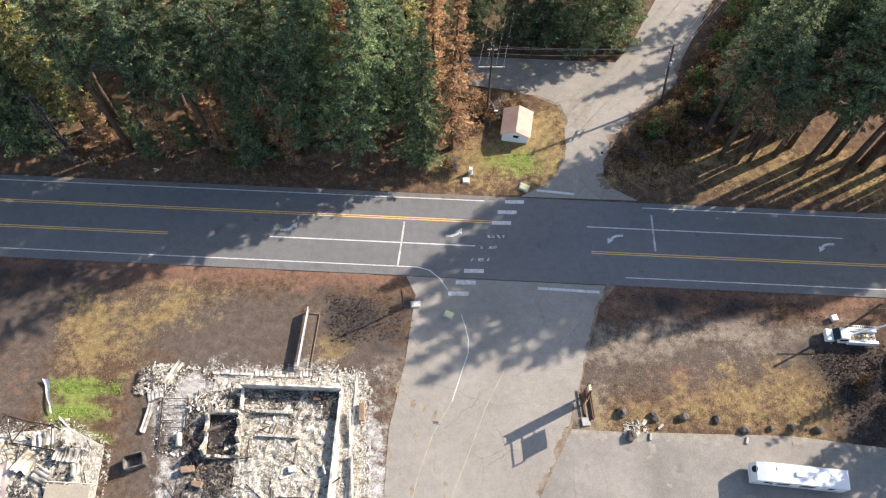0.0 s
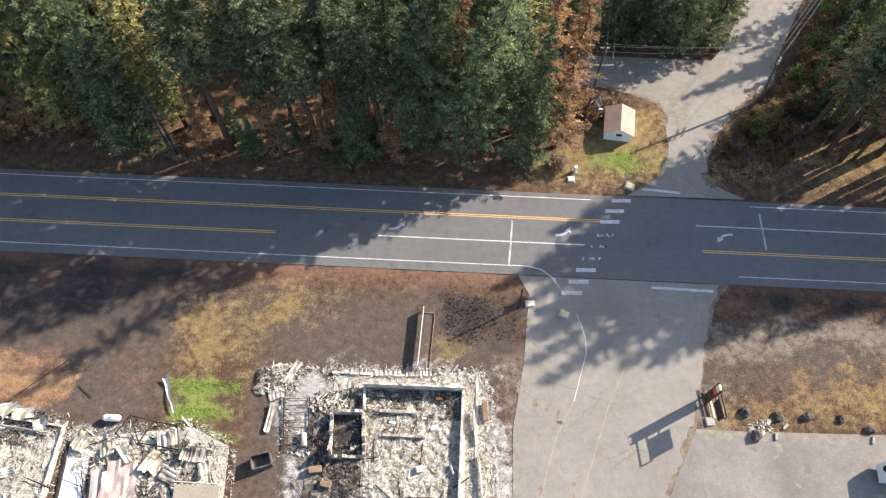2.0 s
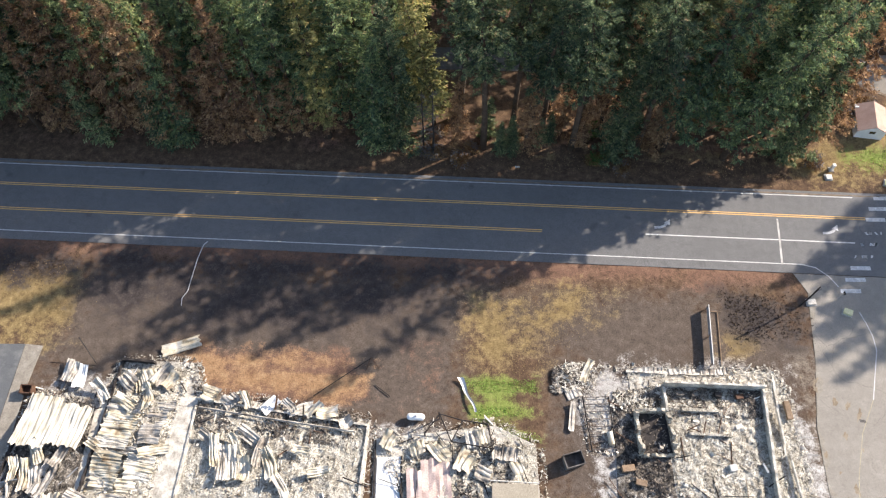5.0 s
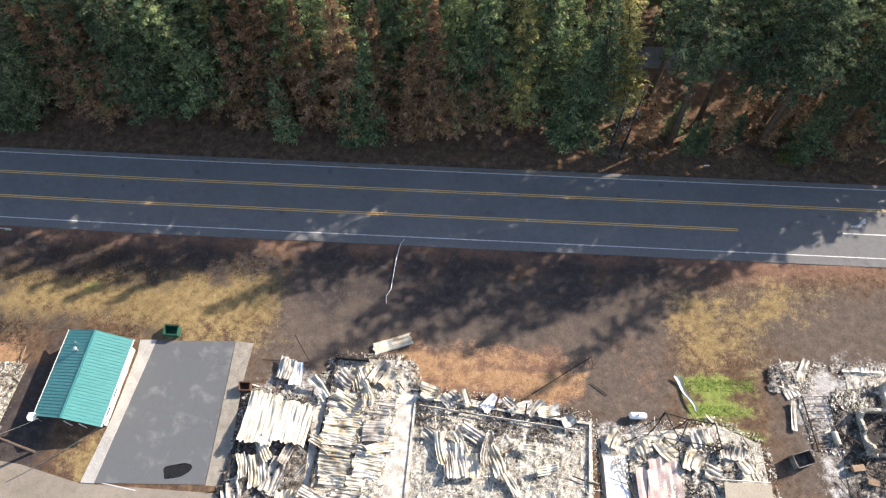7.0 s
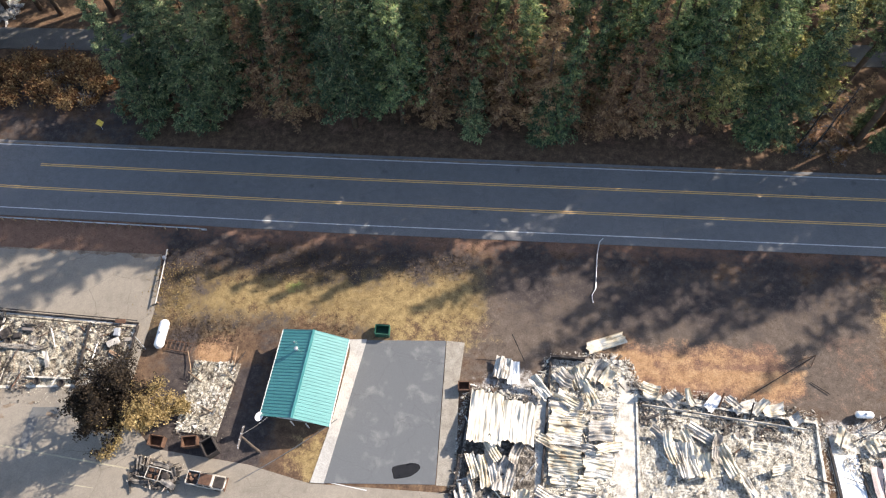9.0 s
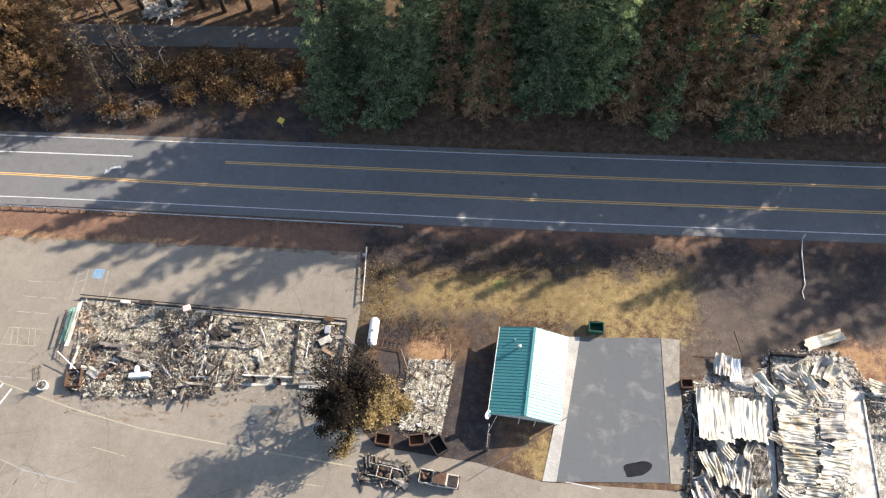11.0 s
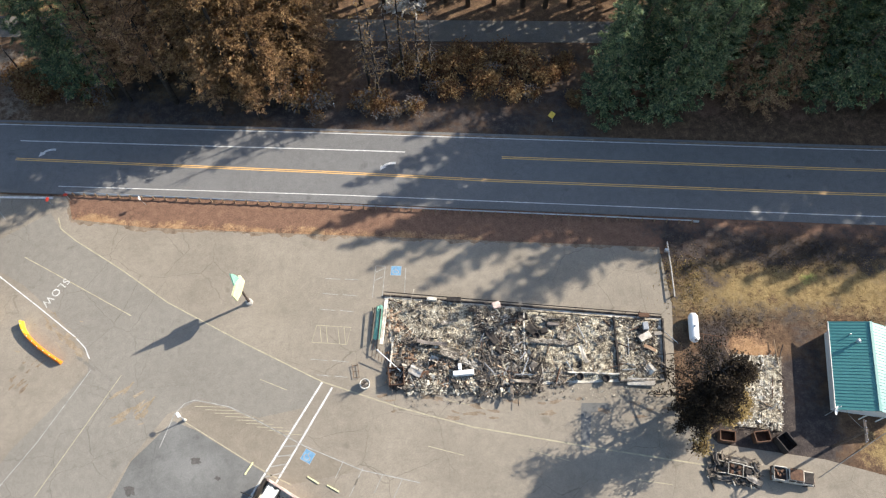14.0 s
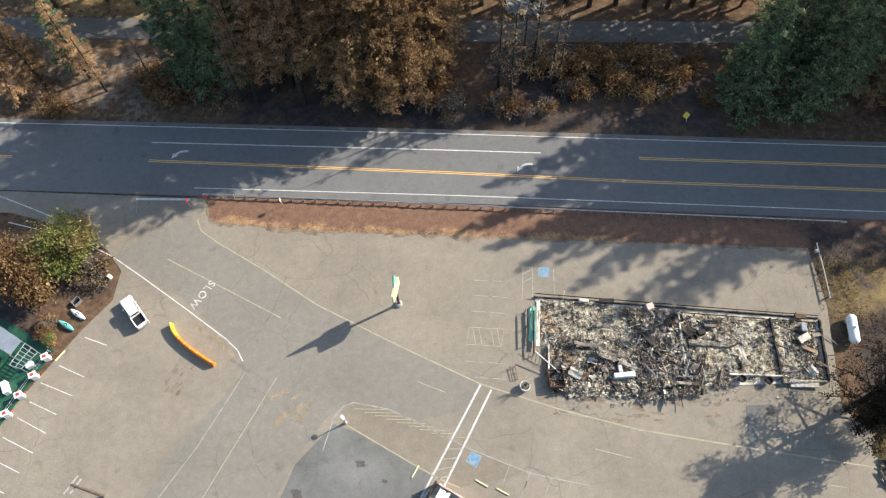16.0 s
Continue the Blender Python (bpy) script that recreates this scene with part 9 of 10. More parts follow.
pickup(-271.7, 41.2, 130, "white crew-cab pickup truck with an empty black bed")
wreck = pickup(-155.2, 16.1, -10, "burnt-out pickup truck with rusted bare body", "grey_sheet", 5.4, burnt=True)
for k in range(6):
    lumpy = part("debris", Geo().box((-1.2 - 0.3 * k, 0.4 * math.sin(k * 2), 1.15), (0.5, 0.3, 0.2), turn(10 * k, 5 * k, 33 * k)), "rust", wreck)


def burnt_car():
    o = (-162.6, 17.0)
    t = thing("burnt_car", o, "flattened burnt-out vehicle wreck strewn with parts", "burnt car", -12)
    for y in (-0.7, 0.7):
        part("chassis_rail", Geo().box((0, y, 0.42), (5.6, 0.16, 0.2), None, 0.04), "char", t)
    for x in (-2.6, -1.2, 0.3, 1.6, 2.7):
        part("cross_member", Geo().box((x, 0, 0.42), (0.18, 1.5, 0.14), None, 0.03), "twig", t)
    for k, (x, y, w, l, rz) in enumerate(((-2.6, 0.9, 0.7, 2.0, 20), (2.4, -0.9, 0.8, 2.2, 70), (0.4, 1.3, 0.6, 2.6, 85), (-1.4, -1.3, 0.6, 2.4, 100), (2.6, 0.9, 0.6, 1.6, 30))):
        sheet(x, y, 0.45, w, l, rz, "bin_grey", t, (0, 0), 0.5, (8, 14 - 7 * k), 640 + k, buckle=0.6, label="crumpled burnt body panel", name="body_panel")
    wheels(t, (1.5, -1.5), 0.82, 0.33, "steel", 0.18)
    part("engine", Geo().box((1.6, 0, 0.72), (0.9, 0.8, 0.55), None, 0.12), "char", t)
    for k, (x0, y0, x1, y1, z) in enumerate([(-1.0, -0.8, 0.9, -0.8, 1.05), (-1.0, 0.8, 0.9, 0.8, 1.05), (0.9, -0.8, 0.9, 0.8, 1.1), (-1.0, -0.8, -1.0, 0.8, 1.0), (-2.3, -0.8, -1.0, -0.7, 0.8), (-2.3, 0.8, -1.0, 0.7, 0.8), (2.3, -0.7, 0.9, -0.8, 0.8), (2.3, 0.7, 0.9, 0.8, 0.8)]):
        part("roof_rail", Geo().tube([(x0, y0, z), (x1, y1, z)], 0.07, 5), "grey_sheet", t)
    for k, x in enumerate((-0.5, 0.5)):
        for y in (-0.4, 0.4):
            part("seat_frame", Geo().box((x, y, 0.72), (0.5, 0.5, 0.45), None, 0.08), "rust", t)
    q = [(-3.4, -1.8), (3.2, -1.8), (3.4, 1.7), (-3.2, 1.8)]
    debris([(-3.6, -2.0), (3.4, -2.0), (3.6, 1.9), (-3.4, 2.2)], 420, 0.1, 0.3, 602, "rubble_beige", t, (0, 0), 0.6, "scrap", "ash-pale scrap", 0.3)
    debris(q, 620, 0.24, 0.5, 601, "rubble_dark", t, (0, 0), 0.7, "scrap", "burnt scrap and wires", 0.1)


burnt_car()


def utility_truck():
    t = thing("utility_truck", (61.7, 37.5), "white utility truck with service body and raised boom", "utility truck", 176)
    t.matrix_basis = t.matrix_basis @ Matrix.Scale(0.96, 4)
    part("chassis", Geo().box((0, 0, 0.6), (8.0, 0.9, 0.3)), "black", t)
    part("hood", Geo().box((3.3, 0, 1.05), (1.4, 2.0, 0.8), None, 0.15), "white", t)
    cab = part("cab", Geo().box((1.35, 0, 1.45), (1.7, 2.1, 1.6), None, 0.18, 0.92), "white", t)
    part("windscreen", Geo().box((2.5, 0, 1.78), (0.06, 1.85, 1.1), turn(0, -44, 0)), "glass", cab)
    for s in (-1, 1):
        part("side_window", Geo().box((1.5, s * 1.02, 1.75), (1.1, 0.06, 0.55)), "glass", cab)
        part("locker", Geo().box((-1.6, s * 0.98, 1.15), (4.6, 0.5, 1.0), None, 0.04), "white", t)
        for k in range(4):
            part("locker_door", Geo().box((-3.3 + k * 1.15, s * 1.24, 1.15), (1.0, 0.03, 0.8)), "white", t)
        part("mirror", Geo().box((2.7, s * 1.25, 1.7), (0.12, 0.22, 0.35)), "black", t)
    part("bed_floor", Geo().box((-1.6, 0, 0.95), (4.6, 1.5, 0.1)), "grey_paint", t)
    for k in range(9):
        part("cargo", Geo().box((-3.4 + k * 0.45, 0.45 * math.sin(k * 1.9), 1.15), (0.5, 0.4, 0.3), turn(0, 0, 40 * k), 0.03), ("wood", "tan_roof", "steel", "yellow_plastic")[k % 4], t)
    part("boom_base", Geo().lathe([(0.4, 1.0), (0.4, 1.5), (0.3, 2.0)], 14, Matrix.Translation((0.2, 0, 0))), "white", t)
    part("boom", Geo().tube([(0.2, 0, 2.0), (-6.2, -1.6, 4.6)], 0.16, 6, 0.12), "white", t)
    for s in (-0.2, 0.2):
        part("ladder_rail", Geo().tube([(0.8, -1.25 + s, 2.15), (-3.9, -1.25 + s, 2.15)], 0.04, 6), "steel", t)
    for k in range(14):
        part("ladder_rung", Geo().tube([(0.6 - k * 0.33, -1.45, 2.15), (0.6 - k * 0.33, -1.05, 2.15)], 0.025, 5), "steel", t)
    wheels(t, (2.9, -2.4), 0.95, 0.46, "white")


utility_truck()


def trailer():
    L, W, H = 12.4, 2.5, 3.3
    t = thing("travel_trailer", (48.8, 17.0), "long white fifth-wheel travel trailer with side windows", "travel trailer", -6)
    g = Geo()
    ring = [(-L / 2, 0.6), (L / 2 - 0.1, 0.6), (L / 2, 0.9), (L / 2, H - 0.1), (L / 2 - 0.2, H), (-L / 2 + 1.4, H), (-L / 2 + 0.3, H - 0.35), (-L / 2, H - 1.0)]
    k = len(ring)
    g.add([(x, -W / 2, z) for x, z in ring] + [(x, W / 2, z) for x, z in ring], [tuple(range(k)), tuple(reversed(range(k, 2 * k)))] + [(i, k + i, k + (i + 1) % k, (i + 1) % k) for i in range(k)])
    part("body", g, "white", t)
    for s in (-1, 1):
        part("stripe", Geo().box((0, s * (W / 2 + 0.005), 1.15), (L - 0.4, 0.02, 0.25)), "grey_paint", t, "grey side stripe")
        for x, w in ((-4.2, 1.1), (-2.2, 1.6), (1.0, 1.9), (4.2, 0.8)):
            win = part("window", Geo().box((x, s * (W / 2 + 0.01), 2.1), (w, 0.04, 0.7)), "black", t)
            part("pane", Geo().box((x, s * (W / 2 + 0.035), 2.1), (w - 0.14, 0.02, 0.56)), "glass", win)
    part("door", Geo().box((2.6, -W / 2 - 0.02, 1.7), (0.7, 0.05, 1.9)), "white", t)
    part("front_emblem", Geo().lathe([(0.02, 0), (0.45, 0.0), (0.45, 0.03), (0.02, 0.03)], 20, pose(-L / 2 + 0.15, 0.3, H - 0.62, 0, -52, 0)), "black", t, "round dark emblem")
    part("roof_seam", Geo().box((1, 0, H + 0.005), (L - 3.4, W - 0.2, 0.02)), "white", t)
    part("air_conditioner", Geo().box((-0.5, 0, H + 0.14), (0.9, 0.7, 0.28), None, 0.08), "cream", t)
    for x, y in ((-3.2, 0.5), (1.6, -0.3), (4.0, 0.4)):
        part("roof_vent", Geo().box((x, y, H + 0.06), (0.42, 0.42, 0.12), None, 0.04), "cream", t)
    wheels(t, (0.4, 1.4), 1.0, 0.37, "white")
    part("jack", Geo().box((-L / 2 + 1.2, 0, 0.3), (0.15, 0.8, 0.6)), "black", t)


trailer()

# ---------------------------------------------------------------- bins, tanks and loose things
def skip(name, x, y, s, rz, mat, label, tilt=0):
    t = thing(name, (x, y), label, "dumpster", rz)
    sx, sy, sz = s
    part("floor", Geo().box((0, 0, 0.12), (sx - 0.1, sy - 0.1, 0.1)), mat, t)
    for c, d in (((sx / 2, 0, sz / 2), (0.07, sy, sz)), ((-sx / 2, 0, sz / 2), (0.07, sy, sz)), ((0, sy / 2, sz / 2), (sx - 0.07, 0.07, sz)), ((0, -sy / 2, sz / 2), (sx - 0.07, 0.07, sz))):
        part("side", Geo().box(c, d), mat, t)
    for c, d in (((sx / 2, 0, sz), (0.14, sy + 0.14, 0.1)), ((-sx / 2, 0, sz), (0.14, sy + 0.14, 0.1)), ((0, sy / 2, sz), (sx, 0.14, 0.1)), ((0, -sy / 2, sz), (sx, 0.14, 0.1))):
        part("rim", Geo().box(c, d), mat, t)
    for dx in (-sx * 0.28, sx * 0.28):
        part("rib", Geo().box((dx, -sy / 2 - 0.06, sz / 2), (0.1, 0.08, sz * 0.9)), mat, t)
    return t


skip("dumpster", -42.0, 19.3, (2.6, 1.8, 1.5), 16, "bin_grey", "empty scorched grey dumpster on gravel")
skip("dumpster", -163.0, 21.4, (2.0, 1.4, 1.3), -8, "rust", "burnt rusty dumpster beside the wrecks")
skip("dumpster", -158.3, 21.3, (2.0, 1.4, 1.3), 6, "rust", "burnt rusty dumpster beside the wrecks")
skip("dumpster", -155.3, 20.5, (2.3, 1.7, 1.7), -58, "char", "charred black dumpster turned aside")
skip("dumpster", -119.95, 29.3, (1.6, 1.2, 1.2), 0, "rust", "small rusted bin beside the burnt hall")
gb = skip("dumpster", -132.05, 37.8, (2.1, 1.4, 1.3), -4, "green_paint", "dark green dumpster with open top on grass")
part("lid", Geo().box((0, 0.95, 0.95), (2.0, 0.06, 1.0), turn(18, 0, 0)), "black", gb, "black plastic lid swung open")


def tank(x, y, r, ln, rz, label):
    t = thing("propane_tank", (x, y), label, "propane tank", rz)
    prof = [(r * math.sin(a), -ln / 2 + r - r * math.cos(a)) for a in np.linspace(0.05, math.pi / 2, 6)] + [(r * math.sin(a), ln / 2 - r + r * math.cos(a)) for a in np.linspace(math.pi / 2, 0.05, 6)]
    part("vessel", Geo().lathe(prof, 20, pose(0, 0, r + 0.3, 90, 0, 0)), "white", t, "white painted steel vessel", True)
    part("dome", Geo().lathe([(0.16, 0), (0.16, 0.18), (0.08, 0.26)], 12, Matrix.Translation((0, 0, 2 * r + 0.26))), "grey_paint", t)
    for s in (-1, 1):
        part("saddle", Geo().box((0, s * ln * 0.28, 0.2), (r * 1.3, 0.2, 0.5)), "concrete", t)


tank(-165.1, 37.2, 0.72, 4.6, -5, "large white propane tank on concrete saddles")
tank(-63.8, 25.3, 0.5, 2.6, 88, "small white propane tank on gravel")

rail = thing("rail_fence", (-167.0, 46.8), "low pale pipe rail at the lot's edge", "fence", -1)
for y in (-4.2, 0, 4.2):
    part("post", Geo().box((0, y, 0.4), (0.18, 0.18, 1.0)), "wood", rail)
part("rail", Geo().tube([(0, -4.6, 0.85), (0.05, 0, 0.88), (0, 4.7, 0.85)], 0.1, 8), "pale_arm", rail)
part("box", Geo().box((-0.25, 3.3, 0.7), (0.5, 0.5, 0.5), None, 0.05), "steel", rail)
pipe = thing("bent_pole", (-99.3, 48.0), "bent thin pale flagpole fallen across burnt grass", "pole")
part("shaft", Geo().tube([(1.7, 5.6, 0.3), (1.1, 5.0, 0.25), (0.5, 2.6, 0.2), (0.1, -0.5, 0.15), (-0.2, -3.0, 0.15), (-0.9, -4.2, 0.15), (-0.8, -5.4, 0.12)], 0.09, 8, 0.06), "steel", pipe)
gut = thing("bent_sheet", (-56.4, 28.6), "bent white metal strip lying across the lawn", "metal sheet")
part("strip", Geo().grid(lambda u, v: ((u - 0.5) * (0.35 + 0.5 * v * v) - 1.1 + 2.2 * (1 - v) + 0.12 * math.sin(v * 9), (v - 0.5) * 5.0, 0.35 + 0.2 * math.sin(v * 7) + 0.12 * (2 * u - 1) ** 2), 4, 16, 0.02), "steel", gut)
cage = thing("rusty_frame", (-162.4, 35.5), "rusted bed frame lying on burnt ground", "metal frame", -10)
for y in (-0.7, 0.7):
    part("rail", Geo().tube([(-2, y, 0.3), (2, y, 0.35)], 0.06, 5), "rust", cage)
for k in range(7):
    part("slat", Geo().tube([(-2 + k * 0.66, -0.7, 0.32), (-2 + k * 0.66, 0.7, 0.32)], 0.04, 4), "rust", cage)


def rock(x, y, s, seed, label="dark volcanic boulder beside the lot", mat="rock"):
    r = random.Random(seed)
    bm = bmesh.new()
    bmesh.ops.create_icosphere(bm, subdivisions=3, radius=1.0)
    for v in bm.verts:
        v.co *= 1 + 0.35 * noise.noise(v.co * 1.3 + Vector((seed, 0, 0))) + 0.12 * noise.noise(v.co * 4)
        v.co.x *= s * r.uniform(0.98, 1.02)
        v.co.y *= s * 0.8
        v.co.z = v.co.z * s * 0.72 + s * 0.35
    me = bpy.data.meshes.new("boulder")
    bm.to_mesh(me)
    bm.free()
    me.materials.append(M[mat])
    ob = new("boulder", me)
    ob.matrix_basis = pose(x, y, 0, 0, 0, seed * 67)
    tagged(ob, label, "rock", "row of boulders")


for k, (x, y, s) in enumerate([(26.3, 26.2, 1.0), (30.9, 25.6, 0.9), (35.0, 25.6, 0.95), (39.8, 25.3, 0.7), (43.5, 23.7, 0.85), (47.3, 24.0, 0.6), (50.3, 24.2, 0.6), (54.1, 23.8, 0.8), (27.2, 22.9, 1.1)]):
    rock(x, y, s * 0.82, k + 1)
rubbish = thing("rubbish_pile", (28.0, 24.0), "scatter of pale broken plaster beside a boulder", "rubble")
debris([(-1.8, -0.9), (1.6, -0.9), (1.6, 0.9), (-1.2, 0.9)], 60, 0.28, 0.1, 701, "ashy_concrete", rubbish, (0, 0), 0.5, "plaster", "pale broken plaster", 0.1)
for k, (x, y, rz) in enumerate([(31.6, 24.2, 40), (43.6, 22.3, 70), (30.0, 22.8, 80)]):
    slabby = thing("concrete_block", (x, y), "small pale concrete block on the gravel", "concrete block", rz)
    part("block", Geo().box((0, 0, 0.12), (1.0, 0.35, 0.28), None, 0.03), "concrete", slabby)
for k, (x, y, rz) in enumerate([(-219.6, 16.0, -30), (-216.8, 14.9, -28), (-228.6, 17.6, 60), (-281.8, 34.6, 55)]):
    stop = thing("wheel_stop", (x, y), "pale yellow concrete wheel stop on the lot", "wheel stop", rz, "wheel stops")
    part("block", Geo().box((0, 0, 0.06), (1.9, 0.2, 0.16), None, 0.04), "pale_yellow", stop)

planter = thing("planter_barrel", (-213.1, 29.2), "round pale planter barrel with a dead shrub", "planter")
part("tub", Geo().lathe([(0.62, -0.02), (0.72, 0.5), (0.75, 0.9), (0.66, 0.9), (0.6, 0.6)], 20), "cream", planter)
part("soil", Geo().lathe([(0.05, 0.72), (0.64, 0.72), (0.64, 0.78), (0.05, 0.8)], 16), "ash_dark", planter)
twigs = Geo()
for k in range(22):
    a, e = k * 2.4, random.uniform(0.3, 1.0)
    twigs.tube([(0, 0, 0.7), (0.4 * e * math.cos(a), 0.4 * e * math.sin(a), 1.7), (1.0 * e * math.cos(a), 1.0 * e * math.sin(a), 2.7)], 0.03, 4, 0.008)
part("shrub", twigs, "twig", planter, "bare dead twigs")
cart = thing("cart_frame", (-214.6, 31.2), "rusted cart frame standing on the lot", "cart", 10)
for x in (-0.4, 0.4):
    part("upright", Geo().tube([(x, 1.0, 0), (x, 0.9, 1.0)], 0.04, 5), "rust", cart)
    part("runner", Geo().tube([(x, -1.0, 0.2), (x, 1.0, 0.25)], 0.04, 5), "rust", cart)
for y in (-0.9, 0.0, 0.9):
    part("bar", Geo().tube([(-0.4, y, 0.25), (0.4, y, 0.25)], 0.04, 5), "rust", cart)


def barrier():
    pts = [(-265.9, 39.4), (-265.4, 38.3), (-264.6, 37.3), (-263.6, 36.4), (-262.6, 35.6), (-261.6, 34.9), (-260.5, 34.2), (-259.4, 33.5), (-258.3, 32.9)]
    for k, (a, b) in enumerate(zip(pts, pts[1:])):
        a, b = Vector(a), Vector(b)
        ang = math.degrees(math.atan2(b.y - a.y, b.x - a.x))
        mid = (a + b) / 2
        yellow = k < 2
        t = thing("traffic_barrier", (mid.x, mid.y), ("yellow" if yellow else "orange") + " plastic water-filled barrier in a curved row", "traffic barrier", ang, "curved row of barriers")
        ln = (b - a).length + 0.06
        body = Geo().box((0, 0, 0.2), (ln, 0.56, 0.42), None, 0.05)
        part("base", body, "yellow_plastic" if yellow else "orange", t)
        part("top", Geo().box((0, 0, 0.68), (ln, 0.3, 0.56), None, 0.05, 0.9), "yellow_plastic" if yellow else "orange", t)
        part("cap", Geo().lathe([(0.06, 0.94), (0.08, 0.98), (0.05, 1.02)], 8), "white", t)


barrier()


def kayak(x, y, rz, mat, label):
    t = thing("kayak", (x, y), label, "kayak", rz)
    L = 3.0
    g = Geo()

    def fn(u, v):
        w = 0.42 * math.sin(math.pi * (0.04 + 0.92 * u)) ** 0.6
        a = math.pi * 2 * v
        return ((u - 0.5) * L, w * math.cos(a), 0.32 + 0.28 * math.sin(a) * (0.6 + 0.4 * math.sin(math.pi * u)))

    vs = [Vector(fn(i / 14, j / 12)) for i in range(15) for j in range(12)]
    fs = [(i * 12 + j, (i + 1) * 12 + j, (i + 1) * 12 + (j + 1) % 12, i * 12 + (j + 1) % 12) for i in range(14) for j in range(12)]
    fs += [tuple(range(12)), tuple(reversed(range(14 * 12, 15 * 12)))]
    part("hull", g.add(vs, fs), mat, t, "", True)
    part("cockpit", Geo().lathe([(0.22, 0.56), (0.28, 0.6), (0.24, 0.63), (0.18, 0.58)], 14), "black", t)


kayak(-280.5, 41.1, -32, "white", "white plastic kayak lying beside the lot")
kayak(-281.9, 39.3, -30, "aqua", "aqua plastic kayak lying beside the lot")


def west_store():
    o = (-288.5, 31.0)
    t = thing("roadside_store", o, "low dark green store with a deck, glazed roof panel and racks", "building")
    ring = lambda pts: [(x - o[0], y - o[1]) for x, y in pts]
    part("deck", Geo().prism(ring([(-284.6, 36.6), (-282.9, 35.4), (-289.4, 21.0), (-299.0, 25.0), (-293.0, 41.0)]), -0.1, 0.16), "green_paint", t, "dark green timber deck")
    house = ring([(-289.8, 33.4), (-294.6, 22.2), (-304.0, 26.6), (-299.2, 37.8)])
    part("wall", Geo().prism(house, 0.16, 2.7), "green_paint", t)
    part("roof", Geo().prism([(x * 1.03 - 0.2, y * 1.03) for x, y in house], 2.7, 2.88), "green_paint", t, "dark green flat roof")
    panel = ring([(-290.4, 38.4), (-286.6, 36.1), (-287.7, 33.9), (-291.4, 36.0)])
    part("skylight", Geo().prism(panel, 2.55, 2.66), "roof_glass", t, "blue-grey translucent roof panel")
    for x, y in panel:
        part("post", Geo().tube([(x * 0.98, y * 0.98, 0.1), (x * 0.98, y * 0.98, 2.56)], 0.05, 6), "steel", t)
    a, b, c, d = [Vector((x, y, 2.0)) for x, y in ring([(-286.4, 35.9), (-284.1, 34.5), (-285.9, 32.0), (-287.8, 32.6)])]
    for k in range(7):
        f = k / 6
        part("rack_bar", Geo().tube([a.lerp(d, f), b.lerp(c, f)], 0.06, 6), "steel", t, "galvanised rack bar")
    for p, q in ((a, d), (b, c), (a.lerp(b, 0.5), d.lerp(c, 0.5))):
        part("rack_rail", Geo().tube([p, q], 0.07, 6), "steel", t, "galvanised rack rail")
    for p in (a, b, c, d):
        part("post", Geo().tube([p - Vector((0, 0, 1.95)), p], 0.05, 6), "steel", t)
    for x, y, sx, sy, h in ((-285.6, 33.0, 1.1, 0.8, 0.9), (-288.3, 29.6, 0.8, 2.0, 1.0), (-289.6, 27.2, 0.7, 1.4, 0.9)):
        part("table", Geo().box((x - o[0], y - o[1], 0.16 + h / 2), (sx, sy, h), turn(0, 0, 30), 0.08), "white", t, "white table")
    edge = ring([(-283.3, 35.2), (-284.9, 31.6), (-286.9, 27.2), (-289.2, 22.0)])
    for p, q in zip(edge, edge[1:]):
        for z in (0.6, 1.05):
            part("railing", Geo().tube([(*p, z), (*q, z)], 0.035, 5), "steel", t)
        part("railing_post", Geo().tube([(*p, 0.1), (*p, 1.1)], 0.045, 5), "steel", t)


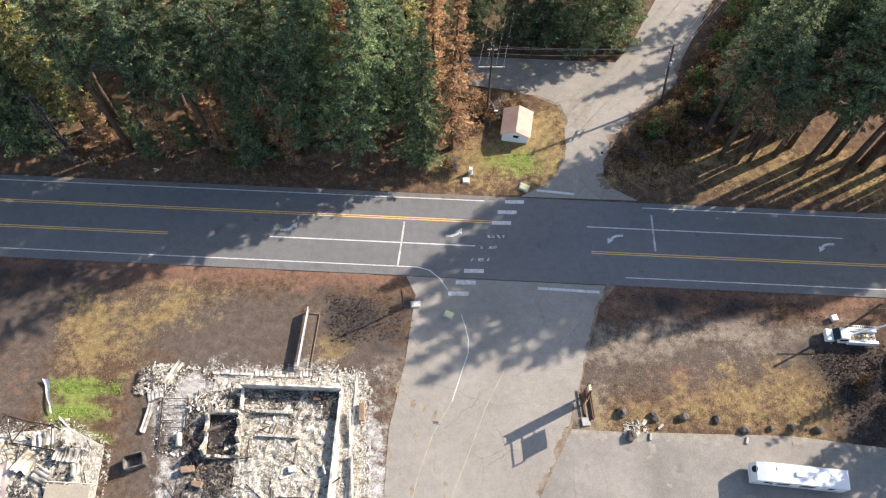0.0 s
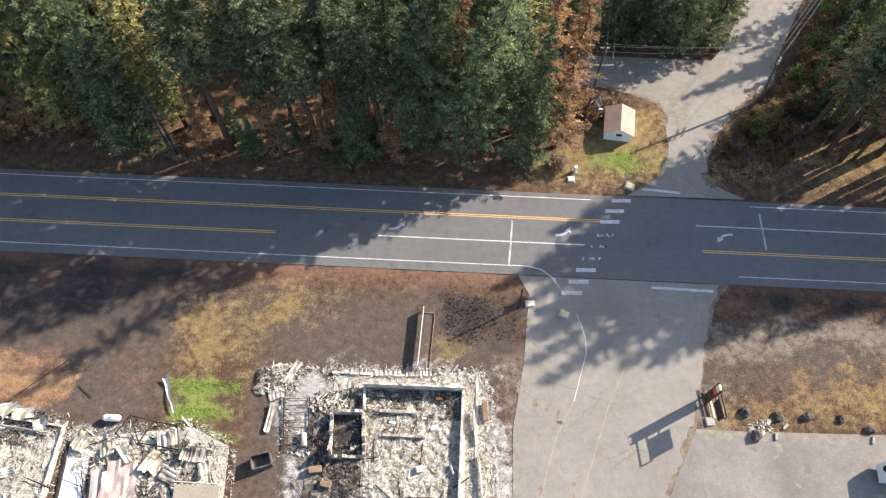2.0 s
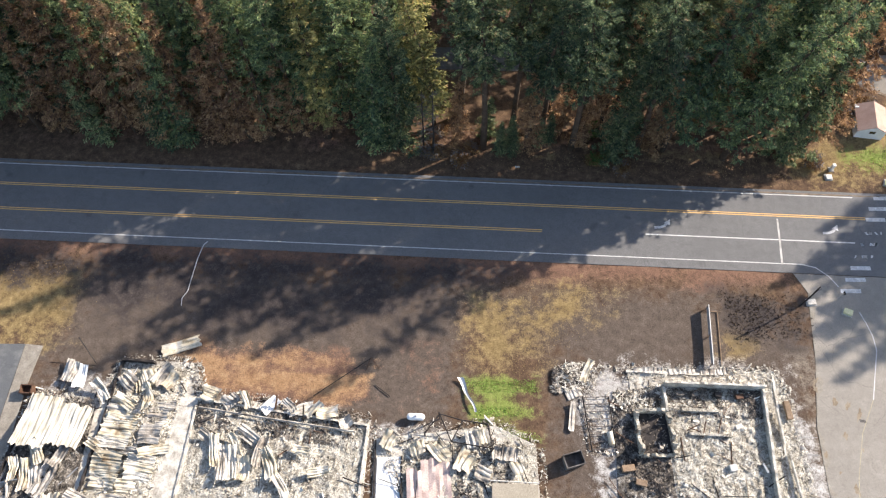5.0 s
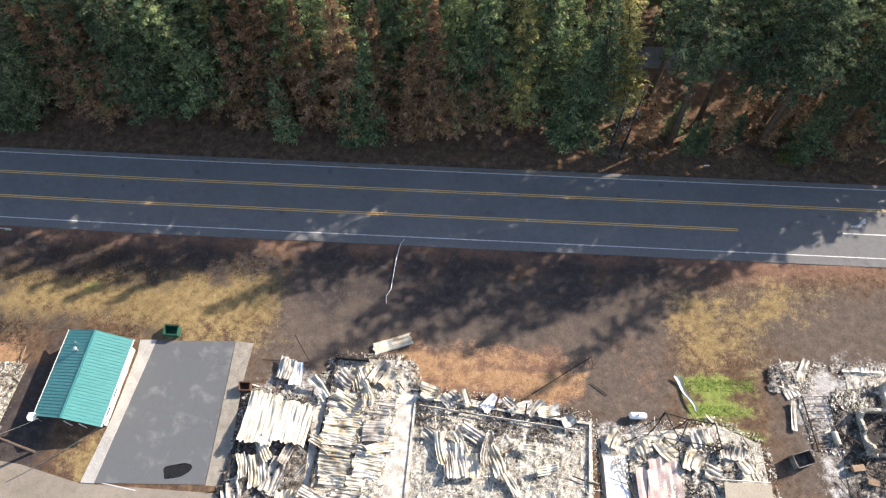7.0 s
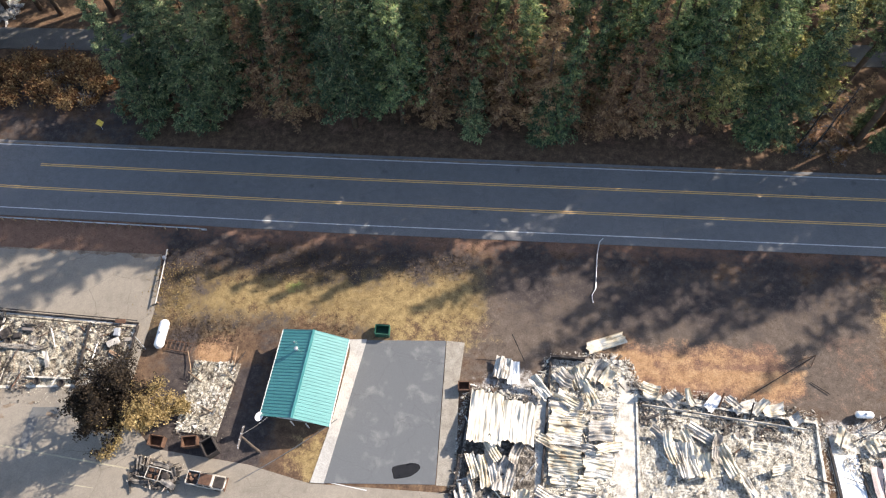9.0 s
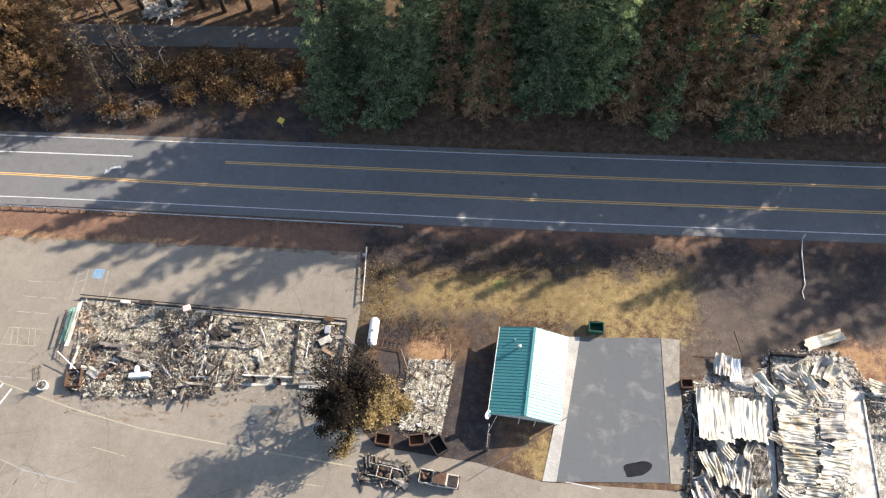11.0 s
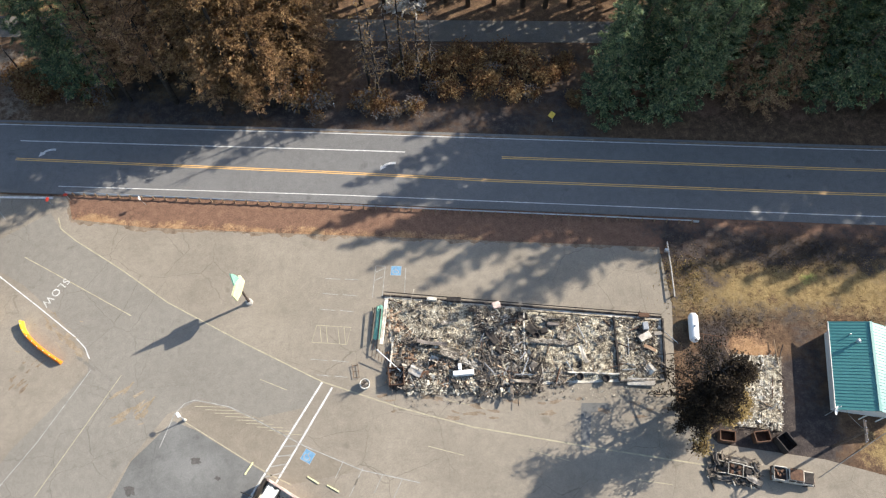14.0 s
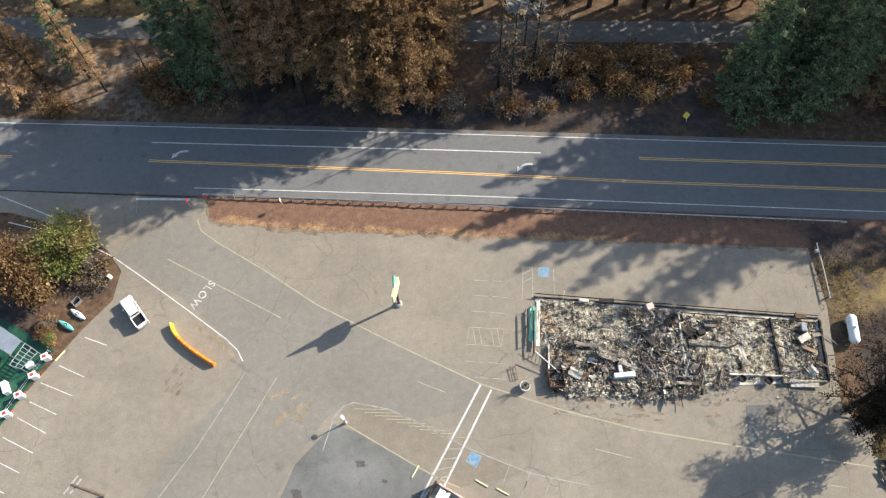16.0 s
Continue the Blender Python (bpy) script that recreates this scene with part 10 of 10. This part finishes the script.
M["roof_glass"] = surf("blue_grey_roof_panel", [(0.20, 0.23, 0.28), (0.27, 0.30, 0.35)], 0.8, 6, 0.25, vary=0.1, spec=0.5)
west_store()
for k, (x, y) in enumerate([(-283.4, 34.1), (-284.5, 31.3), (-285.8, 28.4), (-287.0, 25.7), (-288.2, 23.0)]):
    t = thing("fuel_pump", (x, y), "white boxy cabinet with a dark red square on top", "cabinet", 27, "row of white cabinets")
    part("body", Geo().box((0, 0, 0.65), (0.9, 0.7, 1.3), None, 0.05), "white", t)
    part("top", Geo().box((0, 0, 1.38), (1.1, 0.95, 0.14), None, 0.05), "white", t)
    part("emblem", Geo().box((0, 0, 1.46), (0.5, 0.42, 0.03)), "red_sign", t)
    part("hose", Geo().tube([(0.5, 0.1, 1.0), (0.8, 0.3, 0.5), (0.7, 0.6, 0.1), (0.5, 0.2, 0.5)], 0.04, 5), "red_sign", t)
frame_box = thing("metal_crate", (-281.2, 43.2), "small metal-framed crate on burnt ground", "crate", -40)
for c, s in (((0.5, 0, 0.3), (0.08, 1.3, 0.6)), ((-0.5, 0, 0.3), (0.08, 1.3, 0.6)), ((0, 0.62, 0.3), (0.92, 0.08, 0.6)), ((0, -0.62, 0.3), (0.92, 0.08, 0.6))):
    part("side", Geo().box(c, s), "steel", frame_box)
part("floor", Geo().box((0, 0, 0.06), (0.9, 1.15, 0.08)), "char", frame_box)


def ruin_gable():
    o = (-224.2, 12.0)
    t = thing("burnt_house", o, "burnt house with a white metal gable and open charred rooms", "burnt building", 0)
    slab([(-230.5, 2), (-218, 2), (-219.2, 12.5), (-225.6, 16.2), (-229.6, 12.5)], 0.05, "ashy_concrete", t, o)
    debris([(-230, 2), (-218.5, 2), (-219.8, 12), (-226, 15)], 700, 0.35, 0.6, 801, "rubble_dark", t, o)
    stub_wall((-225.7, 16.0), (-219.4, 12.3), 1.6, 0.25, "brick_pink", t, o, 2)
    stub_wall((-225.7, 16.0), (-231.5, 6), 2.2, 0.25, "char", t, o, 3)
    sheet(-226.2, 11.5, 1.9, 1.5, 9.0, -28, "white", t, o, 0.1, (0, 22), 802, buckle=0.1, name="roof_sheet", label="white metal roof sheet")
    sheet(-221.5, 11.0, 1.5, 2.0, 6.0, 55, "white", t, o, 0.1, (0, -12), 803, buckle=0.15, name="roof_sheet", label="white metal roof sheet")
    for k in range(7):
        beam((-227.2 - 0.62 * k, 13.6 - 1.1 * k, 2.2), (-228.9 - 0.62 * k, 14.3 - 1.1 * k, 1.6), 0.09, "char", t, o, "rafter")


ruin_gable()
scrap = thing("scrap_heap", (-209.0, 103.4), "heap of grey burnt scrap metal beyond the lane", "rubble")
debris([(-4, -2), (4, -2), (4, 2), (-4, 2)], 160, 0.6, 0.5, 811, "grey_sheet", scrap, (0, 0), 0.5, "scrap", "grey scrap", 0.2)
